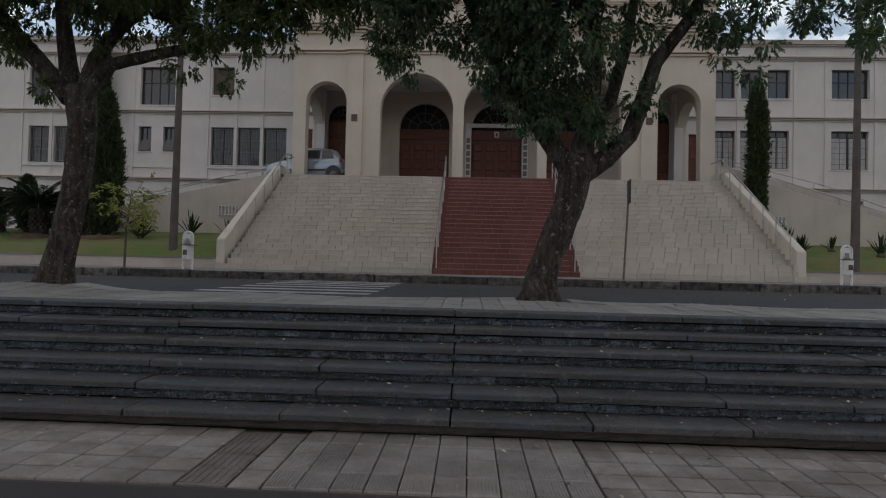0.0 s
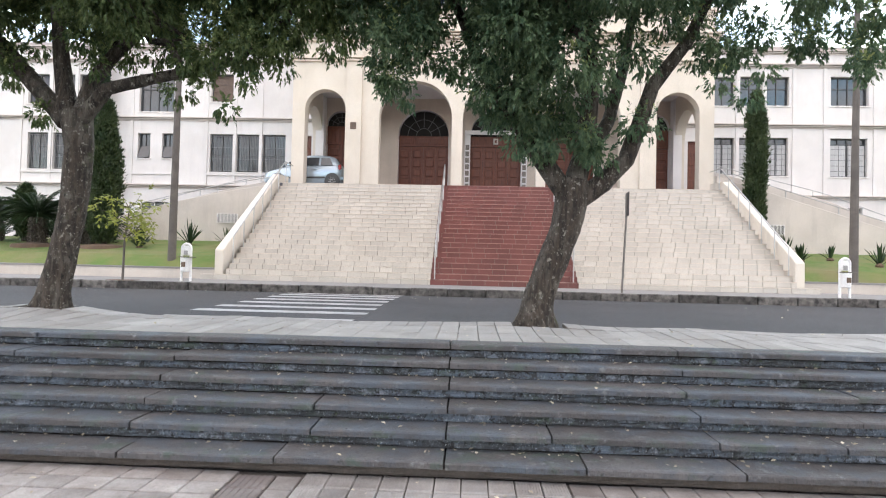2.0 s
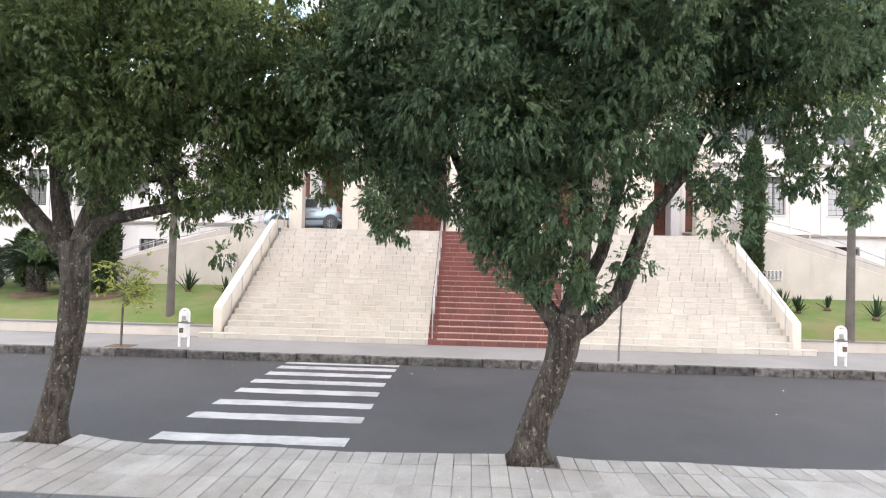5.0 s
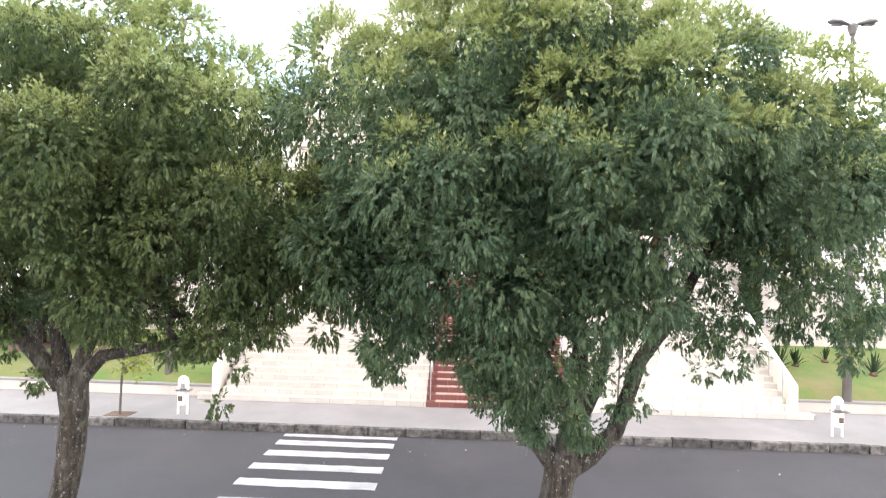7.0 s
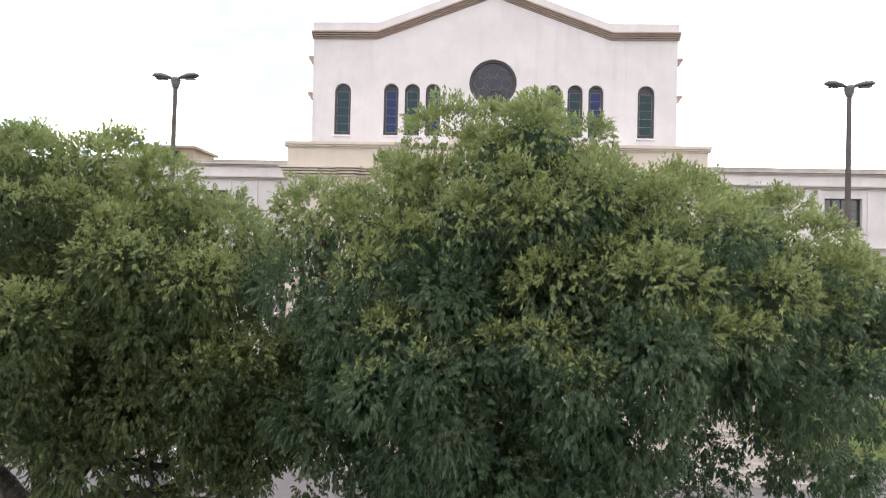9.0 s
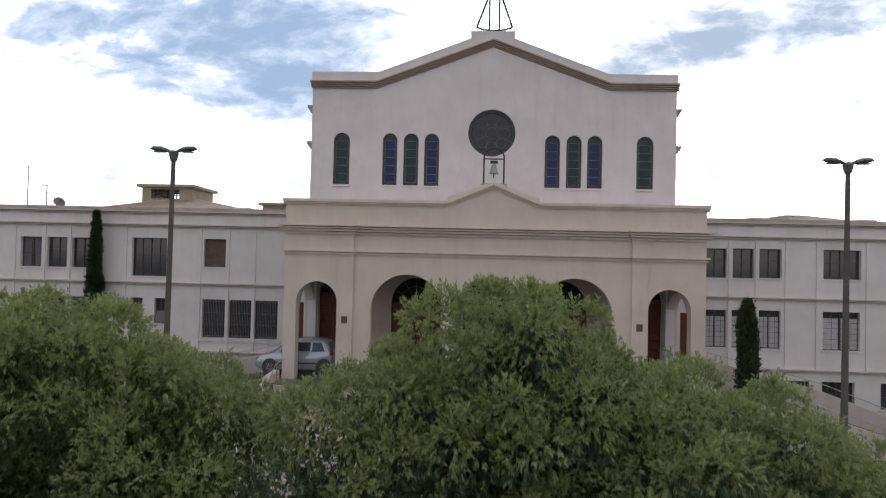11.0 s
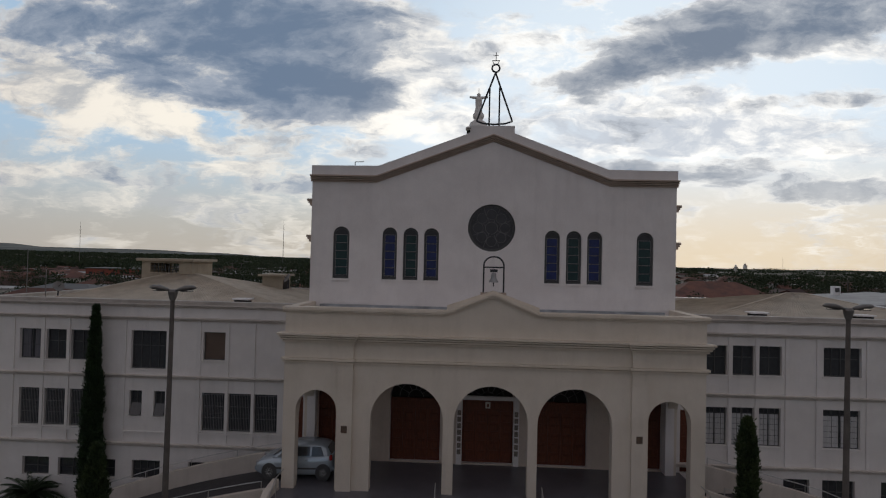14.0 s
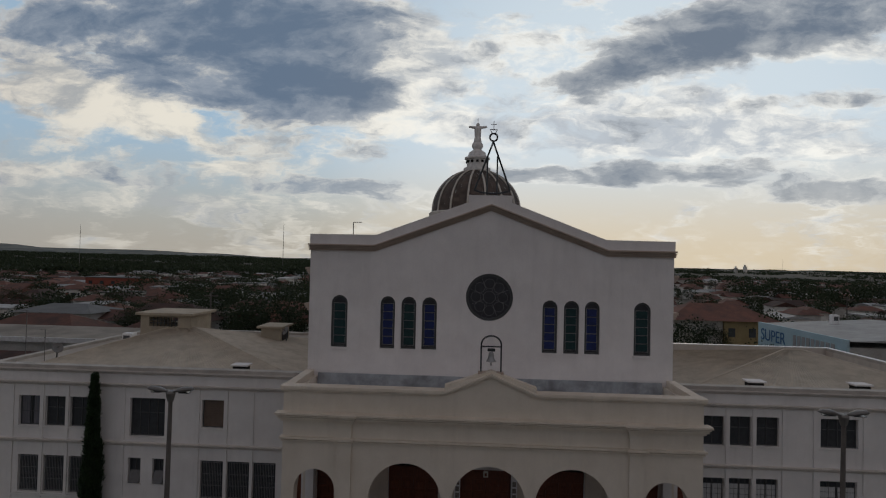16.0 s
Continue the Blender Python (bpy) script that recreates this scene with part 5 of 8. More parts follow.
def trunk_mesh(path, radii, seg=20, flare=0.0, seed=1):
    """A trunk with ridged, uneven bark and a flared foot."""
    bm = bmesh.new()
    fine = []
    fr = []
    for i in range(len(path) - 1):
        for k in range(6):
            t = k / 6
            fine.append(Vector(path[i]).lerp(Vector(path[i + 1]), t)); fr.append(radii[i] * (1 - t) + radii[i + 1] * t)
    fine.append(Vector(path[-1])); fr.append(radii[-1])
    rings = tube(bm, fine, fr, seg)
    for i, ring in enumerate(rings):
        c = fine[i]
        for k, v in enumerate(ring):
            f = 1 + 0.10 * noise.noise(Vector((v.co.x * 6, v.co.y * 6, v.co.z * 2.2 + seed))) + 0.05 * noise.noise(v.co * 14)
            if flare:
                e = max(0, 1 - (v.co.z - path[0][2]) / 0.5) ** 2
                f += flare * e * (0.6 + 0.7 * math.sin(k / seg * 2 * math.pi * 5 + seed))
            v.co = c + (v.co - c) * f
    for f in bm.faces:
        f.smooth = True
    return bm


def street_tree(label, seed, trunk, limbs, lobes, per_area, extra, leaf="leaf"):
    rg = np.random.default_rng(seed)
    t = thing("street_tree", *trunk[0][0], label, "tree", group="street trees")
    part("trunk", trunk_mesh(*trunk, flare=0.55, seed=seed), M["bark"], t, "leaning trunk with ridged grey-brown bark")
    for path, radii in limbs:
        part("limb", trunk_mesh(path, radii, 12, 0, seed + 3), M["bark"], t)
    # smaller boughs to the lobes
    bm = bmesh.new()
    tips = [Vector(p[0][-1]) for p in limbs] + [Vector(p[0][len(p[0]) // 2]) for p in limbs]
    for lb in lobes:
        c = Vector(lb[:3])
        a = min(tips, key=lambda q: (q - c).length + max(0, q.z - c.z) * 3)
        pth = wobble(rg, a, c, 7, 0.16)
        tube(bm, pth, [0.055 - 0.035 * i / 6 for i in range(7)], 7)
        for _ in range(9):
            d = unit(rg.normal(size=3)) * np.array(lb[3:]) * 0.85
            s = pth[rg.integers(2, 7)]
            tube(bm, wobble(rg, s, np.array(lb[:3]) + d, 6, 0.10), [0.020, 0.016, 0.013, 0.010, 0.007, 0.004], 5)
    for f in bm.faces:
        f.smooth = True
    part("bough", bm, M["bark"], t)
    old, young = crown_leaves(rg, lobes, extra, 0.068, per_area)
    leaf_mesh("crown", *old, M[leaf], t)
    leaf_mesh("young_growth", *young, M["leaf_lit"], t)["label"] = "pale yellow-green young shoots with light from above put into their colour"
    return t


street_tree("large street tree with leaning trunk and dense drooping green crown", 11,
            ([(0.93, 8.0, 0.62), (0.98, 8.0, 1.0), (1.10, 8.0, 1.4), (1.36, 8.0, 2.08), (1.42, 8.0, 2.45), (1.45, 8.0, 2.75)], [0.25, 0.225, 0.205, 0.205, 0.225, 0.20]),
            [([(1.35, 8.0, 2.55), (1.05, 7.95, 2.95), (0.78, 7.9, 3.33), (0.45, 7.8, 3.75), (0.15, 7.7, 4.2), (-0.3, 7.6, 5.2)], [0.15, 0.13, 0.11, 0.09, 0.08, 0.05]),
             ([(1.50, 8.0, 2.45), (1.85, 8.0, 2.72), (2.16, 8.0, 3.03), (2.32, 8.0, 3.5), (2.50, 8.0, 4.05), (2.95, 8.0, 4.65), (3.5, 8.0, 5.8)], [0.14, 0.135, 0.12, 0.11, 0.10, 0.085, 0.05]),
             ([(1.45, 8.0, 2.6), (1.62, 8.1, 3.2), (1.70, 8.1, 4.2), (1.55, 8.0, 5.2), (1.2, 7.9, 6.4)], [0.16, 0.14, 0.11, 0.09, 0.05]),
             ([(1.55, 8.0, 2.9), (1.95, 8.2, 3.6), (2.2, 8.4, 4.4), (2.4, 8.5, 5.6)], [0.11, 0.09, 0.08, 0.05])],
            [(0.9, 7.8, 8.0, 1.6, 1.7, 1.35), (-0.75, 7.6, 7.15, 1.4, 1.6, 1.4), (2.6, 7.5, 7.2, 1.5, 1.6, 1.15), (4.2, 7.8, 6.9, 1.2, 1.4, 1.2), (0.0, 6.6, 6.1, 1.25, 1.1, 1.1),
             (1.9, 6.3, 6.5, 1.25, 1.1, 1.1), (3.6, 7.0, 6.4, 1.0, 1.0, 0.8), (-1.25, 7.5, 5.6, 0.75, 1.0, 0.8), (1.0, 9.1, 6.9, 2.1, 1.4, 1.5), (3.4, 9.1, 6.9, 1.3, 1.2, 1.0), (0.7, 7.3, 4.8, 0.85, 0.8, 0.7), (5.1, 7.9, 6.2, 0.55, 0.8, 0.6), (1.6, 6.6, 5.3, 0.8, 0.7, 0.6), (0.95, 7.4, 8.75, 0.8, 0.8, 0.55), (2.0, 7.2, 8.05, 0.7, 0.7, 0.5), (1.45, 6.8, 7.45, 1.1, 0.9, 0.85), (5.35, 8.0, 6.75, 0.75, 0.8, 0.65), (0.3, 7.0, 7.3, 0.9, 0.9, 0.9)],
            1150, [(-1.05, 7.5, 4.75, 0.20, 9), (-1.0, 7.5, 4.35, 0.15, 8), (-0.95, 7.5, 4.0, 0.12, 6), (-0.6, 7.4, 4.5, 0.25, 8), (-0.2, 7.4, 4.7, 0.3, 9), (1.15, 7.75, 3.55, 0.24, 14), (0.75, 7.7, 3.7, 0.2, 7), (1.65, 7.8, 3.25, 0.12, 4), (2.3, 7.8, 3.45, 0.08, 2), (0.2, 7.6, 4.2, 0.25, 9), (0.9, 7.4, 4.2, 0.35, 14), (1.9, 7.5, 4.3, 0.35, 10), (2.7, 7.6, 4.9, 0.3, 6), (3.3, 7.7, 5.2, 0.4, 10), (3.9, 7.7, 4.95, 0.4, 11), (4.4, 7.7, 5.5, 0.4, 9), (3.3, 7.7, 4.45, 0.2, 5), (0.35, 7.6, 3.95, 0.28, 10), (0.9, 7.6, 3.75, 0.25, 8), (4.6, 7.7, 4.8, 0.28, 9), (5.0, 7.7, 4.5, 0.2, 6), (5.6, 7.8, 4.9, 0.3, 8)])
street_tree("street tree with a twisted leaning trunk and a wide green crown", 23,
            ([(-5.88, 7.95, 0.68), (-5.83, 7.95, 1.05), (-5.72, 7.95, 1.55), (-5.58, 7.95, 2.43), (-5.54, 7.95, 3.08), (-5.62, 7.95, 3.6)], [0.225, 0.20, 0.180, 0.178, 0.185, 0.21]),
            [([(-5.72, 7.95, 3.45), (-6.05, 7.95, 3.8), (-6.35, 7.95, 4.12), (-6.85, 7.9, 4.7), (-7.5, 7.8, 5.6)], [0.15, 0.13, 0.115, 0.09, 0.05]),
             ([(-5.72, 7.95, 3.5), (-5.85, 8.0, 4.1), (-5.92, 8.0, 4.6), (-6.0, 8.0, 5.3), (-5.8, 7.9, 6.4)], [0.15, 0.12, 0.10, 0.08, 0.04]),
             ([(-5.55, 7.95, 3.5), (-5.42, 8.0, 4.05), (-5.1, 8.0, 4.45), (-4.75, 8.0, 4.75), (-4.2, 7.9, 5.8)], [0.13, 0.10, 0.085, 0.07, 0.04]),
             ([(-5.52, 7.9, 3.45), (-5.1, 7.85, 3.9), (-4.5, 7.8, 4.02), (-4.0, 7.8, 4.12), (-3.25, 7.8, 4.30), (-2.7, 7.8, 4.7)], [0.12, 0.09, 0.08, 0.07, 0.055, 0.03])],
            [(-5.5, 7.6, 7.7, 1.5, 1.6, 1.3), (-3.8, 7.5, 7.1, 1.15, 1.4, 1.2), (-7.3, 7.6, 7.4, 1.5, 1.5, 1.3), (-3.5, 7.2, 6.1, 1.1, 1.2, 0.95), (-5.4, 6.6, 6.3, 1.3, 1.1, 1.0),
             (-7.3, 7.0, 6.1, 1.4, 1.3, 1.0), (-2.75, 7.5, 5.25, 0.65, 0.8, 0.5), (-5.3, 9.1, 6.9, 1.9, 1.4, 1.4), (-8.8, 7.8, 6.7, 1.2, 1.3, 1.3), (-9.6, 8.0, 5.7, 1.1, 1.2, 1.0), (-4.4, 7.0, 5.2, 0.8, 0.8, 0.5), (-6.6, 8.6, 8.3, 0.9, 1.0, 0.7), (-2.1, 7.6, 5.7, 0.75, 0.8, 0.75), (-6.7, 8.3, 5.7, 0.9, 0.8, 0.6), (-5.2, 8.4, 5.7, 0.9, 0.8, 0.6)],
            1150, [(-4.0, 7.8, 4.55, 0.32, 10), (-3.2, 7.7, 4.5, 0.25, 9), (-2.75, 7.6, 4.3, 0.2, 6), (-3.6, 7.6, 4.25, 0.2, 5), (-5.85, 7.75, 3.5, 0.10, 2), (-6.5, 7.8, 4.3, 0.2, 4), (-5.3, 7.8, 4.6, 0.3, 8), (-2.7, 7.6, 4.6, 0.2, 7), (-1.9, 7.6, 4.85, 0.22, 9), (-1.55, 7.55, 5.2, 0.2, 7), (-7.6, 7.5, 4.7, 0.3, 8), (-6.9, 7.6, 4.9, 0.3, 8), (-6.2, 7.7, 4.85, 0.4, 12), (-5.2, 7.7, 5.0, 0.35, 10), (-4.6, 7.7, 4.9, 0.3, 8), (-8.0, 7.7, 5.0, 0.35, 8)], "leaf_b")

# ---- church details ----


def panelled_door(a, b, s, lab, arch_top=True, panes=True):
    """A double door of panelled wood under a transom beam, with a leaded half-round light above."""
    d = thing("church_door", (a + b) / 2, CF + 0.25, PLAT, lab, "door", group="church doors", kind="structure")
    y = CF + 0.22
    z0, zt = PLAT + 0.06, min(s - 0.55, 7.25)
    n = 4 if b - a > 2 else 2
    w = (b - a) / n
    for i in range(n):
        xa, xb = a + i * w, a + (i + 1) * w
        lf = part("leaf", boxes((xa + 0.006, xb - 0.006, y, y + 0.06, z0, zt)), M["wood"], d)
        for k in range(5):
            za = z0 + 0.12 + (zt - z0 - 0.2) * k / 5
            zb = za + (zt - z0 - 0.2) / 5 - 0.10
            bm = bbox(xa + 0.10, xb - 0.10, y - 0.050, y + 0.02, za, zb, 0.03)
            part("panel", bm, M["wood"], lf)
    beam = part("transom", bbox(a, b, y - 0.05, y + 0.09, zt + 0.01, s - 0.02, 0.015), M["wood"], d)
    for k in range(3):
        xa = a + 0.12 + (b - a - 0.12) * k / 3
        part("panel", bbox(xa, xa + (b - a) / 3 - 0.16, y - 0.075, y - 0.04, zt + 0.12, s - 0.13, 0.015), M["wood"], beam)
    c, r = (a + b) / 2, (b - a) / 2
    pts = arch(a + 0.01, b - 0.01, s, s + 0.001, 20)[1:-1]
    part("light", plate(pts, [], y + 0.04, y + 0.06), M["dark"], d, "dark leaded half-round light")
    bars = []
    for ang in (30, 60, 90, 120, 150):
        e = math.radians(ang)
        bars.append(([(c + 0.3 * r * math.cos(e), y + 0.02, s + 0.3 * r * math.sin(e)), (c + 0.97 * r * math.cos(e), y + 0.02, s + 0.97 * r * math.sin(e))], 0.012))
    for rr in (0.3, 0.65):
        bars.append(([(c + rr * r * math.cos(math.pi * k / 14), y + 0.02, s + rr * r * math.sin(math.pi * k / 14)) for k in range(15)], 0.012))
    part("came", tubes(*bars, seg=6), M["came"], d)
    return d


panelled_door(*DOORS[0], "tall panelled red-brown double door under a leaded arch")
panelled_door(*DOORS[2], "tall panelled red-brown double door under a leaded arch")
dc = panelled_door(*DOORS[1], "central panelled red-brown double door in a pale frame")
part("frame", boxes((-0.30, -0.03, CF - 0.09, CF - 0.023, PLAT + 0.004, 7.80), (2.47, 2.74, CF - 0.09, CF - 0.023, PLAT + 0.004, 7.80), (-0.30, 2.74, CF - 0.10, CF - 0.023, 7.801, 8.0)), M["white"], dc, "pale stone door frame")
part("sign", bbox(1.10, 1.34, CF + 0.12, CF + 0.17, 7.36, 7.66, 0.01), M["nosing"], dc, "small pale emblem board")
part("emblem", bbox(1.17, 1.27, CF + 0.108, CF + 0.119, 7.42, 7.58, 0.004), M["wood"], dc)
for x in (-0.165, 2.605):
    p = thing("picture_strip", x, CF - 0.1, 5.2, "vertical row of small framed pictures on the door frame", "pictures", group="door picture strips")
    for k in range(7):
        z = 5.15 + k * 0.315
        pc = part("picture", bbox(x - 0.09, x + 0.09, CF - 0.105, CF - 0.092, z, z + 0.24, 0.004), M["dark"], p)
        pc.data.materials[0] = mk("picture_print", (0.12 + 0.03 * (k % 3), 0.10, 0.09), (0.30, 0.26, 0.22), 0.6, 14, 0.0, 30) if x < 0 and k == 0 else bpy.data.materials["picture_print"]
panelled_door(-7.15, -5.75, 8.2, "narrow arched red-brown door at the porch end")
panelled_door(8.17, 9.57, 8.2, "narrow arched red-brown door at the porch end")
part("porch_pier", boxes((-7.56, -7.16, CF - 0.5, CF - 0.002, PLAT, 9.5), (9.58, 9.98, CF - 0.5, CF - 0.002, PLAT, 9.5)), M["white"], portico)


def stained_window(a, b, i):
    """A round-headed window: dark frame, panes in rows divided by lead, coloured by row."""
    w = thing("stained_window", (a + b) / 2, CF + 0.2, 13.55, STAINED[i % 3][1], "window", group="stained windows", kind="structure")
    zs, c, r = 16.13 - (b - a) / 2, (a + b) / 2, (b - a) / 2
    y = CF + 0.08
    ins = 0.10
    part("frame", plate(arch(a + 0.004, b - 0.004, 13.554, zs, 14), [arch(a + ins, b - ins, 13.55 + ins, zs, 14)], y, y + 0.07), M["frame"], w)
    part("glass", plate(arch(a + ins - 0.01, b - ins + 0.01, 13.56 + ins, zs, 14), [], y + 0.05, y + 0.06), M["stained_d"], w)
    n = 5
    for k in range(n):
        z0 = 13.72 + (zs - 13.72) * k / n
        z1 = 13.72 + (zs - 13.72) * (k + 1) / n
        part("pane", boxes((a + ins + 0.03, b - ins - 0.03, y + 0.038, y + 0.048, z0 + 0.03, z1 - 0.03)), M[STAINED[i % 3][0]], w)
    bars = [([(a + ins + 0.015, y + 0.03, 13.70), (a + ins + 0.015, y + 0.03, zs)], 0.008), ([(b - ins - 0.015, y + 0.03, 13.70), (b - ins - 0.015, y + 0.03, zs)], 0.008)]
    bars += [([(a + ins, y + 0.03, 13.72 + (zs - 13.72) * k / n), (b - ins, y + 0.03, 13.72 + (zs - 13.72) * k / n)], 0.008) for k in range(n + 1)]
    part("came", tubes(*bars, seg=5), M["lead"], w)
    part("sill", boxes((a - 0.05, b + 0.05, CF - 0.10, CF + 0.06, 13.46, 13.545)), M["white"], w)


STAINED = [("stained_g", "round-headed stained-glass window with green panes and dark border"), ("stained_b", "round-headed stained-glass window with blue panes and dark border"), ("stained_g", "round-headed stained-glass window with green panes and dark border")]
for i, (a, b) in zip((0, 1, 2, 1, 1, 2, 1, 0), WX):
    stained_window(a, b, i)
rose = thing("rose_window", CX, CF + 0.2, 15.04, "round dark rose window with petal-shaped leaded panes", "window", kind="structure")
y = CF + 0.06
part("frame", plate(circle(CX, 16.20, 1.155, 48), [circle(CX, 16.20, 1.03, 48)], y, y + 0.10), M["frame"], rose)
part("glass", plate(circle(CX, 16.20, 1.04, 48), [], y + 0.07, y + 0.08), M["stained_d"], rose)
bars = [([(CX + 0.30 * math.cos(t * math.pi / 12), y + 0.055, 16.2 + 0.30 * math.sin(t * math.pi / 12)) for t in range(25)], 0.010)]
for k in range(8):
    e = k * math.pi / 4
    px, pz = CX + 0.66 * math.cos(e), 16.2 + 0.66 * math.sin(e)
    bars.append(([(px + 0.25 * math.cos(t * math.pi / 9), y + 0.055, pz + 0.25 * math.sin(t * math.pi / 9)) for t in range(19)], 0.009))
    bars.append(([(CX + 0.3 * math.cos(e + 0.39), y + 0.055, 16.2 + 0.3 * math.sin(e + 0.39)), (CX + 1.02 * math.cos(e + 0.39), y + 0.055, 16.2 + 1.02 * math.sin(e + 0.39))], 0.008))
part("came", tubes(*bars, seg=5), M["came"], rose)
for k in range(8):
    e = k * math.pi / 4
    part("petal", plate(circle(CX + 0.66 * math.cos(e), 16.2 + 0.66 * math.sin(e), 0.235, 18), [], y + 0.058, y + 0.066), M["stained_d"], rose)

# bell in its frame over the porch pediment
bell = thing("bell", CX, PF + 0.25, 13.28, "small grey bell hanging in an arched iron frame", "bell")
yb = PF + 0.25
part("frame", tubes(([(CX - 0.43, yb, 13.2), (CX - 0.43, yb, 14.35)] + [(CX - 0.43 * math.cos(t * math.pi / 12), yb, 14.38 + 0.38 * math.sin(t * math.pi / 12)) for t in range(13)] + [(CX + 0.43, yb, 14.35), (CX + 0.43, yb, 13.2)], 0.035), ([(CX - 0.43, yb, 14.30), (CX + 0.43, yb, 14.30)], 0.03)), M["darksteel"], bell, "dark iron arched frame")
part("cup", lathe([(0.02, 14.08), (0.07, 14.07), (0.105, 14.01), (0.12, 13.88), (0.145, 13.78), (0.20, 13.70), (0.21, 13.66), (0.18, 13.66)], CX, yb, 20), M["brassbell"], bell, "grey metal bell cup")
part("yoke", boxes((CX - 0.16, CX + 0.16, yb - 0.05, yb + 0.05, 14.10, 14.22)), M["darksteel"], bell)
part("clapper", tubes(([(CX, yb, 13.9), (CX, yb, 13.48)], 0.025)), M["darksteel"], bell)
part("plinth", boxes((CX - 0.55, CX + 0.55, PF + 0.08, PF + 0.43, 13.0, 13.22)), M["trim"], bell)

# iron ornament on the gable
orn = thing("gable_ornament", CX, CF + 0.15, 21.22, "dark iron tent-shaped ornament with a ring and small cross", "ornament")
yo = CF + 0.15
part("leg", tubes(([(0.36, yo, 21.50), (CX + 0.04, yo, 23.92)], 0.045)), M["darksteel"], orn)
part("leg", tubes(([(2.12, yo, 21.50), (CX + 0.04, yo, 23.92)], 0.045)), M["darksteel"], orn)
part("post", tubes(([(0.98, yo, 21.2), (0.98, yo, 23.2)], 0.04)), M["darksteel"], orn)
part("post", tubes(([(1.47, yo, 21.2), (1.47, yo, 23.2)], 0.04)), M["darksteel"], orn)
part("base_bar", tubes(([(0.36, yo, 21.50), (0.7, yo, 21.38), (CX, yo, 21.34), (1.75, yo, 21.38), (2.12, yo, 21.50)], 0.045)), M["darksteel"], orn)
part("ring", tubes(([(CX + 0.05 + 0.19 * math.cos(t * math.pi / 12), yo, 24.14 + 0.19 * math.sin(t * math.pi / 12)) for t in range(25)], 0.045)), M["darksteel"], orn)
part("crown", tubes(([(CX - 0.03, yo, 24.33), (CX - 0.13, yo, 24.52), (CX + 0.23, yo, 24.52), (CX + 0.13, yo, 24.33)], 0.03)), M["darksteel"], orn)
part("cross", tubes(([(CX + 0.05, yo, 24.5), (CX + 0.05, yo, 24.95)], 0.018), ([(CX - 0.08, yo, 24.78), (CX + 0.18, yo, 24.78)], 0.018)), M["lead"], orn)

# dome with lantern and statue
DX, DY, DZ, DR = 0.85, 66.0, 23.55, 5.0
dome = thing("dome", DX, DY, 14, "brown tiled dome with pale ribs and a stone lantern", "dome", kind="structure")
part("drum", lathe([(5.0, 12.0), (5.0, 22.9), (5.4, 23.0), (5.4, 23.35), (5.2, 23.5)], DX, DY, 40), M["domer"], dome)
bm = bmesh.new()
rows_, seg_ = 16, 48
for j in range(rows_):
    e0, e1 = j / rows_ * 1.36, (j + 1) / rows_ * 1.36
    for k in range(seg_):
        a0, a1 = 2 * math.pi * k / seg_, 2 * math.pi * (k + 0.97) / seg_
        q = []
        for e, rr in ((e0, DR + 0.05), (e1 + 0.01, DR)):
            for a in (a0, a1):
                q.append(bm.verts.new((DX + rr * math.cos(e) * math.cos(a), DY + rr * math.cos(e) * math.sin(a), DZ + rr * 0.98 * math.sin(e))))
        bm.faces.new((q[0], q[1], q[3], q[2]))
tagged(part("tiles", bm, M["domes"], dome), kind="stuff")
for k in range(16):
    a = 2 * math.pi * (k + 0.5) / 16
    part("rib", tubes(([(DX + (DR + 0.06) * math.cos(e) * math.cos(a), DY + (DR + 0.06) * math.cos(e) * math.sin(a), DZ + (DR + 0.06) * 0.98 * math.sin(e)) for e in [1.36 * t / 10 for t in range(11)]], 0.11), seg=6), M["domer"], dome)
lan = part("lantern", lathe([(1.55, 28.30), (1.55, 28.65), (1.2, 28.69), (1.15, 29.63), (1.45, 29.70), (1.45, 29.90), (1.1, 30.02), (0.95, 30.48), (0.5, 30.80), (0.45, 30.87)], DX, DY, 24), M["statue"], dome)
for k in range(12):
    a = 2 * math.pi * k / 12
    part("opening", bbox(DX + 1.17 * math.cos(a) - 0.14, DX + 1.17 * math.cos(a) + 0.14, DY + 1.17 * math.sin(a) - 0.14, DY + 1.17 * math.sin(a) + 0.14, 29.24, 29.51, 0.02), M["dark"], lan)
part("globe", lathe([(0.05, 30.80)] + [(0.66 * math.cos(t), 31.28 + 0.56 * math.sin(t)) for t in [-1.4 + 2.8 * i / 12 for i in range(13)]] + [(0.05, 31.77)], DX, DY, 20), M["statue"], dome)
st = bmesh.new()
tube(st, [(DX, DY, 31.73), (DX, DY, 32.28), (DX, DY, 33.21), (DX, DY, 33.53)], [0.46, 0.36, 0.40, 0.20], 12)
tube(st, [(DX - 1.05, DY, 33.49), (DX - 0.4, DY, 33.41), (DX, DY, 33.37), (DX + 0.4, DY, 33.41), (DX + 1.05, DY, 33.49)], [0.12, 0.17, 0.22, 0.17, 0.12], 10)
tube(st, [(DX, DY, 33.53), (DX, DY, 33.64), (DX, DY, 33.84), (DX, DY, 33.92)], [0.15, 0.22, 0.20, 0.08], 12)
tube(st, [(DX, DY, 33.88), (DX, DY, 34.54)], 0.03, 6)
tagged(part("statue", st, M["statue"]), "pale stone statue with outstretched sleeves on the dome", "statue")

# ---- roof clutter ----
hut = thing("roof_tank_house", -18.9, 36, 12.4, "square plastered roof tank house with an overhanging slab", "roof house")
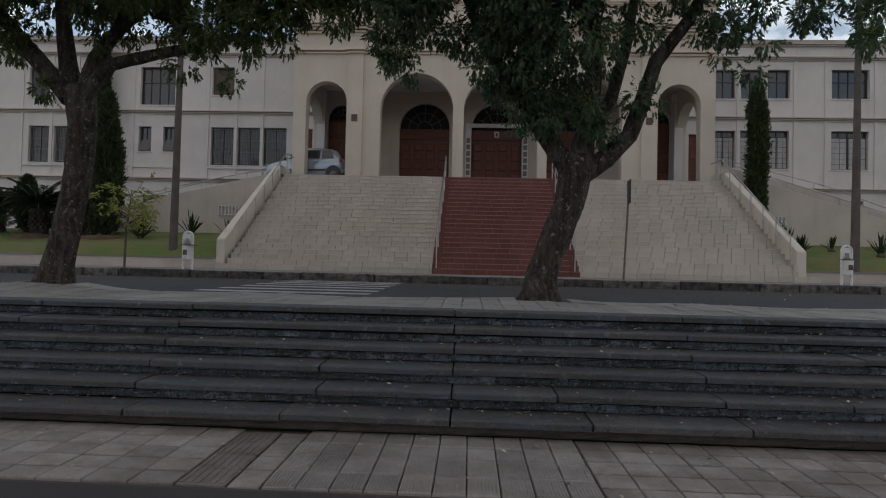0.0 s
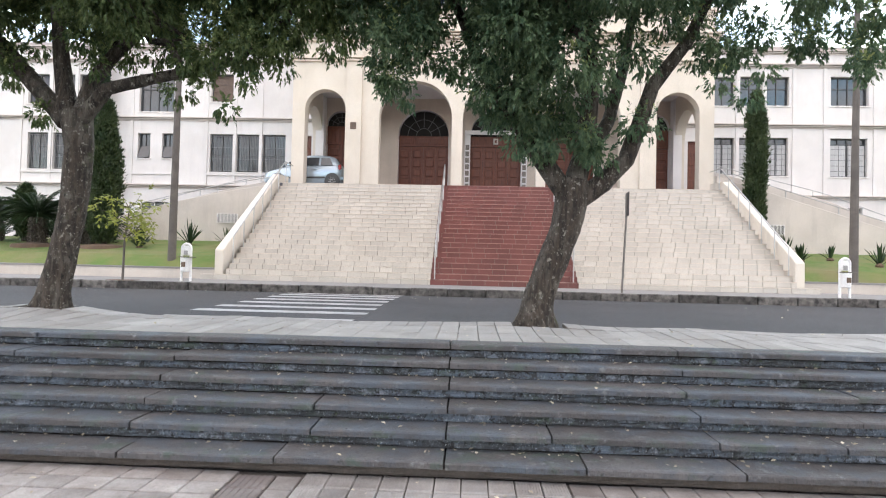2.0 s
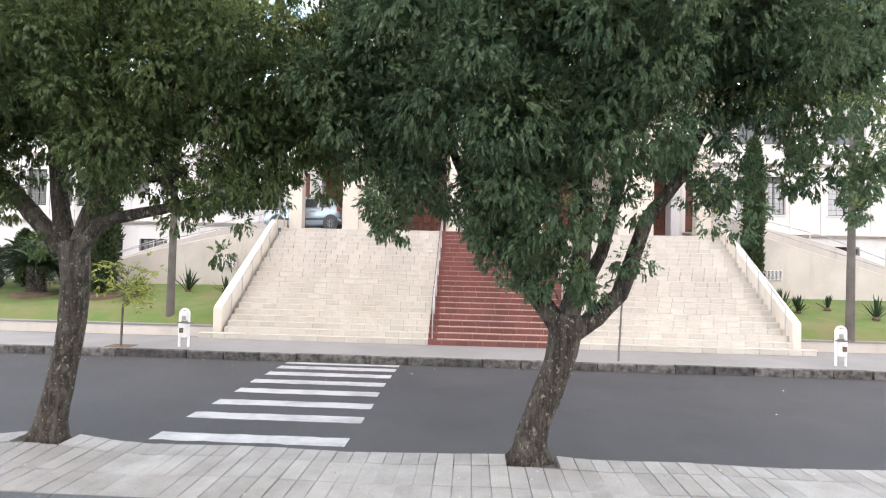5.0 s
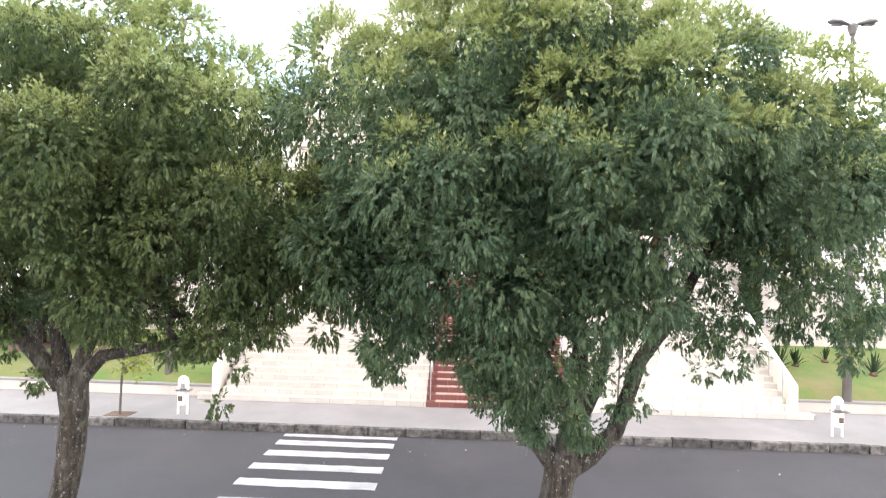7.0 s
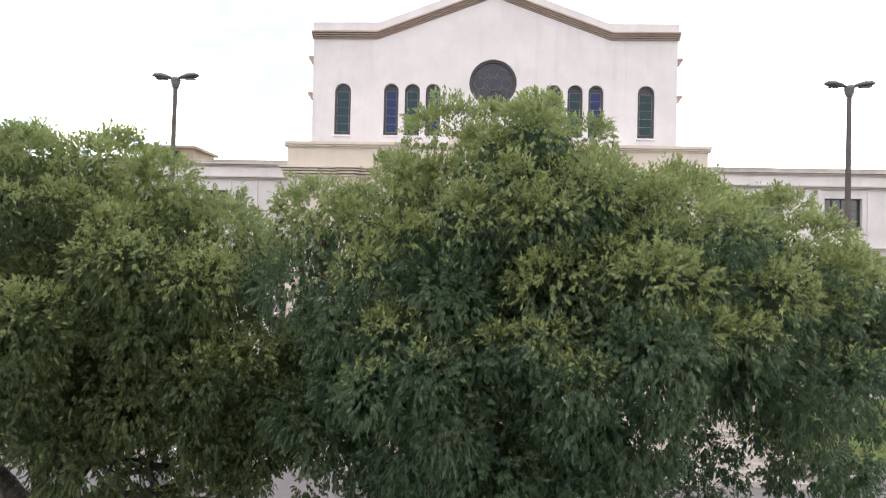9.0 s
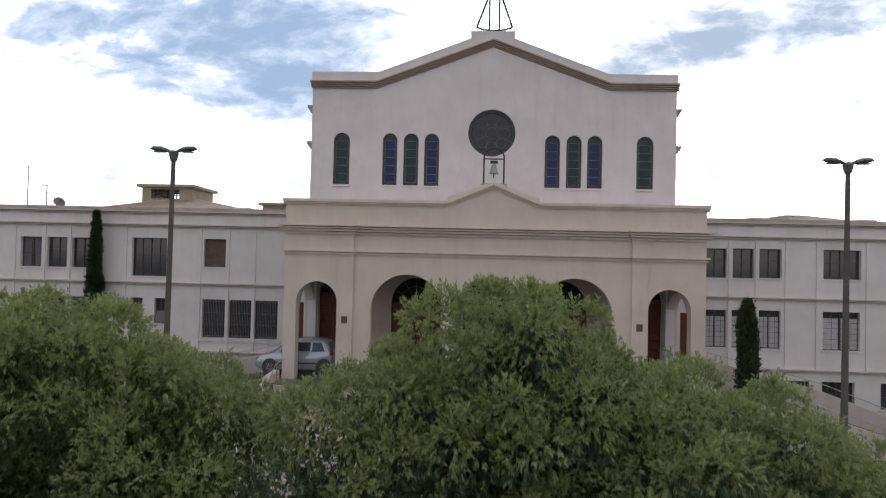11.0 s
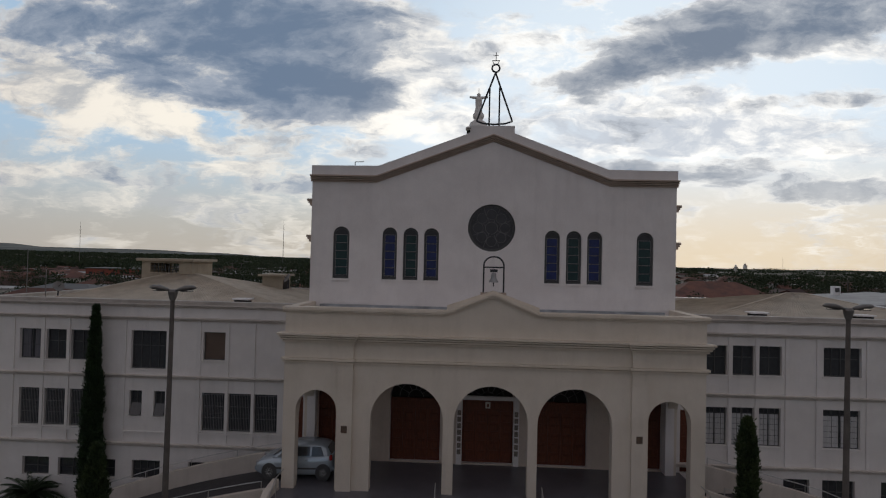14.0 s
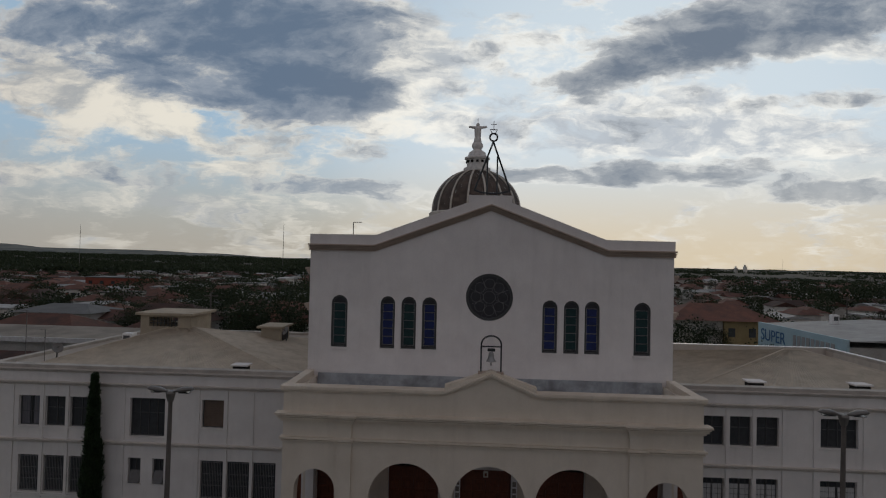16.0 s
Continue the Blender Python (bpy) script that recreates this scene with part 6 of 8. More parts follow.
part("wall", plate(rect(-20.50, -17.27, 12.2, 14.1), [rect(-19.95, -18.10, 13.40, 13.98)], 35.4, 35.7), M["hut"], hut)
for xa in (-20.50, -17.57):
    part("wall", boxes((xa, xa + 0.3, 35.702, 38.0, 12.2, 14.1)), M["hut"], hut)
part("wall", plate(rect(-20.50, -17.27, 12.2, 14.1), [rect(-19.95, -18.10, 13.40, 13.98)], 38.0, 38.3), M["hut"], hut)
part("roof_slab", bbox(-20.72, -17.05, 35.1, 38.6, 14.101, 14.27, 0.02), M["hut"], hut)
part("grille", boxes(*[(-19.95 + 1.85 * i / 8 - 0.02, -19.95 + 1.85 * i / 8 + 0.02, 35.5, 35.56, 13.40, 13.98) for i in range(1, 8)], (-19.95, -18.10, 35.49, 35.55, 13.58, 13.62), (-19.95, -18.10, 35.49, 35.55, 13.77, 13.81)), M["frame"], hut)
box2 = thing("roof_box_house", -12.8, 38, 11.9, "small plastered roof housing with a flat slab beside the church", "roof house")
part("wall", boxes((-13.4, -12.1, 37.2, 39.0, 11.6, 13.25)), M["hut"], box2)
part("slab", bbox(-13.6, -11.9, 36.9, 39.3, 13.251, 13.40, 0.02), M["hut"], box2)
part("side_opening", boxes((-12.1, -12.06, 37.5, 38.7, 12.1, 13.0)), M["dark"], box2)


def dish(x, y, z, r, turn):
    d = thing("satellite_dish", x, y, z, "grey round satellite dish on a short post", "satellite dish", group="roof dishes")
    bm = lathe([(r * t, 0.28 * r * t * t) for t in (0.02, 0.3, 0.6, 0.85, 1.0)] + [(r * 0.98, 0.28 * r + 0.02), (r * 0.5, 0.1 * r + 0.03), (0.02, 0.03)], 0, 0, 24)
    ob = part("bowl", bm, M["lampmetal"], d)
    ob.matrix_parent_inverse = Matrix(); ob.matrix_basis = pose(0, 0, r + 0.15, 62, 0, turn)
    p = part("post", tubes(([(0, 0, -0.15), (0, 0.05, r + 0.15)], 0.04)), M["darksteel"], d)
    p.matrix_parent_inverse = Matrix()
    f = part("feed_arm", tubes(([(0, 0, r * 0.28), (0, 0, r)], 0.02)), M["darksteel"], d)
    f.matrix_parent_inverse = Matrix(); f.matrix_basis = ob.matrix_basis.copy()


dish(-22.55, 30.8, 12.15, 0.30, 60)
dish(-11.5, 36.6, 12.70, 0.30, -50)
for x, y, top in ((-24.5, 31.0, 14.65), (-23.4, 31.0, 13.6)):
    a = thing("antenna_mast", x, y, 11.6, "thin metal antenna mast on the wing roof", "antenna", group="roof antennas")
    part("pole", tubes(([(x, y, 11.6), (x, y, top)], 0.020)), M["lampmetal"], a)
    part("element", tubes(([(x - 0.28, y, top - 0.03), (x + 0.10, y, top - 0.03)], 0.010)), M["lampmetal"], a)
    part("element", tubes(([(x - 0.06, y, top - 0.45), (x + 0.06, y, top - 0.45)], 0.012)), M["lampmetal"], a)
an = thing("antenna_mast", -6.4, 32, 18.3, "thin metal antenna mast on the nave roof", "antenna", group="roof antennas")
part("pole", tubes(([(-6.4, 32, 18.4), (-6.4, 32, 20.0)], 0.025)), M["lampmetal"], an)
part("element", tubes(([(-6.4, 32, 20.0), (-5.9, 32, 20.02)], 0.02)), M["lampmetal"], an)
ac = thing("air_conditioner", -22.9, 38.5, 11.9, "white air-conditioner unit at the parapet", "air conditioner")
part("case", bbox(-23.4, -22.7, 38.2, 38.8, 11.7, 12.5, 0.02), M["whitepaint"], ac)
part("fan_grille", bbox(-23.3, -22.85, 38.18, 38.2, 11.85, 12.35, 0.005), M["frame"], ac)
for x in (14.5, 19.6, -11.5):
    hb = thing("roof_hatch", x, 29.4, 11.7, "low pale ventilation cap behind the parapet", "roof vent", group="roof vents")
    part("cap", bbox(x - 0.45, x + 0.45, 28.9, 29.6, 12.28, 12.36, 0.01), M["white"], hb)
    part("body", boxes((x - 0.35, x + 0.35, 28.98, 29.5, 11.6, 12.278)), M["dark"], hb)

# ---- street lamps ----


def street_lamp(x, y, z, top, label):
    l = thing("street_lamp", x, y, z, label, "street lamp", group="street lamps")
    part("pole", tubes(([(x, y, z - 0.3), (x + 0.03, y, z + 4), (x + 0.08, y, top - 0.2)], [0.135, 0.105, 0.065]), seg=14), M["pole"], l, "tapered concrete pole")
    part("hub", lathe([(0.09, top - 0.3), (0.12, top - 0.2), (0.16, top - 0.02), (0.10, top + 0.06)], x + 0.08, y, 14), M["lampmetal"], l)
    for s in (-1, 1):
        bm = bmesh.new()
        pts = [(x + 0.08 + s * d, y, top + e) for d, e in ((0.10, 0.0), (0.25, 0.06), (0.45, 0.12), (0.68, 0.13), (0.80, 0.10))]
        tube(bm, pts, [0.05, 0.10, 0.15, 0.13, 0.03], 12)
        for v in bm.verts:
            v.co.z = top + 0.05 + (v.co.z - top - 0.05) * 0.6 + 0.05 * abs(v.co.x - x)
        for f in bm.faces: f.smooth = True
        hd = part("lamp_head", bm, M["lampmetal"], l, "flat grey luminaire head")
        part("lens", bbox(min(x + 0.08 + s * 0.3, x + 0.08 + s * 0.66), max(x + 0.08 + s * 0.3, x + 0.08 + s * 0.66), y - 0.09, y + 0.09, top + 0.0, top + 0.03, 0.008), M["glass"], hd)


street_lamp(-9.83, 18.75, 1.5, 13.3, "tall concrete lamp post with a twin head on the lawn")
street_lamp(12.20, 18.85, 1.5, 13.26, "tall concrete lamp post with a twin head beside the stair lawn")

# ---- litter bins and the sign ----


def litter_bin(x, y):
    b = thing("litter_bin", x, y, 0.85, "white arched metal litter bin stand on the pavement", "litter bin", group="litter bins")
    w, h = 0.13, 0.95
    loop = [(x - w, y, 0.85), (x - w, y, 0.85 + h - w)] + [(x - w * math.cos(t * math.pi / 10), y, 0.85 + h + w * math.sin(t * math.pi / 10) - 0.02) for t in range(11)] + [(x + w, y, 0.85 + h - w), (x + w, y, 0.85)]
    part("stand", tubes((loop, 0.035), seg=10), M["whitepaint"], b)
    bm = lathe([(0.11, 1.12), (0.13, 1.14), (0.145, 1.50), (0.15, 1.52), (0.13, 1.52)], x, y - 0.03, 18)
    part("bucket", bm, M["whitepaint"], b)
    part("top_plate", bbox(x - 0.11, x + 0.11, y - 0.02, y + 0.02, 1.58, 1.86, 0.02), M["whitepaint"], b)
    part("notice", bbox(x - 0.06, x + 0.05, y - 0.045, y - 0.03, 1.60, 1.72, 0.004), M["lead"], b, "faded grey notice")
    lid = part("lid", bbox(x - 0.16, x + 0.24, y - 0.16, y + 0.10, 1.525, 1.55, 0.01), M["pole"], b, "tilted grey lid")
    part("print", bbox(x - 0.06, x + 0.06, y - 0.185, y - 0.172, 1.26, 1.40, 0.004), M["plaque"], b, "faded sticker")


litter_bin(-7.93, 15.95)
litter_bin(10.17, 16.05)
sg = thing("street_sign", 4.16, 15.75, 0.85, "thin grey post with a sign plate seen edge-on", "sign")
part("post", tubes(([(4.16, 15.75, 0.8), (4.28, 15.75, 3.55)], 0.028)), M["lampmetal"], sg)
_p = part("plate", bbox(-0.012, 0.012, -0.28, 0.28, -0.32, 0.32, 0.004), M["darksteel"], sg)
_p.matrix_basis = pose(4.27, 15.75, 3.23, 0, 0, -7.0)
part("bracket", bbox(4.22, 4.32, 15.73, 15.77, 3.1, 3.14, 0.005), M["lampmetal"], sg)
# pierced vent blocks in the ramp walls
for x0, y0 in ((-10.62, 23.90), (11.95, 24.10)):
    v = thing("vent_block", x0 + 0.4, y0, 2.9, "pierced pale concrete vent block in the ramp wall", "vent", group="vent blocks")
    n, h = 6, 3
    w_, h_ = 0.88, 0.36
    part("backing", boxes((x0, x0 + w_, y0 - 0.01, y0 - 0.004, 3.0, 3.0 + h_)), M["dark"], v)
    for i in range(n + 1):
        xx_ = x0 + w_ * i / n
        part("bar", boxes((xx_ - 0.014, xx_ + 0.014, y0 - 0.05, y0 - 0.011, 3.0, 3.0 + h_)), M["white"], v)
    for j in range(h):
        zz_ = 3.0 + h_ * j / (h - 1)
        part("bar", boxes((x0 - 0.014, x0 + w_ + 0.014, y0 - 0.048, y0 - 0.012, zz_ - 0.014, zz_ + 0.014)), M["white"], v)
        if j < h - 1:
            for i in range(n):
                cx_, cz_ = x0 + w_ * (i + 0.5) / n, zz_ + h_ / (h - 1) / 2
                part("boss", tubes(([(cx_ - 0.06, y0 - 0.03, cz_ - 0.07), (cx_ + 0.06, y0 - 0.03, cz_ + 0.07)], 0.012), ([(cx_ - 0.06, y0 - 0.03, cz_ + 0.07), (cx_ + 0.06, y0 - 0.03, cz_ - 0.07)], 0.012), seg=5), M["white"], v)

# ---- parked car on the ramp head ----


def car():
    L, W, H = 3.80, 1.64, 1.52
    c = thing("parked_car", 0, 0, 0, "silver-blue small hatchback parked at the porch", "car")
    # body shaped by cross-sections along the length: (x, sill z, belt z, half width)
    # side outline, rear at +x
    secs = [(-1.90, 0.42, 0.58, 0.62), (-1.84, 0.28, 0.70, 0.74), (-1.60, 0.20, 0.80, 0.80), (-1.0, 0.19, 0.92, 0.82), (-0.6, 0.19, 0.96, 0.82), (0.3, 0.19, 0.98, 0.82), (1.2, 0.19, 1.02, 0.82), (1.65, 0.24, 1.05, 0.80), (1.84, 0.34, 1.04, 0.76), (1.88, 0.46, 0.90, 0.70)]
    bm = bmesh.new()
    rings = []
    for x, z0, z1, w in secs:
        r = [(-w * 0.92, z0), (-w, z0 + 0.10), (-w, z0 + (z1 - z0) * 0.6), (-w * 0.96, z1 - 0.03), (-w * 0.90, z1), (w * 0.90, z1), (w * 0.96, z1 - 0.03), (w, z0 + (z1 - z0) * 0.6), (w, z0 + 0.10), (w * 0.92, z0)]
        rings.append([bm.verts.new((x, a, b)) for a, b in r])
    for p, q in zip(rings, rings[1:]):
        for i in range(10):
            j = (i + 1) % 10
            bm.faces.new((p[i], p[j], q[j], q[i]))
    bm.faces.new(rings[0][::-1]); bm.faces.new(rings[-1])
    bmesh.ops.recalc_face_normals(bm, faces=bm.faces[:])
    for f in bm.faces: f.smooth = True
    body = part("body", bm, M["carpaint"], c)
    bm = bmesh.new()
    rings = []
    for x, z, w in ((-1.02, 0.93, 0.70), (-0.55, 1.24, 0.64), (-0.28, 1.42, 0.60), (0.1, 1.50, 0.58), (0.7, 1.51, 0.58), (1.3, 1.46, 0.58), (1.55, 1.38, 0.60), (1.70, 1.20, 0.66), (1.80, 1.02, 0.70)):
        rings.append([bm.verts.new(p) for p in ((x, -0.78, 0.93), (x, -w - 0.02, z - 0.08), (x, -w + 0.08, z), (x, w - 0.08, z), (x, w + 0.02, z - 0.08), (x, 0.78, 0.93))])
    for p, q in zip(rings, rings[1:]):
        for i in range(5):
            bm.faces.new((p[i], p[i + 1], q[i + 1], q[i]))
    bm.faces.new(rings[0][::-1]); bm.faces.new(rings[-1])
    bmesh.ops.recalc_face_normals(bm, faces=bm.faces[:])
    for f in bm.faces: f.smooth = True
    part("cabin", bm, M["carpaint"], c)
    for s in (-1, 1):
        for xa, xb, xc, xd in ((-0.72, -0.05, -0.05, -0.30), (0.02, 0.78, 0.78, 0.02), (0.88, 1.48, 1.30, 0.88)):
            bm = bmesh.new()
            ya, yb = s * 0.80, s * 0.645
            q = [bm.verts.new(p) for p in ((xa, ya, 1.02), (xb, ya, 1.03), (xc, yb, 1.38), (xd, yb, 1.38))]
            bm.faces.new(q if s < 0 else q[::-1])
            g = bmesh.ops.extrude_face_region(bm, geom=bm.faces[:])
            bmesh.ops.translate(bm, verts=[e for e in g["geom"] if isinstance(e, bmesh.types.BMVert)], vec=(0, -s * 0.04, 0))
            part("side_window", bm, M["glass"], c)
        part("door_handle", bbox(0.55, 0.72, s * 0.83 - 0.02, s * 0.83 + 0.02, 0.84, 0.88, 0.008), M["carpaint"], c)
        part("mirror", bbox(-0.72, -0.58, s * 0.9 - 0.07, s * 0.9 + 0.07, 0.98, 1.10, 0.02), M["carpaint"], c)
        part("tail_light", bbox(1.74, 1.875, s * 0.72 - 0.08, s * 0.72 + 0.08, 0.84, 1.06, 0.03), M["redlamp"], c, "red tail light")
        part("headlight", bbox(-1.88, -1.66, s * 0.58 - 0.14, s * 0.58 + 0.14, 0.62, 0.76, 0.03), M["lead"], c)
        part("side_trim", bbox(-1.0, 1.1, s * 0.835 - 0.012, s * 0.835 + 0.012, 0.46, 0.53, 0.005), M["frame"], c)
        for x in (-1.18, 1.45):
            w = part("wheel", lathe([(0.20, -0.09), (0.30, -0.09), (0.315, -0.06), (0.315, 0.06), (0.30, 0.09), (0.20, 0.09)], 0, 0, 28), M["rubber"], c)
            m_ = pose(x, s * 0.74, 0.315, 90, 0, 0)
            w.matrix_parent_inverse = Matrix(); w.matrix_basis = m_
            bm = lathe([(0.02, -0.07), (0.20, -0.075), (0.205, 0.0), (0.205, 0.07), (0.02, 0.07)], 0, 0, 28)
            for k in range(10):
                a = 2 * math.pi * k / 10
                tube(bm, [(0.05 * math.cos(a), 0.05 * math.sin(a), 0.086 * s), (0.19 * math.cos(a), 0.19 * math.sin(a), 0.086 * s)], 0.014, 5)
                tube(bm, [(0.05 * math.cos(a), 0.05 * math.sin(a), -0.086 * s), (0.19 * math.cos(a), 0.19 * math.sin(a), -0.086 * s)], 0.014, 5)
            rm = part("rim", bm, M["alloy"], w)
            rm.matrix_parent_inverse = Matrix()
            ar = part("wheel_arch", lathe([(0.30, -0.02), (0.37, -0.02), (0.37, 0.02), (0.30, 0.02)], 0, 0, 28), M["frame"], c)
            ar.matrix_parent_inverse = Matrix(); ar.matrix_basis = pose(x, s * 0.815, 0.33, 90, 0, 0)
    bm = bmesh.new()
    q = [bm.verts.new(p) for p in ((1.812, -0.60, 1.06), (1.812, 0.60, 1.06), (1.60, 0.50, 1.36), (1.60, -0.50, 1.36))]
    bm.faces.new(q)
    g = bmesh.ops.extrude_face_region(bm, geom=bm.faces[:])
    bmesh.ops.translate(bm, verts=[e for e in g["geom"] if isinstance(e, bmesh.types.BMVert)], vec=(0.015, 0, 0.01))
    part("rear_window", bm, M["glass"], c)
    bm = bmesh.new()
    q = [bm.verts.new(p) for p in ((-1.00, -0.62, 0.99), (-1.00, 0.62, 0.99), (-0.36, 0.52, 1.40), (-0.36, -0.52, 1.40))]
    bm.faces.new(q[::-1])
    g = bmesh.ops.extrude_face_region(bm, geom=bm.faces[:])
    bmesh.ops.translate(bm, verts=[e for e in g["geom"] if isinstance(e, bmesh.types.BMVert)], vec=(-0.02, 0, 0.02))
    part("windscreen", bm, M["glass"], c)
    part("rear_bumper", bbox(1.72, 1.93, -0.72, 0.72, 0.36, 0.58, 0.05, 2), M["carpaint"], c)
    part("front_bumper", bbox(-1.95, -1.74, -0.70, 0.70, 0.30, 0.54, 0.05, 2), M["carpaint"], c)
    part("number_plate", bbox(1.885, 1.90, -0.2, 0.2, 0.70, 0.82, 0.003), M["lead"], c)
    c.matrix_basis = pose(-7.45, 26.1, PLAT + 0.015, 0, -1.0, 0) @ Matrix.Diagonal((0.92, 0.94, 1.02, 1))
    return c


car()

# ---- garden plants ----


def blades(rg, x, y, z, n, length, width, material, parent, arch_=0.5, tilt=(0.15, 0.9)):
    """Sword-like leaves fanning out of one crown point, each an arched strip of four segments."""
    bm = bmesh.new()
    for _ in range(n):
        az, el = rg.uniform(0, 2 * math.pi), rg.uniform(*tilt)
        ln = length * rg.uniform(0.7, 1.1)
        d = Vector((math.cos(az), math.sin(az), 0))
        sd = Vector((-math.sin(az), math.cos(az), 0))
        pr = None
        for k in range(6):
            t = k / 5
            p = Vector((x, y, z)) + d * (ln * t * math.sin(el)) + Vector((0, 0, ln * (t * math.cos(el) - arch_ * t * t * math.sin(el))))
            w = width * (0.35 + 1.3 * t) * (1 - t) ** 0.6 + 0.002
            cur = (bm.verts.new(p - sd * w), bm.verts.new(p + Vector((0, 0, -w * 0.4))), bm.verts.new(p + sd * w))
            if pr:
                bm.faces.new((pr[0], pr[1], cur[1], cur[0])); bm.faces.new((pr[1], pr[2], cur[2], cur[1]))
            pr = cur
    ob = part("sword_leaf", bm, material, parent)
    ob["kind"] = "stuff"
    return ob


def sword_plant(x, y, z, h, n, seed):
    rg = random.Random(seed)
    t = thing("sword_leaf_plant", x, y, z, "clump of stiff sword-shaped leaves in the lawn", "plant", group="lawn plants")
    blades(rg, x, y, z - 0.05, n, h, 0.045, M["leaf_dark"], t, 0.35, (0.05, 0.85))
    part("root_collar", lathe([(0.10, z - 0.1), (0.13, z), (0.06, z + 0.08)], x, y, 10), M["dirt"], t)


def lawn_z(y, yf=18.32, yb=24.0):
    t = (y - yf) / (yb - yf)
    return 1.20 + 0.28 * min(1, t * 9) + 0.75 * t


for i, (x, y, h, n) in enumerate(((-12.25, 21.0, 0.95, 60), (-11.0, 22.3, 1.15, 26), (-9.25, 21.8, 1.05, 22), (10.95, 20.6, 1.10, 26), (12.0, 21.4, 0.75, 26), (14.2, 20.6, 0.9, 26), (13.4, 22.0, 0.7, 20))):
    sword_plant(x, y, lawn_z(y), h, n, i + 3)


def cycad(x, y, z, h, r, seed):
    rg = random.Random(seed)
    t = thing("cycad_palm", x, y, z, "dark cycad palm with a rough stubby trunk", "palm", group="cycad palms")
    bm = bmesh.new()
    tube(bm, [(x, y, z - 0.1), (x, y, z + h * 0.5), (x, y, z + h)], [0.30, 0.26, 0.28], 14)
    part("trunk", bm, M["bark"], t)
    for k in range(9):
        for j in range(10):
            a = 2 * math.pi * (j + 0.5 * (k % 2)) / 10
            zz = z + 0.08 + (h - 0.1) * k / 9
            part("leaf_scar", boxes((x + 0.27 * math.cos(a) - 0.05, x + 0.27 * math.cos(a) + 0.05, y + 0.27 * math.sin(a) - 0.05, y + 0.27 * math.sin(a) + 0.05, zz, zz + 0.07)), M["bark"], t)
    bm = bmesh.new()
    B, A, S, L_, W_ = [], [], [], [], []
    for i in range(95):
        az, el = rg.uniform(0, 2 * math.pi), rg.uniform(0.75, 1.80)
        ln = r * rg.uniform(0.85, 1.1)
        d = Vector((math.cos(az) * math.sin(el), math.sin(az) * math.sin(el), math.cos(el)))
        pts = []
        for k in range(9):
            q = k / 8
            pts.append(Vector((x, y, z + h)) + d * ln * q + Vector((0, 0, 0.30 * ln * q - 0.62 * ln * q * q * math.sin(el))))
        tube(bm, pts, [0.012] * 9, 4)
        for k in range(34):
            q = 0.12 + 0.88 * k / 34
            f = q * 8
            i0 = min(int(f), 7)
            p = pts[i0].lerp(pts[i0 + 1], f - i0)
            tang = (pts[i0 + 1] - pts[i0]).normalized()
            sd = tang.cross(Vector((0, 0, 1)))
            if sd.length < 0.05:
                sd = Vector((1, 0, 0))
            sd.normalize()
            for s in (-1, 1):
                ax = (tang * 0.6 + sd * s + Vector((0, 0, 0.25))).normalized()
                B.append(p); A.append(ax); S.append(ax.cross(Vector((0, 0, 1))).normalized()); L_.append(0.20 * (1 - 0.55 * abs(q - 0.45))); W_.append(0.018)
    part("stalk", bm, M["leaf_dark"], t)
    leaf_mesh("fronds", np.array([tuple(b) for b in B]), np.array([tuple(b) for b in A]), np.array([tuple(b) for b in S]), np.array(L_), np.array(W_), M["leaf_dark"], t)


cycad(-16.2, 21.0, lawn_z(21.0), 1.05, 1.65, 2)
cycad(-14.9, 21.9, lawn_z(21.9), 0.95, 1.4, 5)
cycad(-18.9, 22.2, lawn_z(22.2), 0.9, 1.3, 9)
cycad(-21.2, 27.55, 0.8, 1.7, 1.5, 12)


def cypress(x, y, z, h, r, seed, dense=1.0, skirt=0.25, label="slim dark columnar cypress", tip=5.0, material="cypress"):
    """A columnar conifer: a trunk and upswept sprays on its whole height."""
    rg = np.random.default_rng(seed)
    t = thing("cypress", x, y, z, label, "cypress", group="cypresses")
    part("trunk", tubes(([(x, y, z - 0.2), (x, y, z + h * 0.5), (x, y, z + h * 0.96)], [0.13, 0.08, 0.015])), M["bark"], t)
    n = int(2600 * dense * h * r)
    u = rg.uniform(0.02, 1, n)
    prof = np.minimum(1, (1 - u) * tip) ** 0.75 * (1 - np.exp(-u / max(skirt * 0.35, 0.01)) * 0.5)
    a = rg.uniform(0, 2 * np.pi, n)
    lump = 1 + 0.26 * np.sin(a * 3 + u * 4.5 * h + seed) * np.cos(u * 2.6 * h + a * 2) + 0.16 * np.sin(u * 9 * h + a * 5 + seed)
    rad = prof * r * lump * rg.uniform(0.55, 1.05, n)
    c = np.stack([x + rad * np.cos(a), y + rad * np.sin(a), z + 0.1 + u * (h - 0.1)], 1)
    o = np.stack([np.cos(a) * 0.45, np.sin(a) * 0.45, np.ones(n)], 1)
    p = np.repeat(c, 5, 0) + rg.normal(size=(n * 5, 3)) * 0.05
    ax = unit(np.repeat(o, 5, 0) + rg.normal(size=(n * 5, 3)) * 0.45)
    sd = unit(np.cross(ax, rg.normal(size=(n * 5, 3))))
    ln = rg.uniform(0.09, 0.19, n * 5)
    leaf_mesh("sprays", p, ax, sd, ln, ln * 0.17, M[material], t)


cypress(-13.65, 21.0, lawn_z(21.0), 5.4, 0.42, 3, tip=3.0, label="dark bushy cypress rising from the lawn before the ramp")
cypress(11.3, 23.3, lawn_z(23.3), 6.4, 0.29, 7, tip=7.0, label="slim dark columnar cypress beside the stair flank wall")
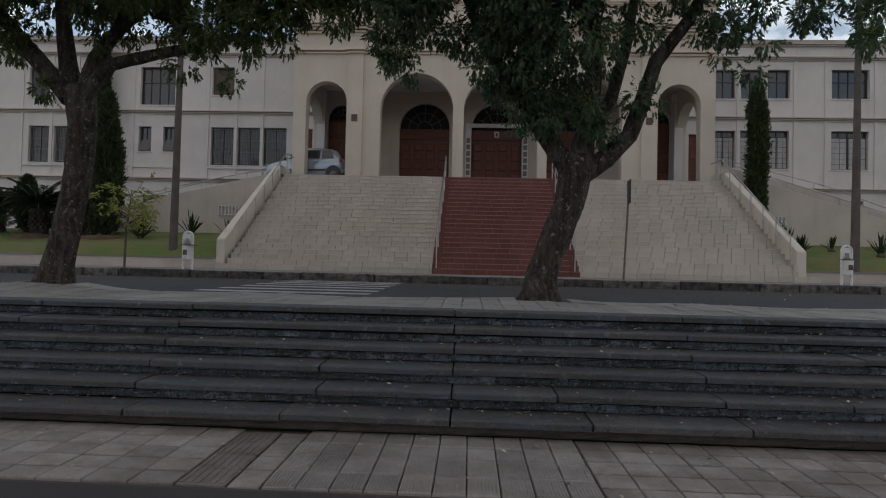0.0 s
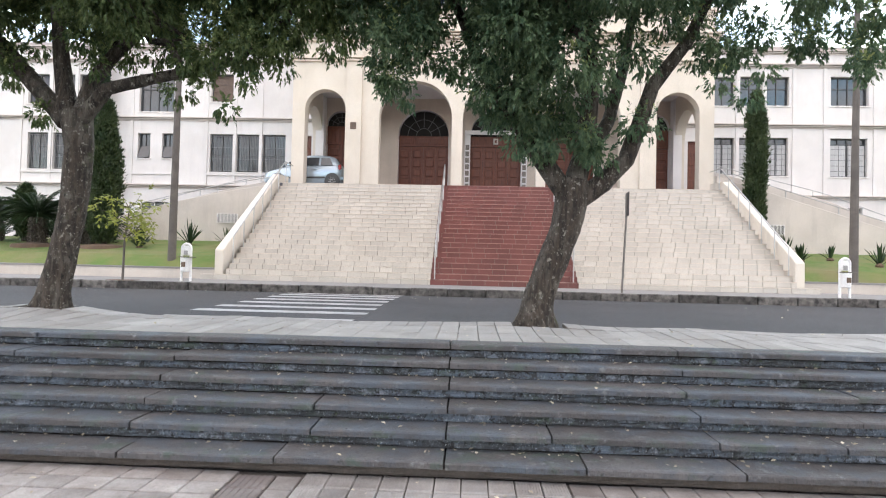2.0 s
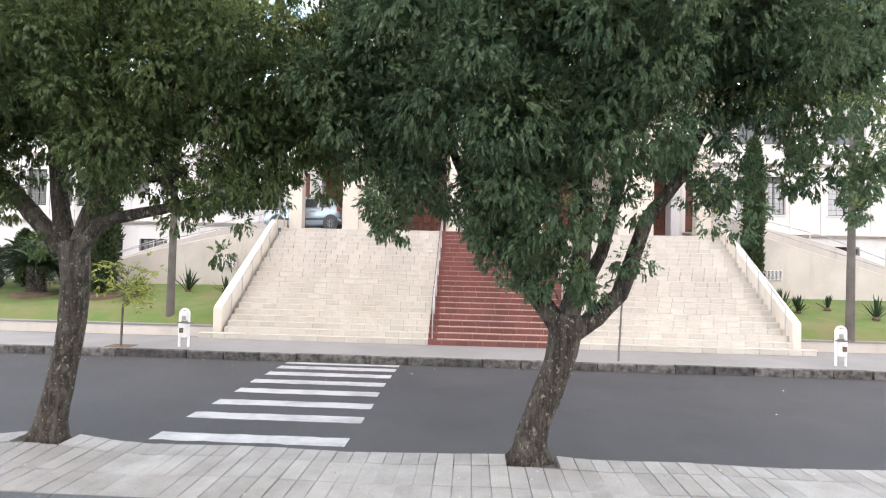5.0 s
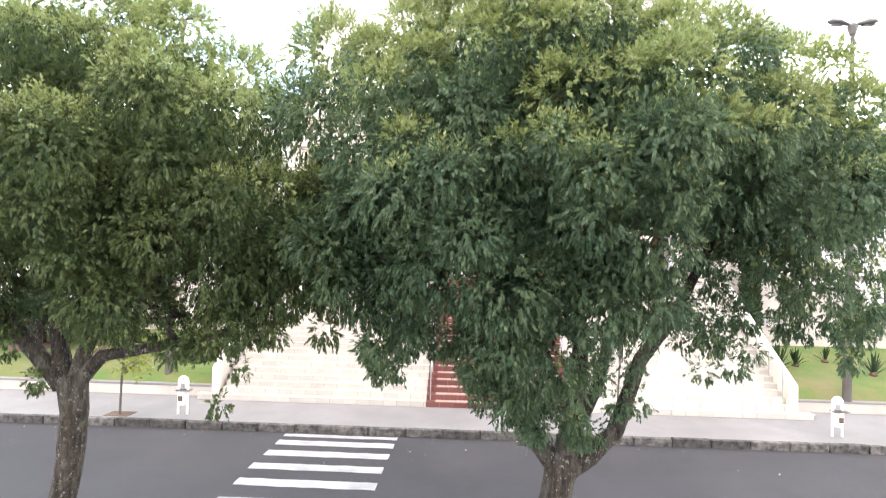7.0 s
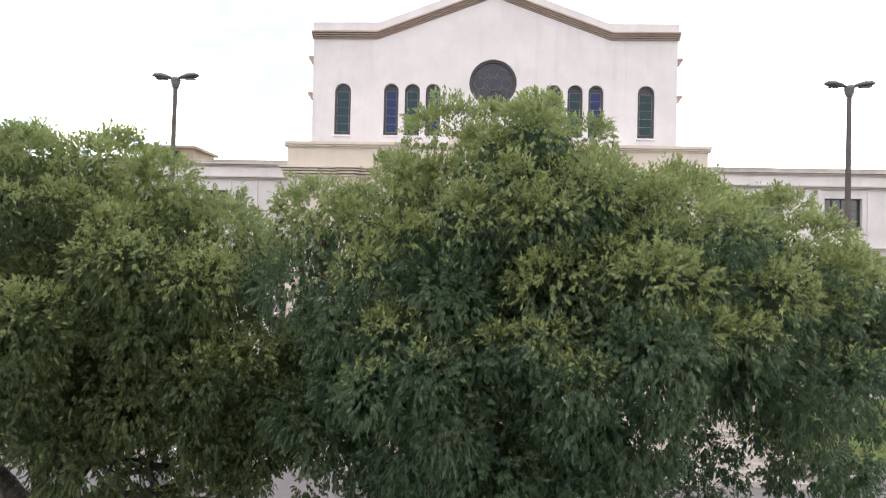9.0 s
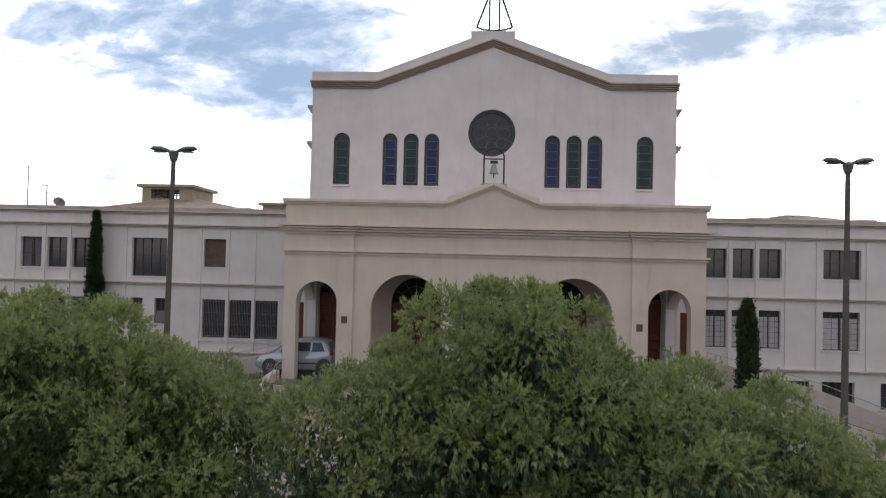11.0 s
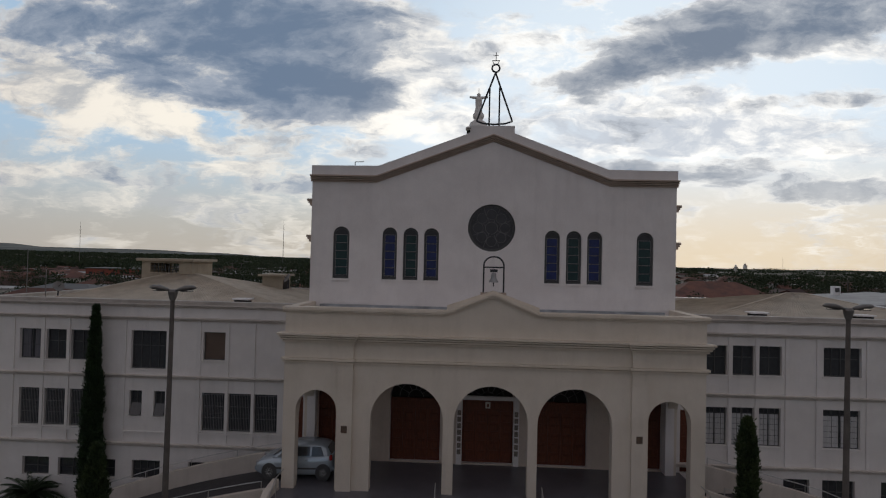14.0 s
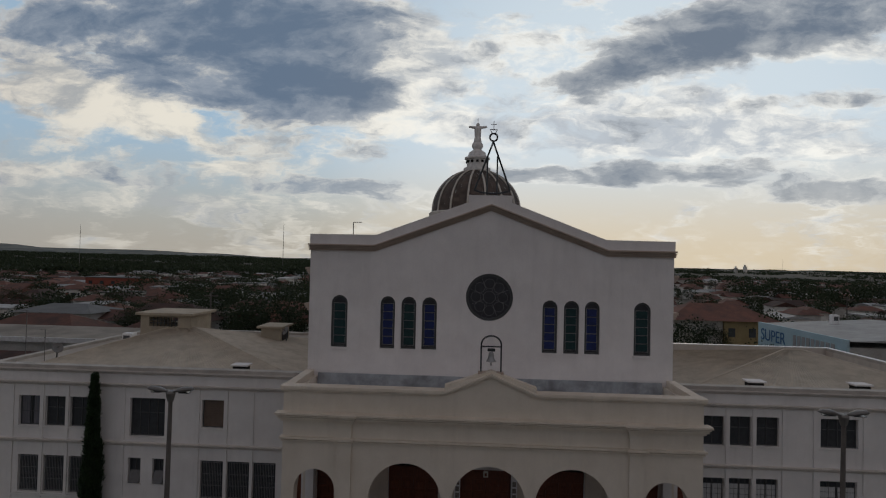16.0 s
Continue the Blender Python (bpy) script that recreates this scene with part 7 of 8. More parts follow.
cypress(-18.25, 27.65, 0.8, 11.05, 0.44, 13, 0.8, tip=1.7, material="leaf_dark", label="tall slim dark cypress close to the wing wall")
cypress(21.2, 22.5, lawn_z(22.5), 4.0, 0.45, 17, label="young dark cypress on the lawn")
cypress(-17.8, 22.4, lawn_z(22.4), 2.2, 0.28, 19, label="small dark cypress among the cycads")


def sapling(x, y, z, h, seed, label, spread=0.75, lean=(0.1, 0)):
    rg = np.random.default_rng(seed)
    t = thing("sapling", x, y, z, label, "sapling", group="saplings")
    tip = (x + lean[0], y + lean[1], z + h * 0.75)
    part("stem", tubes(([(x, y, z - 0.1), (x + 0.02, y, z + h * 0.35), tip], [0.035, 0.03, 0.012])), M["pole"], t)
    bm = bmesh.new()
    cs, os_ = [], []
    for k in range(16):
        a = rg.uniform(0, 2 * np.pi)
        st_ = np.array((x, y, z)) + (np.array(tip) - np.array((x, y, z))) * rg.uniform(0.5, 1.0)
        en = st_ + np.array((math.cos(a) * spread * rg.uniform(0.4, 1), math.sin(a) * spread * rg.uniform(0.4, 1), rg.uniform(0.0, 0.55)))
        tube(bm, wobble(rg, st_, en, 5, 0.05), [0.012, 0.010, 0.008, 0.006, 0.003], 5)
        for q in (0.5, 0.75, 1.0):
            cs.append(st_ + (en - st_) * q); os_.append(unit(en - st_))
    part("twig", bm, M["bark"], t)
    leaf_mesh("leaves", *foliage(rg, np.array(cs), np.array(os_), 2, 6, 0.20, 0.15, 0.6), M["leaf_light"], t)


sapling(-9.62, 15.72, 0.85, 2.9, 31, "thin young tree with yellow-green leaves in the pavement", 0.95, (0.15, 0.0))
sapling(13.15, 16.1, 0.85, 2.9, 37, "thin young tree with yellow-green leaves in the pavement", 1.0, (-0.1, 0))
for x in (-9.62, 13.15):
    p = thing("tree_pit", x, 15.75, 0.85, "small dark earth pit in the pavement", "tree pit", group="tree pits", kind="structure")
    part("soil", bbox(x - 0.35, x + 0.35, 15.5, 16.0 + (0.4 if x > 0 else 0), 0.80, 0.862, 0.004), M["dirt"], p)
for x, y in ((-16.2, 21.0), (-13.65, 21.0)):
    p = part("soil_bed", lathe([(0.9, lawn_z(y) - 0.2), (0.8, lawn_z(y) + 0.03), (0.3, lawn_z(y) + 0.10), (0.02, lawn_z(y) + 0.11)], x, y, 20), M["dirt"])
    tagged(p, "round bare earth bed under the plant", "soil bed", group="soil beds", kind="structure")

# ---- fallen leaves and litter ----


def litter():
    rg = np.random.default_rng(8)
    n = 700
    kind = rg.uniform(size=n)
    p = np.zeros((n, 3))
    for i in range(n):
        if kind[i] < 0.62:
            k = rg.integers(0, 5)
            p[i] = (rg.uniform(-6, 6), NOSE_Y[k] + (rg.uniform(0.05, 0.26) if rg.uniform() < 0.25 else rg.uniform(0.25, 0.32)), NOSE_Z[k] + 0.012)
        elif kind[i] < 0.74:
            p[i] = (rg.uniform(-5, 5), rg.uniform(3.5, 4.45), -0.118)
        elif kind[i] < 0.88:
            p[i] = (rg.uniform(-9, 8), rg.uniform(6.3, 8.0), 0.75)
            p[i, 2] = zt(p[i, 0], p[i, 1]) + 0.012
        else:
            p[i] = (rg.uniform(-12, 12), 15.24 - rg.exponential(0.9), 0.664)
    a = rg.uniform(0, 2 * np.pi, n)
    ax = unit(np.stack([np.cos(a), np.sin(a), rg.normal(size=n) * 0.2], 1))
    sd = unit(np.cross(ax, np.array([0, 0, 1.0]) + rg.normal(size=(n, 3)) * 0.25))
    ln = rg.uniform(0.02, 0.06, n)
    g = thing("leaf_litter", 0, 5, 0, "scattered dry fallen leaves on the steps and paving", "leaf litter", kind="stuff")
    leaf_mesh("dry_leaves", p, ax, sd, ln, ln * 0.3, mk("dry_leaf", (0.46, 0.42, 0.34), (0.28, 0.24, 0.17), 0.9, 9, 0.1, 40, island=0.5), g)


litter()

# ---- the town behind ----
M["rooftile"] = mk("terracotta_roof", (0.120, 0.050, 0.033), (0.062, 0.031, 0.024), 0.9, 0.6, 0.2, 6, rnd=0.6)
M["rooftin"] = mk("grey_sheet_roof", (0.26, 0.255, 0.25), (0.19, 0.185, 0.18), 0.7, 0.5, 0.1, 6, rnd=0.5)
M["housew"] = mk("house_paint", (0.66, 0.64, 0.60), (0.52, 0.49, 0.45), 0.9, 0.5, 0.05, 6, rnd=0.6)
M["farwall"] = mk("far_house_paint", (0.70, 0.68, 0.64), (0.54, 0.51, 0.47), 0.9, 0.5, 0.0, 6, island=0.5)
M["farroof"] = mk("far_terracotta", (0.130, 0.058, 0.040), (0.072, 0.038, 0.030), 0.9, 0.6, 0.0, 6, island=0.5)
M["fartin"] = mk("far_sheet_roof", (0.34, 0.33, 0.32), (0.22, 0.215, 0.21), 0.7, 0.5, 0.0, 6, island=0.5)
M["brick"] = mk("red_brick_block", (0.30, 0.085, 0.055), (0.22, 0.065, 0.045), 0.9, 0.5, 0.1, 4)
M["signblue"] = mk("pale_blue_sign_paint", (0.42, 0.56, 0.62), (0.36, 0.50, 0.56), 0.7, 0.6, 0.02, 10)
M["signtext"] = mk("blue_sign_letter", (0.06, 0.16, 0.33), None, 0.7)
M["woods"] = leaf_mat("far_woods_leaf", (0.030, 0.042, 0.026), (0.052, 0.064, 0.036), 0.4, 0.05)
M["yellowwall"] = mk("yellow_house_paint", (0.42, 0.33, 0.17), (0.34, 0.26, 0.13), 0.9, 0.5, 0.05, 6, streak=0.3)
M["shedroof"] = mk("weathered_shed_sheet", (0.30, 0.265, 0.22), (0.21, 0.185, 0.155), 0.9, 0.5, 0.2, 8, streak=0.2, dirt=(0.12, 0.10, 0.085), dirt_amt=0.7)
M["shed"] = mk("white_fascia", (0.62, 0.62, 0.62), None, 0.7)


def ground_z(x, y):
    if y < 100:
        return 4.2
    z = 4.2 + 3.0 * math.sin(x * 0.006 + 1.0) * min(1, (y - 100) / 300) - 4.0 * min(1, (y - 100) / 500)
    return z


def house_kind(i):
    """One of several low houses: walls, a gabled, hipped or flat roof, a door and windows."""
    rg = random.Random(100 + i)
    w, d, h = rg.uniform(5.5, 8.5), rg.uniform(5, 7), rg.uniform(2.6, 3.2) * (1.15 if i == 4 else 1)
    labs = ("low town house with a terracotta gabled roof", "low town house with a terracotta hipped roof", "flat-roofed pale block among the houses", "low house with a grey sheet roof")
    style = (0, 1, 0, 3, 2, 1, 0, 1)[i]
    t = thing("house", 0, 0, 0, labs[style], "house", group="town houses")
    part("wall", boxes((-w / 2, w / 2, -d / 2, d / 2, -2.5, h)), M["housew"], t)
    bm = bmesh.new()
    e = 0.5
    if style == 2:
        box(bm, -w / 2 - 0.15, w / 2 + 0.15, -d / 2 - 0.15, d / 2 + 0.15, h, h + 0.35)
    else:
        rise = d * (0.22 if style != 3 else 0.12)
        k = 0 if style != 1 else d / 2
        v = [bm.verts.new(p) for p in ((-w / 2 - e, -d / 2 - e, h), (w / 2 + e, -d / 2 - e, h), (w / 2 + e, d / 2 + e, h), (-w / 2 - e, d / 2 + e, h), (-w / 2 - e + k, 0, h + rise), (w / 2 + e - k, 0, h + rise))]
        for f in ((0, 1, 5, 4), (2, 3, 4, 5), (1, 2, 5), (3, 0, 4), (3, 2, 1, 0)):
            bm.faces.new([v[q] for q in f])
    part("roof", bm, M["rooftile"] if style < 2 else M["rooftin"], t)
    for x in (-w * 0.32, w * 0.10, w * 0.34):
        part("window", boxes((x - 0.6, x + 0.6, -d / 2 - 0.04, -d / 2 + 0.02, 1.0, 2.1)), M["glass"], t)
    part("door", boxes((-w * 0.12 - 0.45, -w * 0.12 + 0.45, -d / 2 - 0.04, -d / 2 + 0.02, 0, 2.1)), M["wood"], t)
    return t


kinds = [house_kind(i) for i in range(8)]
rh = random.Random(77)
spots = []
for _ in range(16000):
    y = 95 + 760 * rh.random() ** 1.25
    side = rh.random()
    x = y * (rh.uniform(-0.90, -0.22) if side < 0.55 else rh.uniform(0.30, 0.80))
    if y < 130 and x > 20 and x < 75:
        continue
    if x < -y * 0.30 and 300 < y < 420 and rh.random() < 0.7:
        continue
    if all((x - a) ** 2 + (y - b) ** 2 > (9.5 + y * 0.006) ** 2 for a, b in spots):
        spots.append((x, y))
    if len(spots) >= 900:
        break
spots.sort(key=lambda q: q[1])
for i, (x, y) in enumerate(spots[:290]):
    k = rh.randrange(8)
    m_ = pose(x, y, ground_z(x, y), 0, 0, rh.choice((0, 90, 4, 86, -6, 180)) + rh.uniform(-4, 4))
    if i < 8:
        kinds[i].matrix_basis = m_
    else:
        copy_thing(kinds[k], m_)
# the houses farther off
walls_, roofs_, tins_ = bmesh.new(), bmesh.new(), bmesh.new()
for x, y in spots[290:]:
    w, d, h, z = rh.uniform(6, 10), rh.uniform(5, 8), rh.uniform(2.8, 4.2), ground_z(x, y)
    box(walls_, x - w / 2, x + w / 2, y - d / 2, y + d / 2, z - 2, z + h)
    b_ = roofs_ if rh.random() < 0.62 else tins_
    kx = rh.choice((0, 0, w * 0.3))
    v = [b_.verts.new(p) for p in ((x - w / 2 - 0.5, y - d / 2 - 0.5, z + h), (x + w / 2 + 0.5, y - d / 2 - 0.5, z + h), (x + w / 2 + 0.5, y + d / 2 + 0.5, z + h), (x - w / 2 - 0.5, y + d / 2 + 0.5, z + h), (x - w / 2 - 0.5 + kx, y, z + h + d * 0.2), (x + w / 2 + 0.5 - kx, y, z + h + d * 0.2))]
    for f in ((0, 1, 5, 4), (2, 3, 4, 5), (1, 2, 5), (3, 0, 4), (3, 2, 1, 0)):
        b_.faces.new([v[q] for q in f])
far_h = thing("far_houses", 0, 500, 0, "low pale houses with red and grey roofs far across the town", "houses", kind="stuff")
part("walls", walls_, M["farwall"], far_h)["kind"] = "stuff"
part("red_roofs", roofs_, M["farroof"], far_h)["kind"] = "stuff"
part("grey_roofs", tins_, M["fartin"], far_h)["kind"] = "stuff"


# low blocks that stand out
def block(name, x0, x1, y0, y1, z0, z1, wallm, label, roofm="rooftin"):
    t = thing(name, (x0 + x1) / 2, (y0 + y1) / 2, z0, label, "building")
    part("wall", boxes((x0, x1, y0, y1, z0 - 3, z1)), M[wallm], t)
    part("roof", bbox(x0 - 0.3, x1 + 0.3, y0 - 0.3, y1 + 0.3, z1 + 0.002, z1 + 0.35, 0.03), M[roofm], t)
    n = max(2, int((x1 - x0) / 4))
    for i in range(n):
        xa = x0 + (x1 - x0) * (i + 0.3) / n
        part("window", boxes((xa, xa + 1.4, y0 - 0.05, y0 - 0.003, z1 - 2.4, z1 - 1.2)), M["glass"], t)
    return t


block("brick_building", -146, -124, 214, 226, 2, 8.6, "brick", "long red brick building among the houses")
block("warehouse", -86, -76, 205, 215, 2, 8, "housew", "pale flat-roofed warehouse in the town")
block("warehouse", -94, -84, 262, 275, 2, 8, "housew", "white flat-roofed warehouse among far trees", "shed")
block("warehouse", -110, -98, 262, 275, 2, 7, "housew", "white flat-roofed warehouse among far trees", "shed")
for x, w, h in ((676, 4, 42), (699, 5, 46)):
    t = thing("tower_block", x, 1500, 0, "distant grey residential tower on the horizon", "tower", group="far towers")
    part("wall", boxes((x - w / 2, x + w / 2, 1490, 1502, -10, h - 24)), M["housew"], t)
    part("roof_house", boxes((x - w / 5, x + w / 5, 1494, 1500, h - 23.998, h - 20)), M["housew"], t)
for x, y, h in ((-235, 720, 62), (-500, 720, 55), (900, 1700, 50)):
    t = thing("radio_mast", x, y, 0, "thin lattice radio mast far over the town", "mast", group="far masts")
    part("mast", tubes(([(x, y, -5), (x, y, h)], [0.5, 0.15]), seg=4), M["lampmetal"], t)
    part("arm", tubes(([(x - 1.2, y, h * 0.8), (x + 1.2, y, h * 0.8)], 0.12), seg=4), M["lampmetal"], t)

# long shed beside the west wing
sh = thing("metal_shed", -45, 66, 4.2, "low shed with a brown sheet roof and white fascia", "shed")
bm = bmesh.new()
v = [bm.verts.new(p) for p in ((-62, 58, 8.9), (-36, 58, 8.9), (-36, 65, 9.3), (-62, 65, 9.3), (-62, 58, 9.0), (-36, 58, 9.0), (-36, 65, 9.4), (-62, 65, 9.4))]
for f in ((3, 2, 1, 0), (4, 5, 6, 7), (0, 1, 5, 4), (1, 2, 6, 5), (2, 3, 7, 6), (3, 0, 4, 7)):
    bm.faces.new([v[i] for i in f])
part("roof", bm, M["shedroof"], sh)
part("wall", boxes((-61.5, -36.5, 58.5, 64.5, 2, 8.85)), M["housew"], sh)
part("fascia", boxes((-55, -35.9, 57.8, 57.98, 8.55, 9.05)), M["shed"], sh, "white metal fascia")
part("door", boxes((-50, -47.5, 58.4, 58.498, 4.2, 6.6)), M["signtext"], sh)
lt = thing("red_roof_house", -40, 50, 4.2, "low house with a dark red roof behind the wing", "house")
bm = bmesh.new()
v = [bm.verts.new(p) for p in ((-54, 45, 7.4), (-33, 45, 7.4), (-33, 55, 7.4), (-54, 55, 7.4), (-54, 50, 9.0), (-33, 50, 9.0))]
for f in ((0, 1, 5, 4), (2, 3, 4, 5), (1, 2, 5), (3, 0, 4), (3, 2, 1, 0)):
    bm.faces.new([v[i] for i in f])
part("roof", bm, M["rooftile"], lt)
part("wall", boxes((-53.5, -33.5, 45.5, 54.5, 2, 7.39)), M["housew"], lt)

for x, y, w, d, h, rise, rm in ((-57, 76, 15, 11, 7.4, 2.2, "rooftile"), (-40, 74, 13, 10, 7.2, 2.0, "rooftile"), (-48, 92, 16, 12, 7.6, 2.4, "rooftile"), (-68, 96, 14, 10, 8.0, 1.2, "rooftin"), (-34, 108, 12, 9, 7.6, 2.0, "rooftile")):
    rh_ = thing("roofed_house", x, y, 4.2, "low pale house under a dark terracotta hipped roof" if rm == "rooftile" else "low pale house under a grey sheet roof", "house", group="houses behind the wing")
    bm = bmesh.new()
    v = [bm.verts.new(p) for p in ((x - w / 2, y - d / 2, h), (x + w / 2, y - d / 2, h), (x + w / 2, y + d / 2, h), (x - w / 2, y + d / 2, h), (x - w / 2 + d * 0.4, y, h + rise), (x + w / 2 - d * 0.4, y, h + rise))]
    for f in ((0, 1, 5, 4), (2, 3, 4, 5), (1, 2, 5), (3, 0, 4), (3, 2, 1, 0)):
        bm.faces.new([v[i] for i in f])
    part("roof", bm, M[rm], rh_)
    part("wall", boxes((x - w / 2 + 0.6, x + w / 2 - 0.6, y - d / 2 + 0.6, y + d / 2 - 0.6, 2, h - 0.01)), M["housew"], rh_)
    for k in (-0.28, 0.05, 0.30):
        part("window", boxes((x + k * w - 0.6, x + k * w + 0.6, y - d / 2 + 0.55, y - d / 2 + 0.598, 5.4, 6.6)), M["glass"], rh_)
yh = thing("yellow_house", 42, 92, 4.2, "two-storey yellow house with a dark brown hipped roof", "house")
part("wall", boxes((38.5, 46, 88, 97, 2, 10.0)), M["yellowwall"], yh)
bm = bmesh.new()
v = [bm.verts.new(p) for p in ((30, 87, 10.0), (46.6, 87, 10.0), (46.6, 98, 10.0), (30, 98, 10.0), (35, 92.5, 12.3), (42, 92.5, 12.3))]
for f in ((0, 1, 5, 4), (2, 3, 4, 5), (1, 2, 5), (3, 0, 4), (3, 2, 1, 0)):
    bm.faces.new([v[i] for i in f])
part("roof", bm, M["rooftile"], yh)
part("annex", boxes((30.5, 38.49, 88.5, 97, 2, 9.99)), M["housew"], yh)
for x in (39.6, 42.6, 44.6):
    part("window", boxes((x - 0.5, x + 0.5, 87.95, 87.998, 7.6, 8.9)), M["glass"], yh)

# rolling hills beyond the woods, distance haze painted into their pale colour
bm = bmesh.new()
nx, ny = 102, 8
g = [[bm.verts.new((-3200 + 6600 * i / nx, 1900 + 1400 * j / ny, -6 + ((20 if i < 56 else 13) + (26 if i < 56 else 12) * noise.noise(Vector((i * 0.16, j * 0.3, 2.0))) + max(0, 36 - i) * 1.3) * math.sin(min(1, j / ny * 1.2) * math.pi / 2))) for i in range(nx + 1)] for j in range(ny + 1)]
for a, b in zip(g, g[1:]):
    for i in range(nx):
        bm.faces.new((a[i], a[i + 1], b[i + 1], b[i]))
for f in bm.faces:
    f.smooth = True
tagged(part("far_hills", bm, mk("hazed_hill", (0.150, 0.155, 0.140), (0.060, 0.075, 0.070), 1.0, 0.012, 0.0, 0.1, dirt=(0.16, 0.15, 0.12), dirt_amt=0.6)), "low rolling hills along the horizon, haze painted into their colour", "hills", kind="structure")

# supermarket with its painted side wall
sm = thing("supermarket", 48, 66, 4.2, "long shop building with a pale blue painted sign wall", "shop")
part("wall", boxes((36.9, 75.5, 57.2, 73.9, 2, 10.5)), M["housew"], sm)
bm = boxes((36.6, 36.85, 57, 74.0, 6.6, 11.25))
part("sign_wall", bm, M["signblue"], sm, "pale blue sign wall with dark lettering")
bm = bmesh.new()
v = [bm.verts.new(p) for p in ((36.86, 56.8, 11.1), (50, 56.8, 11.9), (76, 56.8, 10.6), (36.86, 74, 11.1), (50, 74, 11.9), (76, 74, 10.6))]
for f in ((0, 1, 4, 3), (1, 2, 5, 4), (0, 2, 1), (3, 4, 5), (0, 3, 5, 2)):
    bm.faces.new([v[i] for i in f])
part("roof", bm, M["rooftin"], sm)
cu = bpy.data.curves.new("word", "FONT")
cu.body = "SUPER"
cu.size, cu.extrude, cu.align_x = 2.0, 0.02, "LEFT"
txt = new("sign_word", cu)
txt.matrix_basis = Matrix.Translation((36.57, 73.3, 9.2)) @ Matrix(((0, 0, -1, 0), (-1, 0, 0, 0), (0, 1, 0, 0), (0, 0, 0, 1)))
cu.materials.append(M["signtext"])
txt.parent = sm
txt.matrix_parent_inverse = sm.matrix_basis.inverted()
for k in range(9):
    part("sign_bar", boxes((36.555, 36.59, 66.2 - k * 0.85 - 0.58, 66.2 - k * 0.85, 9.2, 10.6)), M["lead"], sm)
for x, y in ((44, 71), (47.5, 60), (55, 62), (61, 67)):
    a = thing("air_conditioner", x, y, 11.2, "white box air-conditioner on the shop roof", "air conditioner", group="shop air conditioners")
    part("case", bbox(x - 0.40, x + 0.40, y - 0.35, y + 0.35, 11.0, 12.6, 0.03), M["whitepaint"], a)
    part("fan", bbox(x - 0.26, x + 0.26, y - 0.37, y - 0.35, 11.9, 12.4, 0.005), M["frame"], a)
for i in range(26):
    x, y = rh.uniform(-130, 150), rh.uniform(80, 260)
    if abs(x) < 26:
        continue
    p = thing("utility_pole", x, y, ground_z(x, y), "dark wooden utility pole among the houses", "utility pole", group="utility poles")
    part("pole", tubes(([(x, y, ground_z(x, y) - 1), (x, y, ground_z(x, y) + 8.5)], [0.16, 0.10]), seg=6), M["pole"], p)
    part("crossarm", boxes((x - 1.0, x + 1.0, y - 0.06, y + 0.06, ground_z(x, y) + 7.9, ground_z(x, y) + 8.05)), M["pole"], p)


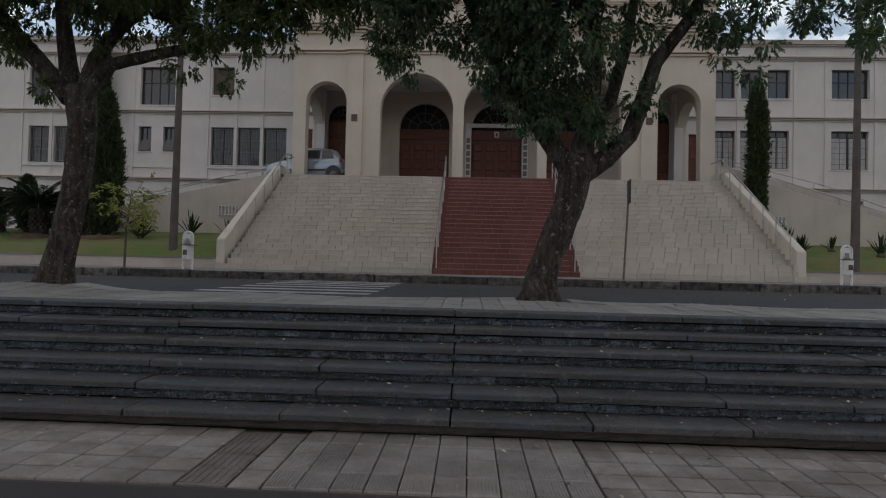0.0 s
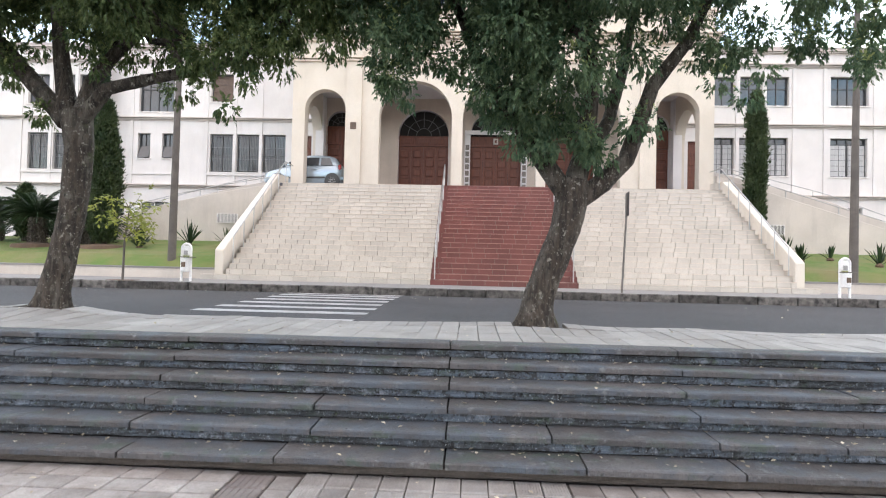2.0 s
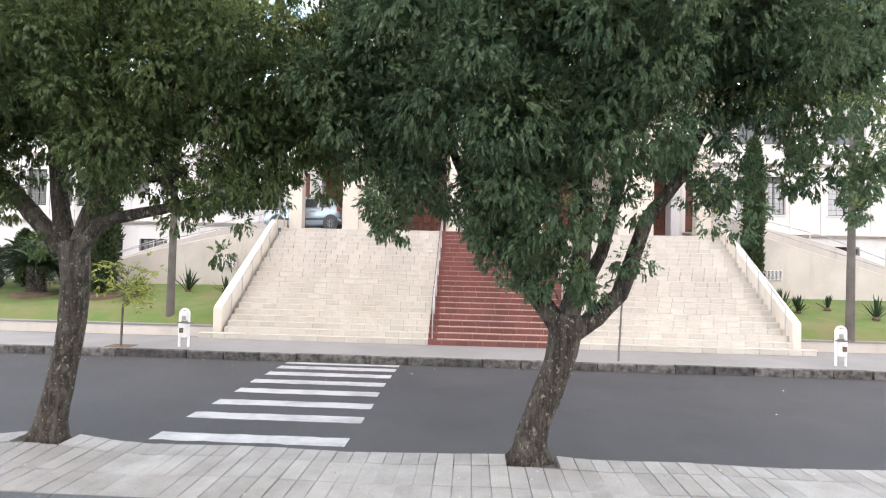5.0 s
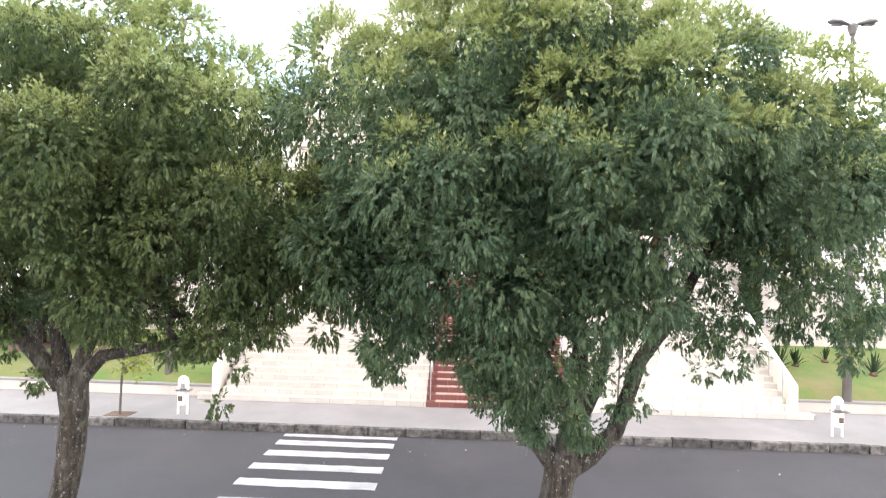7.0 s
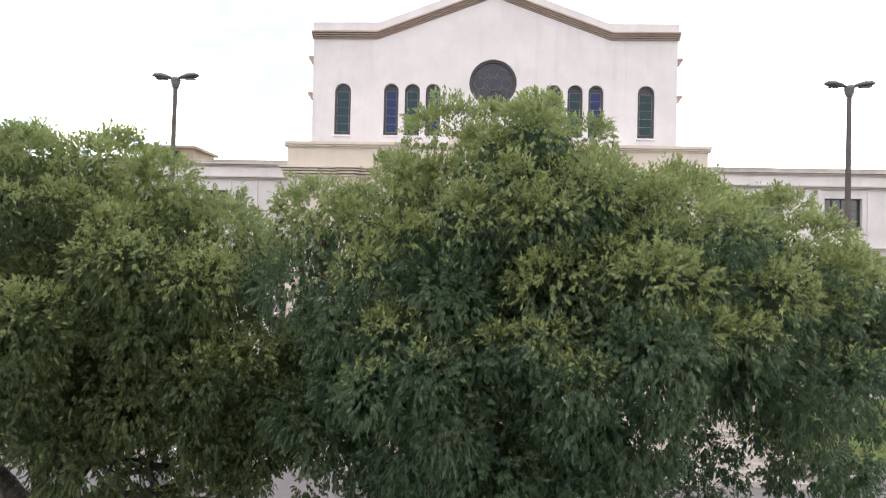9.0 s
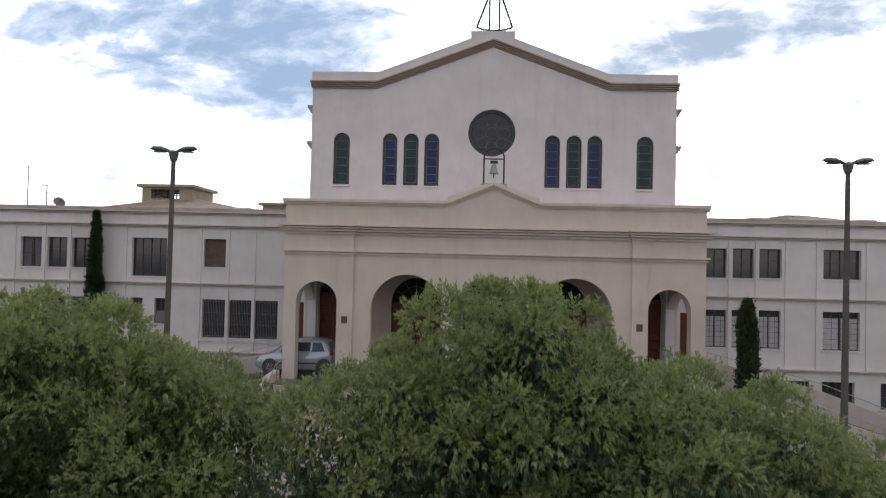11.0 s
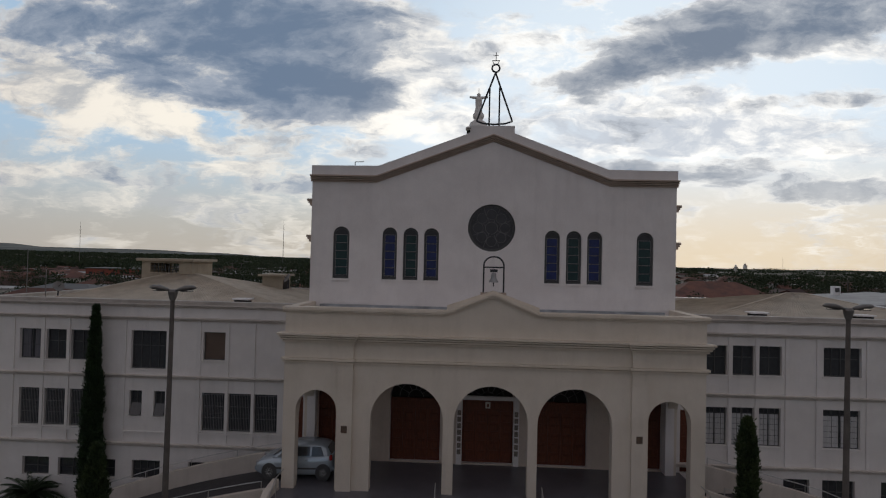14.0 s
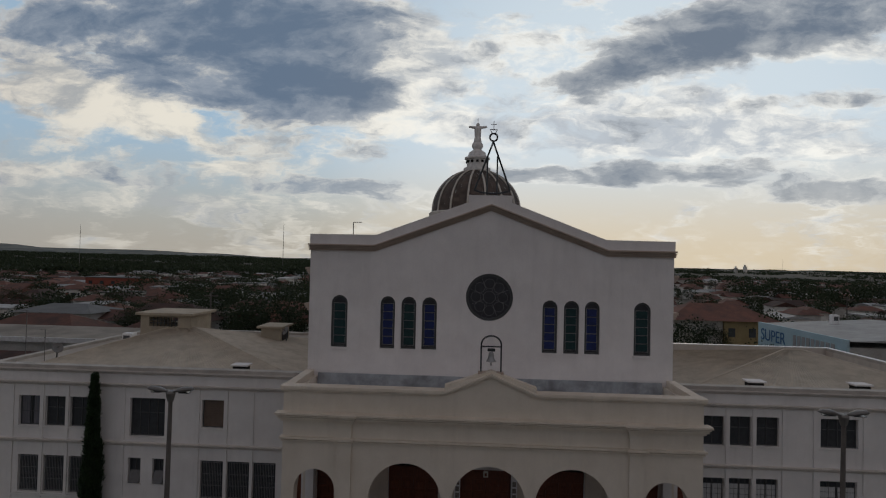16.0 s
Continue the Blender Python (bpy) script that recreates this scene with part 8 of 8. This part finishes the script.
def far_woods():
    """Town trees and the wooded belt beyond as clumps of leaf facets."""
    rg = np.random.default_rng(5)
    cs = []
    for _ in range(420):
        y = 85 + 600 * rg.uniform() ** 1.2
        x = y * (rg.uniform(-0.95, -0.20) if rg.uniform() < 0.6 else rg.uniform(0.28, 0.85))
        if 30 < x < 64 and y < 85:
            continue
        cs.append((x, y, ground_z(x, y), rg.uniform(1.8, 4.2), rg.uniform(3.2, 6.5)))
    for _ in range(900):   # wooded belt
        y = rg.uniform(420, 1000)
        x = -y * rg.uniform(0.25, 0.95)
        cs.append((x, y, ground_z(x, y), rg.uniform(6, 11), rg.uniform(5, 9)))
    for _ in range(170):
        y = rg.uniform(420, 1000)
        x = y * rg.uniform(0.30, 0.85)
        cs.append((x, y, ground_z(x, y), rg.uniform(5, 9), rg.uniform(4, 7)))
    for _ in range(26):   # tall dark groves over the houses
        y = rg.uniform(190, 330)
        x = y * rg.uniform(0.44, 0.80)
        cs.append((x, y, ground_z(x, y), rg.uniform(4, 7), rg.uniform(6, 9)))
    for _ in range(24):
        y = rg.uniform(120, 240)
        x = -y * rg.uniform(0.22, 0.62)
        cs.append((x, y, ground_z(x, y), rg.uniform(3, 5), rg.uniform(5, 8)))
    for _ in range(800):   # far belts on the horizon
        y = rg.uniform(1000, 2400)
        x = y * (rg.uniform(-0.95, -0.1) if rg.uniform() < 0.8 else rg.uniform(0.2, 0.85))
        z = ground_z(x, y) + 6 + max(0, -x - 100) * 0.006 * min(1, (y - 1000) / 2000)
        cs.append((x, y, z, rg.uniform(14, 30), rg.uniform(3, 6)))
    for x, y, r, h in ((34, 66, 3.2, 5.0), (29, 64, 3.0, 4.4), (26, 72, 3.0, 5.2), (31, 84, 4, 6), (-24, 88, 5, 8), (-32, 86, 5, 7), (-18, 92, 5, 8), (-28, 98, 6, 9), (-38, 96, 5, 8), (24, 62, 2.4, 3.8), (46, 92, 5, 7)):
        cs.append((x, y, 4.2, r, h))
    P, A, S, Ln, W = [], [], [], [], []
    for x, y, z, r, h in cs:
        n = 1700 if y < 130 else (480 if y < 400 else 95)
        d = unit(rg.normal(size=(n, 3)))
        lump = 1 + 0.28 * np.sin(d[:, :1] * 5 + x) * np.sin(d[:, 2:] * 6 + y) + 0.12 * np.sin(d[:, 1:2] * 11 + x)
        c = np.array([x, y, z + h * 0.58]) + d * np.array([r, r, h * 0.45]) * lump * rg.uniform(0.72, 1.0, (n, 1))
        k = r * (0.040 if y < 130 else (0.074 if y < 400 else (0.155 if y < 1000 else 0.08)))
        ax = unit(rg.normal(size=(n, 3)))
        P.append(c); A.append(ax); S.append(unit(np.cross(ax, rg.normal(size=(n, 3))))); Ln.append(np.full(n, 2.2 * k)); W.append(np.full(n, 0.7 * k))
    g = thing("town_woods", 0, 300, 0, "dark green trees scattered through the far town", "woods", kind="stuff")
    leaf_mesh("tree_clumps", np.concatenate(P), np.concatenate(A), np.concatenate(S), np.concatenate(Ln), np.concatenate(W), M["woods"], g)


far_woods()
